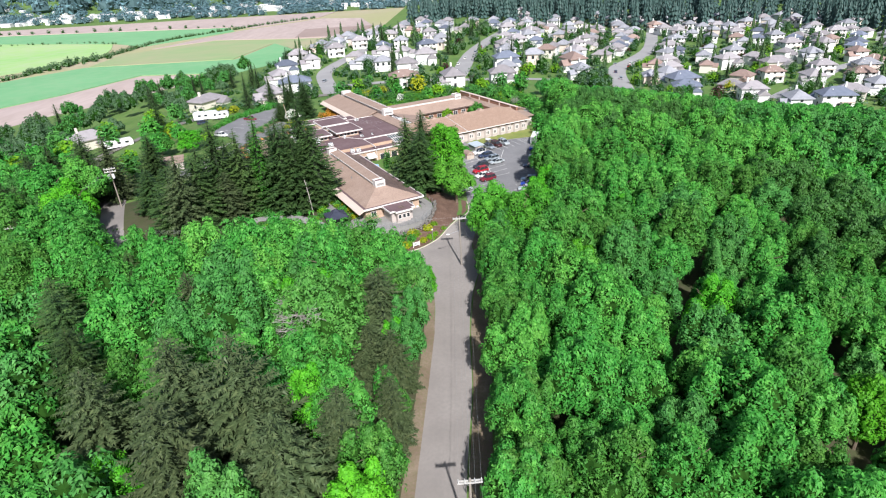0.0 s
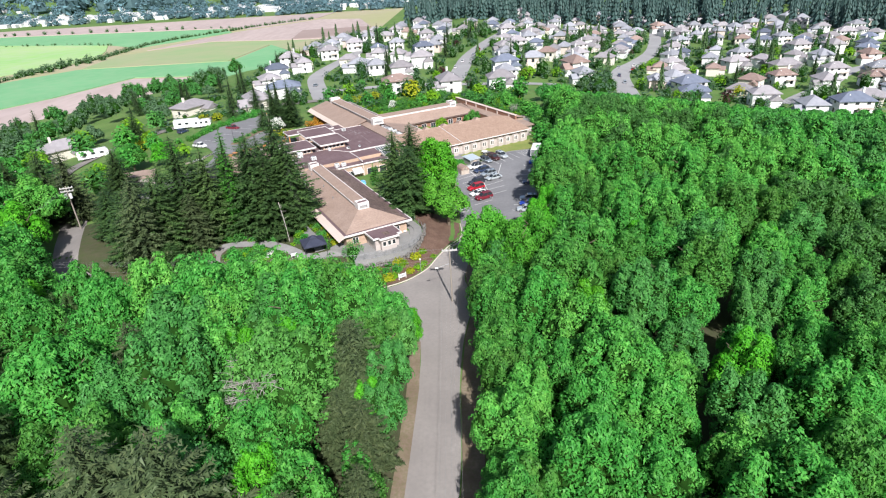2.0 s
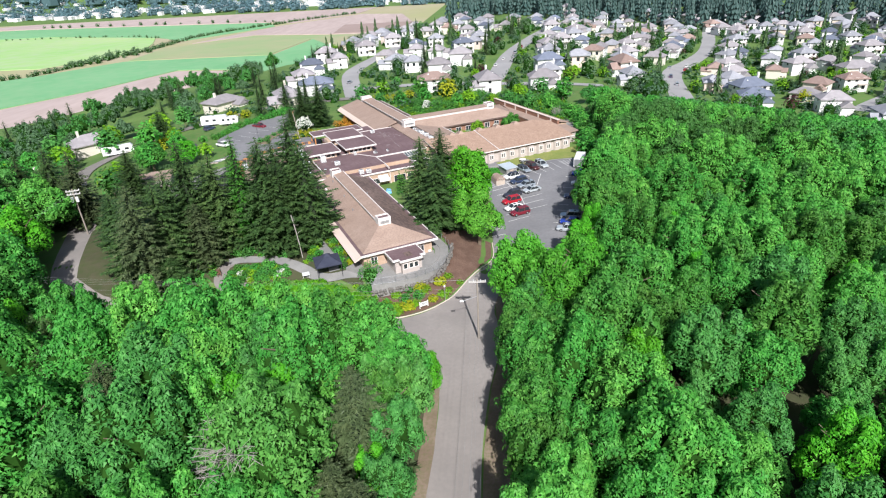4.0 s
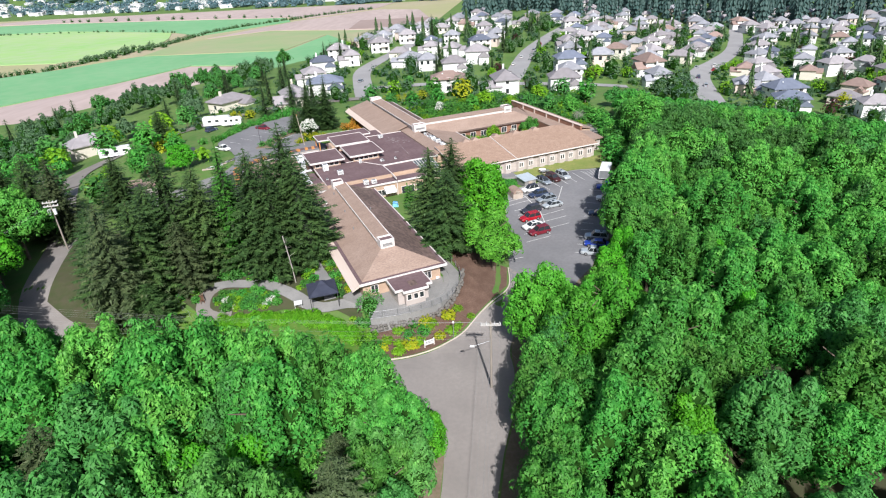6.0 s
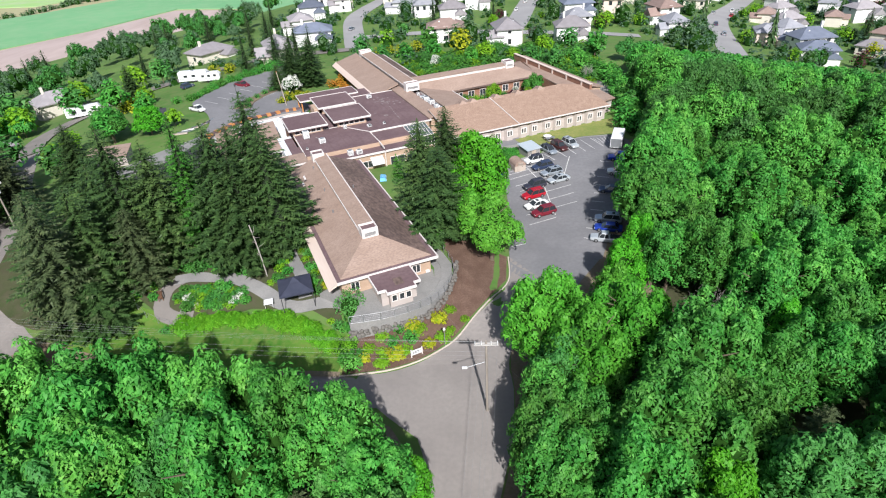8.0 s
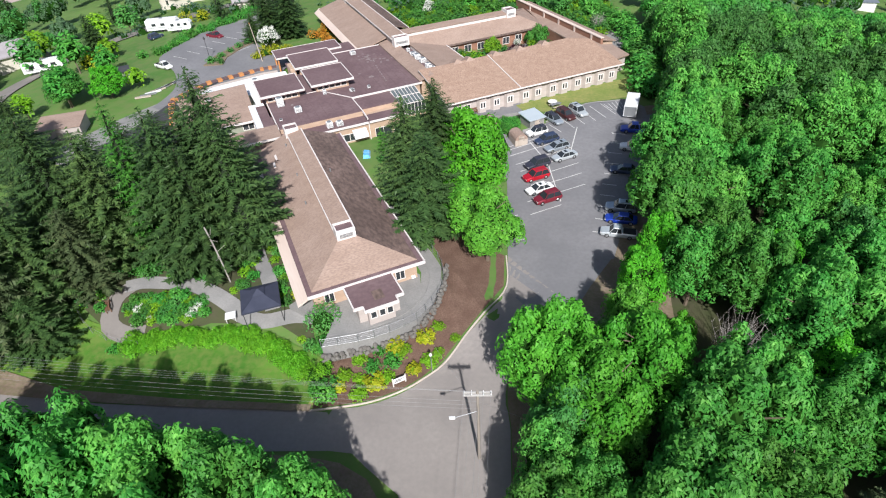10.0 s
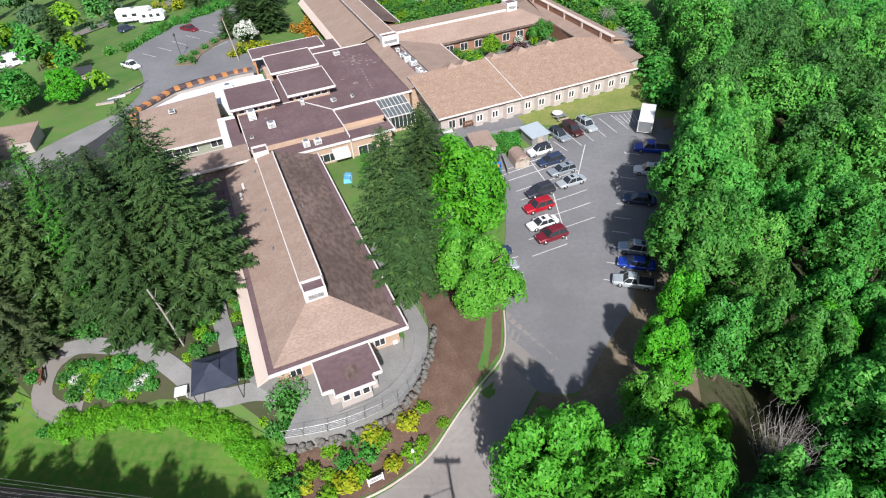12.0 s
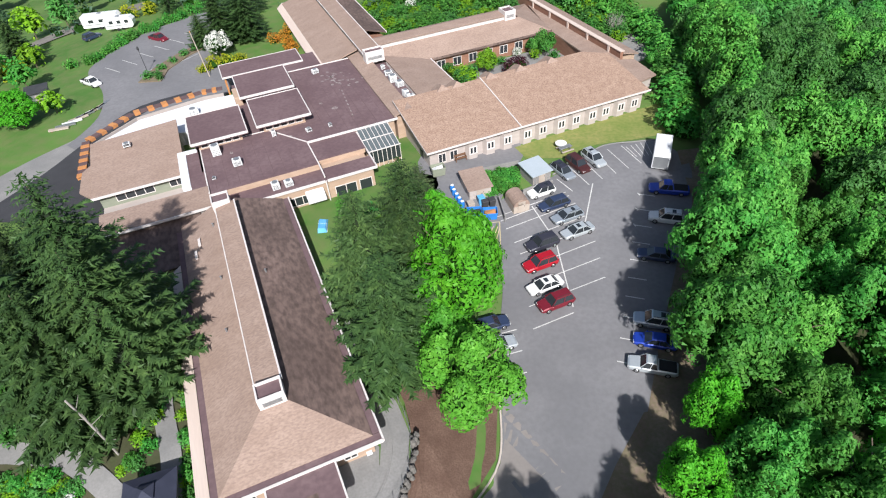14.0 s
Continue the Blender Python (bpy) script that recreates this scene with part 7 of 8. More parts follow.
# rock edge below the terrace
stone_mesh = []
rg6 = np.random.default_rng(6)
for i in range(4):
    v, f = lump((0, 0, 0), (0.34, 0.28, 0.24), rg6, 7, 4)
    me = bpy.data.meshes.new("stone")
    me.from_pydata(v, [], f)
    me.materials.append(STONE)
    stone_mesh.append(me)
rocks = thing("rock_edge", "rough grey stones edging the terrace bank", "rock wall", pose(0, 0, 0))
for k, (x, y) in enumerate(lerp_line([(-13.5, 103.9), (-9.7, 104.9), (-6.4, 106.2), (-3.6, 108.2), (-2.0, 110.7), (-1.1, 114.0), (-1.2, 117.0)], 0.55)):
    for z in (0.0, 0.4):
        o = new("stone", stone_mesh[k % 4])
        o.parent = rocks
        o.matrix_basis = pose(x + rg6.normal() * .1 - z * .2, y + rg6.normal() * .1 + z * .2, max(ground(x, y), -.4) + .35 + z, rg6.uniform(-30, 30), rg6.uniform(-30, 30), rg6.uniform(0, 360))


def rail_fence(pts, h, label, step=2.2, z=None):
    """A wire fence: posts with rails and thin wires."""
    t = thing("fence", label, "fence", pose(0, 0, 0))
    ln = lerp_line(pts, step)
    zz = lambda p: (ground(*p) if z is None else z)
    for p in ln:
        part("post", Shape().tube((*p, zz(p) - .1), (*p, zz(p) + h), .035, .035, 6), METAL, t)
    for k in range(5):
        f = 0.08 + 0.23 * k
        part("wire" if 0 < k < 4 else "rail", Shape().path([(*p, zz(p) + h * f) for p in ln], .014 if k in (0, 4) else .004, 4), METAL, t)
    return t


rail_fence([(-13.6, 104.3), (-9.8, 105.2), (-6.6, 106.6), (-3.8, 108.5), (-2.3, 111.0), (-1.4, 114.0), (-1.7, 117.6), (-3.1, 120.5), (-4.6, 123.0)], 1.15, "grey wire fence along the terrace edge", 1.8, 1.45)
rail_fence([(-45.0, 113.5), (-45.0, 110.2), (-42.0, 107.4), (-38.0, 106.0), (-35.5, 105.7)], 1.2, "grey wire garden fence", 1.8)
# lawn, garden beds and paths
setting("lawn", Shape().strip([(-52, 101.8), (-45, 100.2), (-37, 99.7), (-29, 99.2), (-21, 99.1), (-14.4, 99.0)], [(-50, 108.5), (-45, 109.6), (-37, 107.0), (-29, 108.0), (-21, 108.0), (-13.6, 104.6)], 8, 0.14), GRASS, "mown green lawn with a browner patch", "lawn")
setting("verge", Shape().strip([(-58, 100.2), (-42, 99.0), (-28, 98.5), (-14, 98.4)], [(-56, 104.0), (-42, 100.4), (-28, 99.5), (-14.0, 99.2)], 3, 0.20), EARTH, "bare brown verge along the road", "verge")
setting("verge", Shape().strip([(0.8, 30), (1.1, 44), (3.0, 61), (3.6, 74), (4.8, 84), (6.2, 90), (6.4, 96), (6.3, 101)], [(3.4, 30), (3.8, 44), (5.6, 61), (6.8, 74), (8.4, 84), (10.0, 90), (12.0, 97), (11.0, 108)], 4, 0.12), EARTH, "bare brown verge under the wires", "verge")
setting("verge", Shape().strip([(-8.0, 30), (-6.6, 44), (-4.9, 61), (-3.8, 74), (-3.6, 84)], [(-6.2, 30), (-5.0, 44), (-3.3, 61), (-2.1, 74), (-1.9, 84)], 2, 0.12), EARTH, "narrow sandy verge beside the lane", "verge")
setting("garden_bed", Shape().strip([(-44.5, 110.5), (-40, 107.5), (-34, 106.6), (-28, 108.8), (-20, 108.8), (-15, 106)], [(-43, 120), (-38, 121), (-32, 121), (-27, 121), (-22, 119), (-17.5, 113)], 6, 0.19), FLOOR, "dark green planted garden ground", "planting bed")


def path(pts, half, label, mat=None, lift=0.26, name="path"):
    ln = lerp_line(pts, 1.0)
    return setting(name, Shape().strip(offset_line(ln, half), offset_line(ln, -half), 2, lift), mat or CONCRETE, label, "path")


path([(-35.6, 107.4), (-38.0, 107.2), (-40.2, 108.3), (-41.0, 110.4), (-40.8, 112.4), (-39.6, 113.9)], 1.05, "curving brown-grey garden path", GRAVEL)
path([(-40.6, 113.6), (-38.4, 114.3), (-36.0, 114.3), (-32.3, 114.1), (-28.8, 112.6), (-26.1, 111.0), (-25.0, 110.2)], 1.0, "curving grey garden path", None, 0.30)
path([(-25.5, 110.2), (-22, 109.0), (-18, 109.8), (-14, 109.4), (-10.5, 108.6)], 0.95, "curving grey concrete path", None, 0.32)
path([(-21.0, 110.5), (-22.5, 114.5), (-25.5, 119.5), (-28.5, 126)], 0.9, "grey path along the wing", None, 0.35)

hedge_models = [shrub(101 + i, HEDGE_LEAF, 1.45, 1.6, 620, 0.17, "dense bright green clipped hedge shrub", "hedge_shrub", "hedge", "garden hedge", HEDGE_LEAF) for i in range(2)]


def grow(models, spots, lo=0.8, hi=1.2, sink=0.1):
    for k, p in enumerate(spots):
        m = models[k % len(models)]
        size = rng.uniform(lo, hi) * (p[2] if len(p) > 2 else 1.0)
        mm = pose(p[0], p[1], ground(p[0], p[1]) - sink, 0, 0, rng.uniform(0, 360)) @ Matrix.Diagonal((size, size, size * rng.uniform(.85, 1.1), 1))
        if k < len(models):
            m.matrix_basis = mm
        else:
            copy_thing(m, mm)


ln = lerp_line([(-36.2, 106.0), (-33, 106.8), (-28.6, 107.0), (-24.4, 107.3), (-21.6, 106.7), (-18.8, 105.0), (-15.8, 103.4)], 0.72)
grow(hedge_models, [(x + rng.normal() * .2, y + rng.normal() * .3 + d) for x, y in ln for d in (0.4, -0.6)], .62, .82)
dull = [shrub(111 + i, LEAF, 1.0, 1.2, 300, 0.16, "rounded mid-green garden shrub", group="bed shrubs") for i in range(2)]
lime = [shrub(121 + i, LIME, 0.85, 0.95, 300, 0.14, "rounded yellow-green shrub in the mulch bed", group="bed shrubs", inner=LIME) for i in range(2)]
gold = [shrub(131, YELLOW_LEAF, 0.8, 0.95, 300, 0.14, "golden-yellow shrub in the mulch bed", group="bed shrubs", inner=LIME)]
cream = [shrub(141, BLOSSOM, 0.55, 0.8, 160, 0.12, "white flowering garden shrub", group="garden flowers")]
mid = [shrub(151, LEAF, 0.7, 0.9, 320, 0.12, "loose green garden shrub", group="garden shrubs")]
grow(lime, [(-9.8, 104.6, .9), (-11.2, 102.6, 1.0), (-9.5, 102.3, .8), (-9.2, 100.4, 1.1), (-6.6, 102.5, 1.0), (-1.6, 108.6, .8), (-2.3, 104.6, 1.0), (-1.3, 105.6, .7), (0.4, 107.4, .6), (-5.2, 105.6, 1.1)], .95, 1.1)
grow(gold, [(-6.0, 106.0, 1.4), (-2.9, 107.2, .95), (-7.8, 101.8, 1.05), (-3.8, 103.5, .8), (-11.6, 101.2, .7)], .9, 1.05)
grow(dull, [(-12.8, 100.2, 1.2), (-8.3, 103.6, .8), (-6.2, 104.4, .75), (-7.8, 105.5, .8), (-12.2, 101.4, .8), (-13.8, 101.0, 1.0), (-13.6, 106.0, 1.0), (-15.0, 105.6, .7)], .9, 1.1)
grow(cream, [(-37.6, 110.4, 1.0), (-37.2, 110.9, .9), (-35.7, 109.3, .7), (-30.6, 110.2, 1.1), (-30.2, 110.8, 1.0), (-30.9, 109.7, .8), (-37.4, 108.5, .6)], .9, 1.2)
grow(mid, [(-38.2, 111.6, 1.1), (-35.2, 111.8, .9), (-33.2, 112.2, 1.0), (-31.6, 110.4, .9), (-29.0, 110.0, .8), (-36.8, 108.6, .9), (-33.0, 109.0, .9), (-43.0, 112.6, 1.1), (-42.2, 110.4, .9), (-43.6, 115.5, 1.2), (-30.5, 118.0, 1.2), (-26.0, 114.0, 1.0), (-18.8, 113.2, .9), (-20.5, 117.0, .9), (-22.6, 121.0, 1.0), (-24.4, 125.0, 1.1)], .9, 1.2)
for k, (x, y) in enumerate(((-18.4, 112.4), (-19.6, 115.4), (-21.2, 119.0))):
    copy_thing(gold[0], pose(x, y, ground(x, y), 0, 0, 40 * k) @ Matrix.Diagonal((.7, .7, .8, 1)))
# upright narrow conifers by the terrace
cyp = conifer(161, NEEDLE_GREEN, 4.2, 0.75, 0.02, "narrow upright green cypress beside the walk", "cypresses", 1.2, 0, "cypress")
for k, (x, y) in enumerate(((-4.0, 122.4), (-4.8, 124.0), (-5.7, 125.8), (-6.9, 128.2), (-8.0, 130.4), (-13.6, 147.0), (-12.8, 146.0))):
    m = pose(x, y, ground(x, y) - .05, 0, 0, 50 * k)
    if k:
        copy_thing(cyp, m)
    else:
        cyp.matrix_basis = m

# low growth in the garden beds, under the firs and along the wing
fern = [shrub(311, LEAF, 0.75, 0.7, 260, 0.13, "low leafy green bed plant", "bed_plant", "plant", "bed plants"), shrub(312, LIME, 0.65, 0.6, 240, 0.12, "low yellow-green bed plant", "bed_plant", "plant", "bed plants"), shrub(313, LEAF_BLUE, 0.8, 0.75, 260, 0.13, "low blue-green bed plant", "bed_plant", "plant", "bed plants")]
spots = [(-34.2 + 5.3 * math.sqrt((k + .5) / 54) * math.cos(2.4 * k), 110.8 + 2.0 * math.sqrt((k + .5) / 54) * math.sin(2.4 * k), rng.uniform(.7, 1.1)) for k in range(54)]
spots += [(x + rng.normal() * .4, y + rng.normal() * .4, rng.uniform(1.0, 1.7)) for x, y in lerp_line([(-44, 116.6), (-38, 116.6), (-33.5, 116.4), (-30.5, 115.4), (-27.4, 117.6), (-26.4, 120)], 1.1)]
spots += [(x + rng.normal() * .3, y + rng.normal() * .3, rng.uniform(.8, 1.2)) for x, y in lerp_line([(-26.4, 124.5), (-24.2, 121.0), (-21.6, 116.2), (-19.4, 111.6)], 1.0)]
spots += [(x + rng.normal() * .4, y + rng.normal() * .4, rng.uniform(.9, 1.3)) for x, y in lerp_line([(-46.2, 109.6), (-44.2, 111.6), (-42.6, 113.2)], .9)]
spots += [(-26.5, 113.2, 1.0), (-25.4, 113.8, 1.1), (-24.8, 115.4, 1.0), (-26.2, 116.2, 1.1), (-24.0, 112.8, .9), (-25.6, 118.0, 1.0), (-16.8, 107.0, .8), (-15.6, 106.2, .9), (-12.6, 146.2, 1.2), (-11.6, 147.6, 1.0), (-10.4, 149.0, 1.3), (-9.2, 144.4, 1.2), (-8.2, 146.4, 1.0), (-13.4, 144.4, 1.0)]
grow(fern, spots, .85, 1.2)
grow([shrub(314, LEAF_BLUE, 1.9, 2.4, 700, 0.15, "broad loose green shrub beside the porch", group="garden shrubs")], [(-14.4, 108.4)], 1, 1)
grow([shrub(315, HEDGE_LEAF, 1.5, 1.7, 560, 0.16, "rounded bright green hedge shrub", group="garden shrubs")], [(-14.6, 102.4), (-13.4, 103.2)], .7, .85)
grow([shrub(316, LEAF, 0.7, 0.8, 260, 0.13, "small round shrub on the lawn", group="garden shrubs")], [(-38.4, 105.3)], 1, 1)
snag = thing("leaning_dead_tree", "pale dead trunk leaning beside the firs", "tree", pose(-27.5, 114.6, ground(-27.5, 114.6) - .2))
part("trunk", Shape().path([(0, 0, 0), (-.2, .1, 3), (-.5, .2, 6), (-.8, .2, 8.5)], .09, 7), PALE_BARK, snag)
for k in range(7):
    z = 2.6 + .8 * k
    part("branch", Shape().tube((-.06 * z, .03 * z, z), (-.06 * z + math.cos(2.4 * k) * 1.1, .03 * z + math.sin(2.4 * k) * 1.1, z + .3), .035, .012, 4), PALE_BARK, snag)
setting("hedge_earth", Shape().strip([(-36.5, 104.9), (-33, 105.4), (-29.6, 106.0), (-26, 106.3), (-22.5, 105.4)], [(-36.2, 104.1), (-33, 104.5), (-29.6, 105.0), (-26, 105.4), (-22.6, 104.6)], 2, .075), EARTH, "strip of bare brown earth along the hedge", "bare earth")
worn = Shape()
for cx, cy, rx, ry in ((-16.6, 100.6, 2.4, 1.5), (-19.6, 101.6, 1.8, 1.0), (-14.6, 99.8, 1.4, .8), (-41.5, 101.4, 1.6, .7)):
    n = len(worn.v)
    worn.add([(cx, cy, ground(cx, cy) + .085)] + [(cx + rx * math.cos(.449 * j) * (.75 + .3 * math.sin(3.3 * j)), cy + ry * math.sin(.449 * j) * (.8 + .25 * math.cos(2.7 * j)), ground(cx, cy) + .075) for j in range(14)], [(0, j + 1, (j + 1) % 14 + 1) for j in range(14)])
setting("worn_grass", worn, DRY_GRASS, "worn dry patches in the lawn", "lawn")
# gazebo with a dark canvas roof
gz = thing("gazebo", "garden gazebo with a dark navy canvas roof", "gazebo", pose(-21.9, 110.2, ground(-21.9, 110.2) + .1, 0, 0, 22))
R = 2.15
part("canopy", Shape().rings([[(-R, -R, 2.35), (R, -R, 2.35), (R, R, 2.35), (-R, R, 2.35)], [(-R, -R, 2.55), (R, -R, 2.55), (R, R, 2.55), (-R, R, 2.55)], [(-.5, -.5, 3.35), (.5, -.5, 3.35), (.5, .5, 3.35), (-.5, .5, 3.35)]]), CANVAS_BLACK, gz)
part("canopy_vent", Shape().rings([[(-.7, -.7, 3.42), (.7, -.7, 3.42), (.7, .7, 3.42), (-.7, .7, 3.42)], [(-.05, -.05, 3.85), (.05, -.05, 3.85), (.05, .05, 3.85), (-.05, .05, 3.85)]]), CANVAS_BLACK, gz)
for x in (-1, 1):
    for y in (-1, 1):
        part("post", Shape().tube((x * 2.0, y * 2.0, 0), (x * 2.0, y * 2.0, 2.4), .05, .05, 6), METAL_DARK, gz)
    part("canopy_edge", Shape().tube((x * R, -R, 2.45), (x * R, R, 2.45), .04, .04, 5), METAL_DARK, gz)
tb = thing("garden_table", "small white garden table beside the gazebo", "table", pose(-25.6, 109.2, ground(-25.6, 109.2) + .3, 0, 0, 20))
part("tabletop", Shape().soft(-.6, .6, -.6, .6, .66, .72, .02), METAL_WHITE, tb)
for x in (-.5, .5):
    for y in (-.5, .5):
        part("leg", Shape().tube((x, y, 0), (x, y, .66), .03, .03, 6), METAL_WHITE, tb)


def bench(x, y, turn):
    b = thing("bench", "dark red-brown wooden garden bench", "bench", pose(x, y, ground(x, y) + .1, 0, 0, turn), "garden benches")
    for k in range(4):
        part("seat_slat", Shape().box(-.9, .9, -.25 + .13 * k, -.15 + .13 * k, .42, .46), TIMBER_DARK, b)
    for k in range(3):
        part("back_slat", Shape().box(-.9, .9, .29, .33, .55 + .14 * k, .65 + .14 * k), TIMBER_DARK, b)
    for s in (-.8, .8):
        part("leg", Shape().box(s - .04, s + .04, -.25, -.17, 0, .42), TIMBER_DARK, b)
        part("leg", Shape().box(s - .04, s + .04, .25, .33, 0, .98), TIMBER_DARK, b)
        part("arm", Shape().box(s - .05, s + .05, -.28, .3, .62, .66), TIMBER_DARK, b)
    return b


bench(-33.2, 116.6, 10)
bench(-41.4, 110.6, -60)
bench(0.8, 160.9, 27)
round_table = thing("patio_table", "round white patio table on the dry grass", "table", pose(15.3, 164.4, ground(15.3, 164.4) + .08))
part("tabletop", Shape().tube((0, 0, .68), (0, 0, .74), .85, .85, 16), METAL_WHITE, round_table)
part("pedestal", Shape().tube((0, 0, 0), (0, 0, .68), .08, .06, 8), METAL_WHITE, round_table)
part("foot", Shape().tube((0, 0, 0), (0, 0, .05), .4, .36, 12), METAL_WHITE, round_table)
# sign board in the bed
sign = thing("sign_board", "white sign board on two posts in the mulch bed", "sign", pose(-5.2, 102.0, ground(-5.2, 102.0), 0, 0, 30))
part("board", Shape().soft(-.75, .75, -.05, .05, .45, 1.15, .03), METAL_WHITE, sign)
for x in (-.7, .7):
    part("post", Shape().box(x - .06, x + .06, -.06, .06, -.1, 1.3), TRIM, sign)
for k in range(2):
    part("text_bar", Shape().box(-.5, .5 - .25 * k, -.062, -.052, .88 - .2 * k, .96 - .2 * k), METAL_DARK, sign)
lamp = thing("garden_lamp", "slim grey garden lamp post in the bed", "lamp post", pose(-1.9, 103.6, ground(-1.9, 103.6)))
part("pole", Shape().tube((0, 0, -.1), (0, 0, 2.6), .05, .04, 6), METAL, lamp)
part("lamp_head", Shape().tube((0, 0, 2.6), (0, 0, 2.85), .18, .1, 8), METAL_WHITE, lamp)

# ---- sheds, bins and the service corner ----
def shed(x, y, turn, w, d, h, wall, roofm, name, label, arch=False):
    s = thing(name, label, "shed", pose(x, y, ground(x, y) - .05, 0, 0, turn))
    if arch:
        prof = [(w / 2 * math.cos(math.pi * k / 8), h * .55 + w * .42 * math.sin(math.pi * k / 8)) for k in range(9)]
        part("wall", Shape().box(-w / 2, w / 2, -d / 2, d / 2, 0, h * .55), wall, s)
        part("roof", Shape().rings([[(px, y0, z) for px, z in prof] for y0 in (d / 2 + .05, -d / 2 - .05)]), roofm, s)
    else:
        part("wall", Shape().box(-w / 2, w / 2, -d / 2, d / 2, 0, h), wall, s)
        part("roof", Shape().slab([(-w / 2 - .25, -d / 2 - .25, h + .1), (w / 2 + .25, -d / 2 - .25, h + .1), (w / 2 + .25, d / 2 + .25, h + .45), (-w / 2 - .25, d / 2 + .25, h + .45)], .12), roofm, s)
    dr = part("door", Shape().box(-.5, .5, -d / 2 - .05, -d / 2 - .004, 0, min(1.9, h * .85)), TIMBER_GREY, s)
    part("door_handle", Shape().box(.35, .42, -d / 2 - .09, -d / 2 - .052, .9, 1.05), METAL_DARK, dr)
    for k in range(6):
        part("batten", Shape().box(-w / 2 + .1 + k * (w - .2) / 5 - .02, -w / 2 + .1 + k * (w - .2) / 5 + .02, -d / 2 - .03, -d / 2 - .004, .02, h * .55), TIMBER_GREY, s) if abs(-w / 2 + .1 + k * (w - .2) / 5) > .56 else None
    return s


shed(3.1, 154.2, 20, 3.0, 4.0, 1.6, STUCCO, SHINGLE, "brick_shed", "tan shed with a flat tan roof in the yard")
shed(11.2, 157.1, 32, 2.9, 3.1, 1.5, CONCRETE, material("pale_blue_metal_roof", (0.55, 0.62, 0.66), (0.6, 0.66, 0.7), scale=.5, fine=4, rough=.5, metal=.3), "metal_roof_shed", "grey shed with a pale blue metal roof")
shed(8.6, 151.0, 22, 2.2, 2.8, 2.0, TIMBER_GREY, SHINGLE, "garden_shed", "small arched tan garden shed", True)
setting("garden_plot", Shape().strip([(4.2, 152.4), (6.2, 153.6), (8.5, 154.4)], [(4.0, 157.6), (6.5, 158.6), (9.0, 159.2)], 5, 0.09), EARTH, "planted garden plot inside a low wall", "garden plot")
grow([shrub(171, LEAF, .8, .7, 240, .15, "low green garden plants", group="plot plants")], [(4.6 + .62 * (k % 7), 153.2 + .95 * (k // 7) + .22 * (k % 7)) for k in range(35)], .7, 1.1)
s = Shape()
for p, q in (((4.0, 157.9), (9.0, 159.7)), ((4.0, 157.9), (4.0, 152.2)), ((9.4, 153.0), (13.4, 155.0)), ((7.0, 147.9), (6.2, 151.8))):
    beam(s, (*p, ground(*p) + 1.0), (*q, ground(*q) + 1.0), .14, 1.1)
setting("garden_wall", s, CONCRETE, "low grey garden wall round the plot", "wall")


def skip(x, y, turn, mat, w, d, h, label, fill=None):
    k = thing("rubbish_skip", label, "skip", pose(x, y, ground(x, y) + .06, 0, 0, turn), "rubbish skips")
    s = Shape().rings([[(-w / 2 + .1, -d / 2 + .1, .1), (w / 2 - .1, -d / 2 + .1, .1), (w / 2 - .1, d / 2 - .1, .1), (-w / 2 + .1, d / 2 - .1, .1)], [(-w / 2, -d / 2, h), (w / 2, -d / 2, h), (w / 2, d / 2, h), (-w / 2, d / 2, h)]], caps=False)
    s.rings([[(-w / 2 + .16, -d / 2 + .16, .16), (-w / 2 + .16, d / 2 - .16, .16), (w / 2 - .16, d / 2 - .16, .16), (w / 2 - .16, -d / 2 + .16, .16)], [(-w / 2 + .06, -d / 2 + .06, h), (-w / 2 + .06, d / 2 - .06, h), (w / 2 - .06, d / 2 - .06, h), (w / 2 - .06, -d / 2 + .06, h)]], caps=False)
    part("body", s, mat, k)
    rim = Shape()
    for p, q in (((-w / 2, -d / 2, h), (w / 2, -d / 2, h)), ((w / 2, -d / 2, h), (w / 2, d / 2, h)), ((w / 2, d / 2, h), (-w / 2, d / 2, h)), ((-w / 2, d / 2, h), (-w / 2, -d / 2, h))):
        rim.tube(p, q, .06, .06, 5)
    part("rim", rim, mat, k)
    part("contents", Shape().rings([[(-w / 2 + .12, -d / 2 + .12, h * .3), (w / 2 - .12, -d / 2 + .12, h * .3), (w / 2 - .12, d / 2 - .12, h * .3), (-w / 2 + .12, d / 2 - .12, h * .3)], [(-w / 2 + .2, -d / 2 + .2, h * .85), (w / 2 - .2, -d / 2 + .2, h * .75), (w / 2 - .2, d / 2 - .2, h * .9), (-w / 2 + .2, d / 2 - .2, h * .7)]]), fill or METAL_DARK, k)
    for sx in (-1, 1):
        part("lift_bar", Shape().box(sx * w / 2 - .05, sx * w / 2 + .05, -d * .3, d * .3, h * .55, h * .7), METAL_DARK, k)
    return k


skip(3.1, 148.3, 5, BLUE_PLASTIC, 1.9, 1.5, 1.2, "blue open rubbish skip")
skip(5.1, 148.7, 5, BLUE_PLASTIC, 1.8, 1.4, 1.1, "blue rubbish skip filled with red-brown scrap", TIMBER_RUST)
skip(-2.2, 157.4, 20, SIDING_GREEN, 1.9, 1.4, 1.3, "green-grey covered rubbish skip", METAL_WHITE)


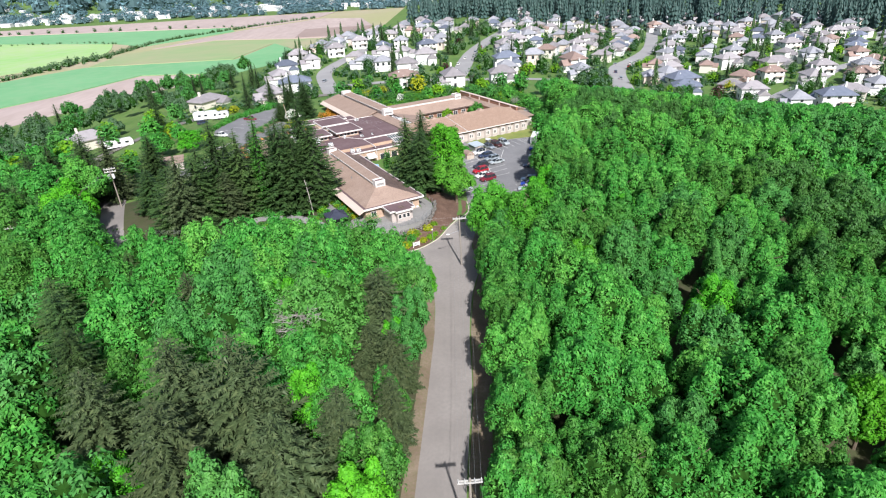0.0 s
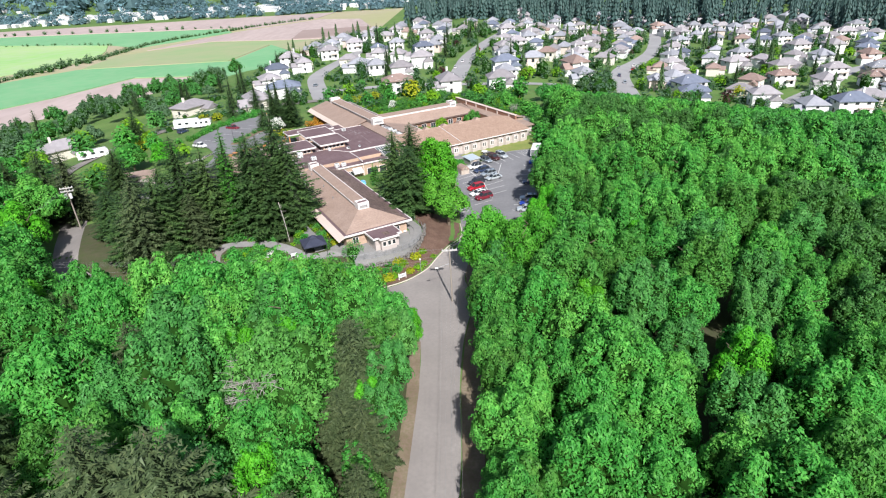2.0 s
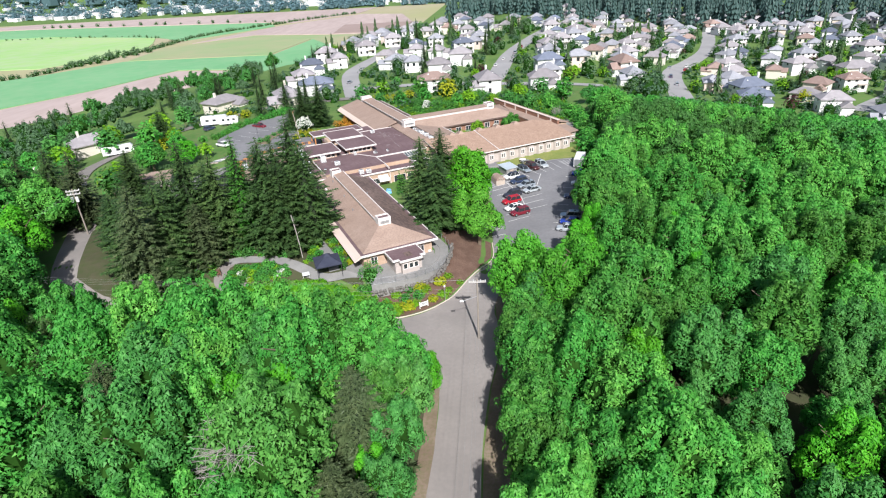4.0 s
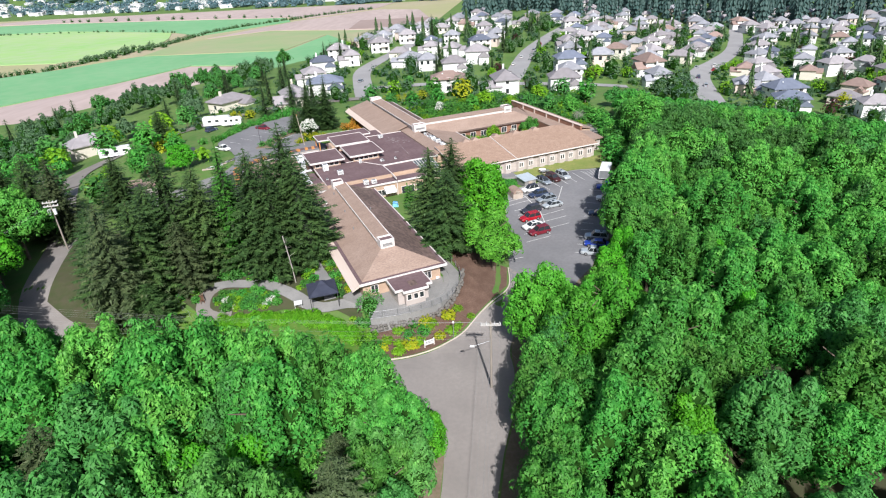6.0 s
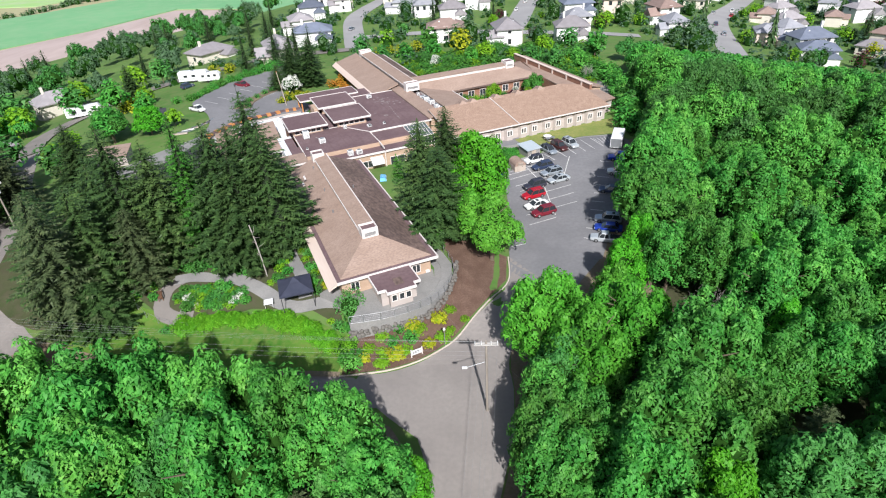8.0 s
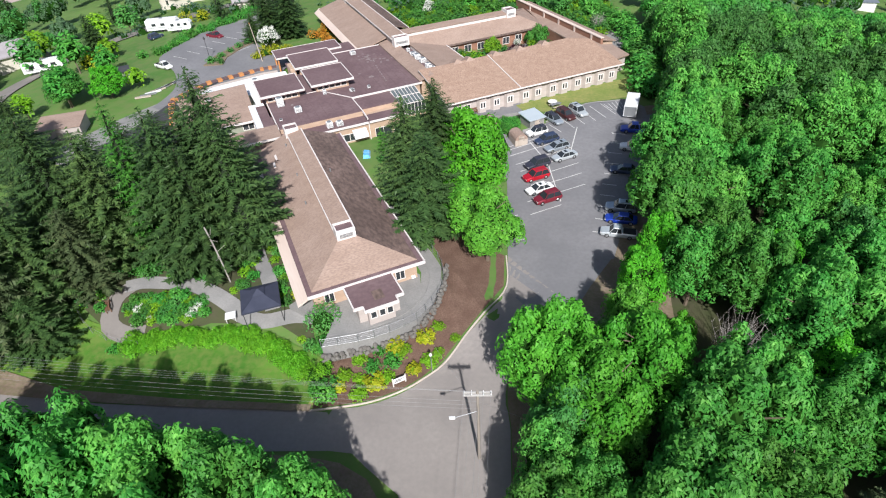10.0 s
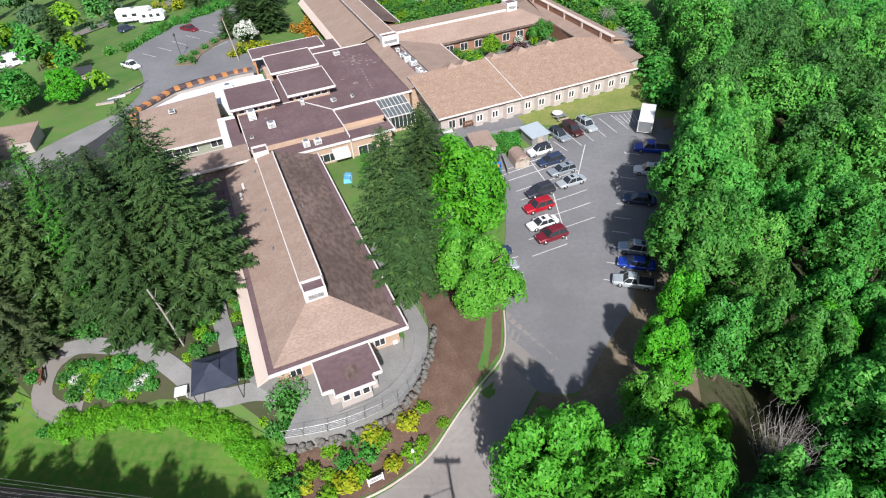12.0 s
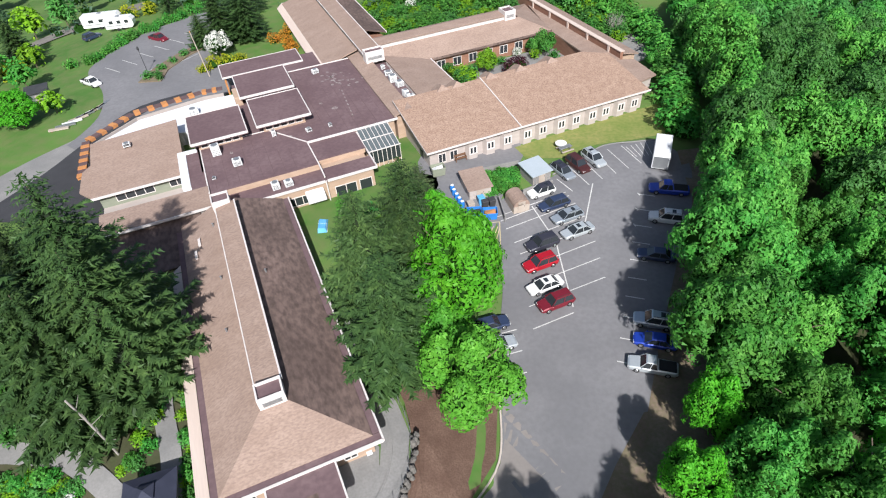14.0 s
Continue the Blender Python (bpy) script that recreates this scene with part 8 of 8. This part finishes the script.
def barrel(x, y):
    b = thing("barrel", "blue plastic barrel in the yard", "barrel", pose(x, y, ground(x, y) + .06), "yard barrels")
    part("body", Shape().rings([[(r * math.cos(.6283 * k), r * math.sin(.6283 * k), z) for k in range(10)] for r, z in ((.27, 0), (.31, .25), (.31, .7), (.27, .95))]), BLUE_PLASTIC, b)
    part("lid", Shape().tube((0, 0, .951), (0, 0, .99), .24, .24, 10), METAL_WHITE, b)


for x, y in ((0.3, 152.6), (0.7, 151.7), (1.1, 150.9), (0.0, 153.5), (1.5, 150.2)):
    barrel(x, y)
for k, (x, y, m) in enumerate(((4.4, 150.6, METAL_DARK), (5.3, 150.9, METAL_DARK), (3.9, 151.2, TARP), (2.6, 149.9, TIMBER_GREY))):
    p = thing("wheelie_bin" if k < 2 else "covered_stack", ("black wheeled bin in the yard", "black wheeled bin in the yard", "stack under a light blue tarp", "stacked pale timber in the yard")[k], "bin" if k < 2 else "stack", pose(x, y, ground(x, y) + .06, 0, 0, 20))
    part("body", Shape().rings([[(-.32, -.35, 0), (.32, -.35, 0), (.32, .35, 0), (-.32, .35, 0)], [(-.42, -.45, 1.1), (.42, -.45, 1.1), (.42, .45, 1.1), (-.42, .45, 1.1)]]), m, p)
    part("lid", Shape().soft(-.44, .44, -.48, .48, 1.104, 1.2, .03), m, p)
pool = thing("tarp_cover", "light blue tarp over garden things beside the wall", "tarp", pose(-16.2, 146.2, ground(-16, 146) + .02, 0, 0, 100))
part("cover", Shape().rings([[(-1.3, -.6, 0), (1.3, -.6, 0), (1.3, .6, 0), (-1.3, .6, 0)], [(-1.1, -.4, .5), (.9, -.45, .35), (1.0, .4, .45), (-1.0, .5, .6)]]), TARP, pool)
part("cover_rope", Shape().path([(-1.3, -.62, .03), (0, -.55, .45), (0, .55, .5), (1.3, .62, .03)], .02, 4), METAL_WHITE, pool)
tabl = thing("picnic_table", "pale grey picnic table on the dry grass", "table", pose(15.8, 163.4, ground(15.8, 163.4) + .05, 0, 0, 30))
part("tabletop", Shape().soft(-1.0, 1.0, -.4, .4, .7, .76, .02), METAL, tabl)
for s in (-.75, .75):
    part("bench_seat", Shape().soft(-1.0, 1.0, s - .14, s + .14, .4, .45, .02), TIMBER_GREY, tabl)
    part("trestle", Shape().box(s - .04, s + .04, -.85, .85, .32, .4).box(s - .04, s + .04, -.3, -.22, 0, .7).box(s - .04, s + .04, .22, .3, 0, .7), METAL, tabl)
setting("dry_grass", Shape().strip([(8.6, 164.6), (14, 167.6), (20, 170.8), (26, 173.9), (31.5, 176.8)], [(10.2, 161.6), (15.4, 161.6), (20.5, 165.0), (26, 166.2), (32, 168)], 5, 0.06), DRY_GRASS, "dry yellowing grass strip beside the lot", "lawn")
kerb([(13.6, 157.4), (17.5, 161.0), (21.4, 164.6), (26, 165.6), (29, 166.0)], label="grey concrete kerb at the lot edge", mat=CONCRETE)
setting("lawn", Shape().strip([(-9.4, 145.8), (-12.8, 149.8), (-8.6, 152.3)], [(-4, 134), (-4.2, 144), (-3.5, 151)], 5, 0.05), GRASS, "green lawn strip east of the wing", "lawn")
setting("court_ground", Shape().prism([(0.6, 177.2), (22.2, 188.6), (16.8, 200.6), (-6.4, 188.4)], 0.4, 1.3), CONCRETE, "grey paved courtyard with planting", "courtyard")

setting("lot_margin", Shape().strip([(19.6, 121), (22.6, 130), (25.6, 138), (28.6, 146), (31.0, 155), (31.5, 163)], [(24, 119), (27, 128.5), (30, 137), (33.4, 145), (36, 154), (36.5, 164)], 4, 0.10), EARTH, "brown earth margin under the trees beside the lot", "bare earth")

# ---- overhead line ----
def pole(x, y, top, arm_turn, name="utility_pole", arms=((0.25, 2.42),), base=None, lamp_arm=False):
    g = ground(x, y) if base is None else base
    p = thing(name, "weathered wooden utility pole with a crossarm", "utility pole", pose(x, y, g, 0, 0, arm_turn), "utility poles")
    h = top - g
    part("post", Shape().tube((0, 0, -.5), (0, 0, h + .35), .16, .11, 10), WOOD_POLE, p)
    for down, w in arms:
        arm = part("crossarm", Shape().box(-w / 2, w / 2, -.2, -.09, h - down - .06, h - down + .08).box(-w / 2, w / 2, .09, .2, h - down - .06, h - down + .08), WOOD_GREY, p)
        for k in (-.46, -.2, .2, .46):
            for s in (-.145, .145):
                part("insulator", Shape().tube((k * w, s, h - down + .08), (k * w, s, h - down + .3), .045, .03, 6), METAL_WHITE, arm)
        for s in (-1, 1):
            part("brace", Shape().tube((s * w * .3, .15, h - down - .04), (0, .13, h - down - .75), .025, .025, 5), METAL, p)
    if lamp_arm:
        part("lamp_arm", Shape().tube((0, 0, h - 2.4), (-2.0, -.3, h - 2.9), .035, .03, 6), METAL, p)
        part("lamp_head", Shape().soft(-2.5, -1.95, -.42, -.18, h - 3.0, h - 2.84, .03), METAL_WHITE, p)
    return p


NEAR_POLE, MAIN_POLE, WEST_POLE = (1.2, 38.4, 4.7), (3.3, 94.0, 7.7), (-76.4, 129.0, 10.5)
FAR_POLE = (-81.0, 100.0, 9.0)
pole(*MAIN_POLE, 2, lamp_arm=True, arms=((0.1, 2.42),))
pole(*NEAR_POLE, 2, arms=((0.1, 2.42),))
west_pole = pole(*WEST_POLE, 20, arms=((0.1, 2.4), (0.8, 2.4)))
for x in (-.45, .45):
    part("transformer", Shape().tube((x, -.35, WEST_POLE[2] - ground(-76.4, 129.0) - 2.3), (x, -.35, WEST_POLE[2] - ground(-76.4, 129.0) - 1.3), .28, .28, 10), METAL_WHITE, west_pole, "pale grey drum transformer")
pole(*FAR_POLE, 12)
pole(-1.4, -18, 0.6, 2)


def wire(p, q, sag, name="overhead_wire", r=0.007):
    pts = []
    for k in range(17):
        t = k / 16
        pts.append((p[0] + (q[0] - p[0]) * t, p[1] + (q[1] - p[1]) * t, p[2] + (q[2] - p[2]) * t - sag * 4 * t * (1 - t)))
    return tagged(part(name, Shape().path(pts, r, 4), WIRE), "thin grey overhead wire between utility poles", "wire", "overhead wires")


for dx in (-1.1, -.5, .5, 1.1):
    wire((MAIN_POLE[0] + dx, 94.0, 7.9), (NEAR_POLE[0] + dx, NEAR_POLE[1], 4.9), 0.9)
    wire((NEAR_POLE[0] + dx, NEAR_POLE[1], 4.9), (-1.4 + dx, -18, .8), 0.9)
wire((3.3, 94, 5.8), (NEAR_POLE[0], NEAR_POLE[1], 3.0), 1.1, r=.012)
for k in range(4):
    wire((MAIN_POLE[0] - 1.0 + .3 * k, 94.0, 7.9), (FAR_POLE[0] + .1 * k, FAR_POLE[1] - 1.1 + .7 * k, 8.0), 1.2)
    wire((FAR_POLE[0] + .1 * k, FAR_POLE[1] - 1.1 + .7 * k, 8.0), (WEST_POLE[0] + .3 * k, WEST_POLE[1] - 1.1 + .7 * k, 10.5), .6)
for k in range(3):
    wire((MAIN_POLE[0], 94.0, 6.6 - .5 * k), (FAR_POLE[0], FAR_POLE[1], 6.6 - .5 * k), 1.3 + .2 * k, r=.009)
wire((3.3, 94, 6.6), (7.2, 98.5, ground(7.2, 98.5)), 0.0, "guy_wire")
wire((3.3, 94, 6.0), (-8.0, 114.0, 4.0), 0.6, r=.008)

# ---- north-west lot ----
road_strip("parking_lot_west", [(-63.2, 166.5), (-62.6, 172.4), (-63.6, 178.2), (-67.8, 186), (-74.9, 193.5), (-77, 200.2), (-74, 211.7), (-67, 222.7), (-60, 234)], [(-54.2, 161), (-52.4, 172), (-46.5, 178.0), (-42.0, 184.0), (-42.5, 190.5), (-51.0, 199.5), (-56.0, 207), (-58.0, 215), (-52, 229)], ASPHALT, "grey asphalt lot north-west of the building", "parking lot", lift=0.3, across=10, step=2.0)
road_strip("drive_west", [(-74, 146), (-68.4, 159.6), (-63.0, 168.5)], [(-67.5, 143.5), (-61.8, 158.6), (-57.8, 168.5)], CONCRETE, "pale concrete drive beside the building", lift=0.2)
road_strip("fresh_asphalt", [(-66, 147), (-62.2, 158), (-60.4, 167.5), (-57.4, 178.5), (-49.5, 184.5)], [(-44.5, 146.5), (-46.5, 153), (-54.0, 164), (-55.0, 177.0), (-49.0, 182.8)], ASPHALT_NEW, "fresh black asphalt apron", lift=0.36)
road_strip("gravel_lane", [(-112, 172), (-121, 190), (-118, 208), (-108, 228), (-98, 238), (-84, 250), (-66, 256), (-48, 262)], [(-107, 175), (-114, 192), (-110, 212), (-101, 224), (-92, 230), (-80, 243), (-64, 249), (-46, 255)], GRAVEL, "pale gravel lane past the caravans", lift=0.25)
for k in range(6):
    x, y = -72.5 + 1.9 * k, 196.0 + 3.4 * k
    tagged(line((x, y), (x + 4.4, y - 2.4), .14, None, .34), "worn white stall line on asphalt", "road marking")
for k in range(3):
    line((-62.5 + 2.6 * k, 193.5 + 2.2 * k), (-60.2 + 2.6 * k, 197 + 2.2 * k), .14, None, .34)
island = Shape().prism([(-61.8, 188.6), (-57.4, 189.0), (-58.2, 194.0), (-56.6, 200.6), (-53.6, 206.2), (-56.4, 207.4), (-59.6, 201.4), (-61.6, 194.6)], lambda x, y: ground(x, y), lambda x, y: ground(x, y) + .5)
setting("planted_island", island, EARTH, "planted island in the lot", "planting bed")
grow([shrub(181, LEAF_BLUE, 1.1, 1.1, 220, .2, "low dark green island shrub", group="island shrubs")], [(-60.6, 190.4), (-59.2, 191.4), (-59.6, 194.2), (-58.6, 197.4), (-57.6, 200.6), (-56.4, 203.4), (-55.6, 205.6), (-58.0, 189.8), (-55.0, 206.5)], .7, 1.0, -.4)
blossom = broadleaf(191, BLOSSOM, 6.5, 2.9, 0.8, 210, 9, .2, label="white blossoming tree beside the lot", group="blossom trees", lobes=8)
set_down(blossom, -49.5, 199.8, 0.9)
put(blossom, -12.4, 222.0, .75)
firs.plant(-51.7, 207.5, .85, .6)
firs.plant(-46.4, 209.0, .9, .64)
firs.plant(-55.0, 205.0, .5, .36)
firs.plant(-100.0, 208.0, .8, .55)
brights.plant(-76.0, 174.0, .95, .55)
maples.plant(-88.5, 177.0, .7, .5)
maples.plant(-84, 171.5, .75, .55)
grow([shrub(201, YELLOW_LEAF, 2.2, 2.6, 420, .26, "large yellow flowering broom bush", group="broom bushes")], [(-95.5, 199.5, 1.2), (-98.5, 201.5), (-46.5, 195.6, .62), (-49.2, 195.0, .6), (-44.6, 197.4, .5), (-84.5, 229, .8), (-80, 231, .7), (-50.5, 193.2, .5), (-30, 246, .8), (-26, 248.5, .8), (-22, 251, .9), (-34, 243.5, .7)], .9, 1.1)
grow([shrub(211, ORANGE_LEAF, 1.2, 1.3, 240, .18, "low orange-yellow flowering azalea", group="azaleas")], [(-39.2, 209.6), (-37.6, 206.5), (-38.5, 212.0), (-36.4, 203.6), (-40.5, 207.0), (-35, 201.5), (-7.0, 219.4), (-5.2, 218.6)], .9, 1.3)
flag = thing("flag_pole", "bare timber flag pole beside the entrance", "flag pole", pose(-48.4, 190.6, ground(-48, 190)))
part("post", Shape().tube((0, 0, -.2), (-1.2, .6, 8.5), .1, .07, 8), TIMBER_GREY, flag)
part("post_cap", Shape().tube((-1.2, .6, 8.5), (-1.24, .62, 8.8), .09, .05, 8), TIMBER_RUST, flag)
lp = thing("street_lamp", "dark metal lamp post in the lot", "street lamp", pose(-62.0, 193.0, ground(-62, 193) + .2))
part("pole", Shape().tube((0, 0, 0), (0, 0, 4.6), .07, .05, 8), METAL_DARK, lp)
part("lamp_head", Shape().rings([[(r * math.cos(1.047 * k), r * math.sin(1.047 * k), z) for k in range(6)] for r, z in ((.1, 4.6), (.26, 4.9), (.2, 5.2), (.04, 5.4))]), METAL_DARK, lp)
cottage = shed(-75.5, 156.5, 20, 7.5, 6.0, 2.6, STUCCO, SHINGLE, "garden_house", "small beige house with a tan roof beside the drive")
hut = shed(-79.5, 184.5, 30, 3.6, 3.0, 2.3, METAL, METAL_DARK, "site_hut", "small grey hut beside the lot")
for k in range(8):
    t = thing("timber_stack", "stack of grey planks and pipes on the grass", "timber", pose(-68 + .5 * k, 172 + 1.2 * k, ground(-68, 172) + .1, 0, 0, 20 + 9 * k), "building materials")
    part("board", Shape().box(-1.6, 1.6, -.3, .3, 0, .25), (TIMBER_GREY, METAL, METAL_WHITE)[k % 3], t)
    part("bearer", Shape().box(-1.2, -1.0, -.35, .35, -.1, -.004), TIMBER_DARK, t)

# ---- single trees ----
dead = thing("bare_bush", "grey bare-branched dead tree among the green wood", "tree", pose(28.8, 104.4, ground(28, 104) - .2) @ Matrix.Diagonal((.62, .62, .85, 1)), "bare trees")
rg7 = np.random.default_rng(77)
s = Shape()
for k in range(95):
    a, tilt = rg7.uniform(0, 6.28), rg7.uniform(0.1, 0.75)
    p = Vector((rg7.normal() * .5, rg7.normal() * .5, 0))
    L = rg7.uniform(5.5, 8.5)
    q = p + Vector((math.cos(a) * math.sin(tilt), math.sin(a) * math.sin(tilt), math.cos(tilt))) * L * .6
    e = q + Vector((math.cos(a + rg7.normal() * .5) * .5, math.sin(a + rg7.normal() * .5) * .5, 1.0)).normalized() * L * .5
    s.tube(p, q, .05, .03, 5).tube(q, e, .03, .012, 4)
    for _ in range(5):
        m = q.lerp(e, rg7.uniform(0, 1))
        s.tube(m, m + Vector(rg7.normal(size=3) * [.5, .5, .5]) + Vector((0, 0, .6)), .025, .01, 3)
part("bare_crown", s, PALE_BARK, dead)
part("stump", Shape().tube((0, 0, 0), (0, 0, .8), .5, .35, 8), PALE_BARK, dead)
copy_thing(dead, pose(29.0, 205, ground(29, 205), 0, 0, 60) @ Matrix.Diagonal((.6, .6, .6, 1)))
# the old maple with bare limbs on one side of its crown
old_maple = broadleaf(311, LEAF_GREY, 16.6, 6.6, 3.0, 980, 15, 0.24, label="broad old maple with bare grey limbs in a thinning crown", lobes=11)
set_down(old_maple, -17.6, 66.6, 1.0)
rg8 = np.random.default_rng(78)
s = Shape()
for k in range(22):
    a, lift = rg8.uniform(2.4, 5.6), rg8.uniform(0.3, 1.5)
    p = Vector((-1.2 + rg8.normal() * .5, -1.6 + rg8.normal() * .5, 8.2 + 3.2 * rg8.random()))
    q = p + Vector((math.cos(a), math.sin(a), lift)).normalized() * rg8.uniform(2.2, 4.0)
    s.tube(p, q, .11, .06, 5)
    for _ in range(6):
        e = q + Vector((math.cos(a + rg8.normal() * .7), math.sin(a + rg8.normal() * .7), rg8.uniform(-.1, .9))) * rg8.uniform(.8, 2.4)
        s.tube(q, e, .05, .018, 4)
        for _ in range(2):
            m = q.lerp(e, rg8.uniform(.4, 1))
            s.tube(m, m + Vector(rg8.normal(size=3) * .6), .022, .008, 3)
part("dead_wood", s, PALE_BARK, old_maple, "bare grey dead wood")
copy_thing(dead, pose(45.0, 92.0, ground(45, 92), 0, 0, 120) @ Matrix.Diagonal((.8, .8, .75, 1)))
for x, y, k, kind in ((10.2, 100.6, 1.08, 3), (13.6, 95.2, 1.06, 3), (18.0, 99.6, 1.06, 3), (18.6, 106.8, .78, 2), (21.2, 112.8, .74, 1), (24.4, 119.4, .7, 1), (26.4, 113.4, .72, 0), (31, 111.2, .8, 0), (29.6, 118.4, .74, 0), (23.6, 106.6, .5, 1), (34, 105, .8, 0), (27, 97.5, .8, 0)):
    (maples, brights, limes, leafy)[kind].plant(x, y, k)
# courtyard trees
court_tree = broadleaf(301, LIME, 5.2, 2.3, 0.9, 260, 12, .14, lobes=7, label="lime-green young tree in the paved courtyard", group="courtyard trees")
set_down(court_tree, 4.4, 189.0, 1.0)
round_tree = broadleaf(302, LEAF, 5.0, 2.9, 0.5, 300, 12, .15, lobes=7, label="broad dark green tree in the courtyard corner", group="courtyard trees")
set_down(round_tree, 14.4, 197.2, 1.0)
put(round_tree, 34.4, 189.4, .9)
put(blossom, 9.8, 196.4, .36)
put(blossom, 12.6, 197.8, .26)
grow([shrub(303, PLUM, 1.3, 1.3, 420, .16, "low dark red plum bush in the courtyard", group="courtyard shrubs")], [(8.6, 189.4), (10.2, 190.6)], 1.0, 1.2, -.6)
grow([shrub(304, LEAF_BLUE, 1.0, 1.0, 300, .14, "low dark green courtyard shrub", group="courtyard shrubs")], [(-.6, 186.6), (1.6, 188.6), (-2.6, 189.6), (12.4, 199.2), (3.0, 191.0), (6.8, 192.6), (16.6, 194.6), (0.4, 183.6)], .8, 1.3, -.6)
grow([shrub(221, LIME, .8, .9, 200, .15, "low yellow-green courtyard shrub", group="courtyard shrubs")], [(1.0, 184.2), (2.5, 183.2), (0.3, 185.6), (1.8, 186.4), (-1.6, 188.0), (13.0, 195.0), (0, 188.6)], .8, 1.3, -.6)
# growth behind the building
thick = []
for i in range(520):
    x, y = rng.uniform(-34, 34), rng.uniform(202, 252)
    u, v = (x + 20) * math.cos(radians(27.5)) + (y - 150) * math.sin(radians(27.5)), -(x + 20) * math.sin(radians(27.5)) + (y - 150) * math.cos(radians(27.5))
    if u > 29.5 and (v > 44.5 or u > 64.5) and v < 74 and y < 246:
        thick.append((x, y, rng.uniform(.6, 1.3)))
leafy_stuff("rough_growth", thick[::3], LEAF, CORE, 2.0, 2.6, "dense green shrubs and brambles behind the building", 51, 16, 26, .26, "shrubs")
leafy_stuff("rough_growth", thick[1::3], LIME, CORE, 1.8, 2.0, "dense yellow-green shrubs behind the building", 52, 16, 26, .24, "shrubs")
leafy_stuff("rough_growth", thick[2::3], LEAF_BLUE, CORE, 2.0, 2.4, "dense dark green shrubs behind the building", 53, 16, 26, .26, "shrubs")
setting("back_paving", Shape().prism([(30.0, 192), (36, 195), (33.5, 212), (26.5, 210)], -4, lambda x, y: ground(x, y) + .12), CONCRETE, "grey paved corner behind the parapet wall", "paving")
for x, y, k, p in ((-14, 232, .9, 0), (-6, 238, 1.2, 4), (2, 230, 1.1, 1), (10, 226, .9, 1), (-22, 228, .9, 0), (-30, 232, .9, 2), (16, 224, .9, 2), (22, 218, 1.0, 2), (28, 212, .8, 0), (34, 226, 1.2, 0), (20, 236, 1.2, 1), (28, 240, 1.2, 2), (-2, 222, .8, 0), (-16, 240, 1.2, 0), (-38, 240, 1.2, 2), (36.5, 181, .8, 2)):
    small.plant(x, y, k, pick=p)
ln = lerp_line([(33, 168), (35, 180), (36, 192), (35, 204), (28, 222)], 2.2)
grow([shrub(231, LEAF, 1.7, 2.4, 320, .26, "rough green hedge shrub at the wood's edge", "hedge_shrub", "hedge", "wood edge hedge")], [(x + rng.normal() * .5, y + rng.normal() * .5) for x, y in ln], .9, 1.3)
ln = lerp_line([(-76, 200), (-74, 208), (-70, 216), (-66, 224), (-62, 234)], 1.8)
grow([shrub(241, LEAF, 1.5, 1.6, 260, .24, "rough green bramble hedge beside the lot", "hedge_shrub", "hedge", "lot hedge")], [(x - 2.5 + rng.normal() * 1.2, y + rng.normal() * .8) for x, y in ln for _ in (0, 1)], .8, 1.2)
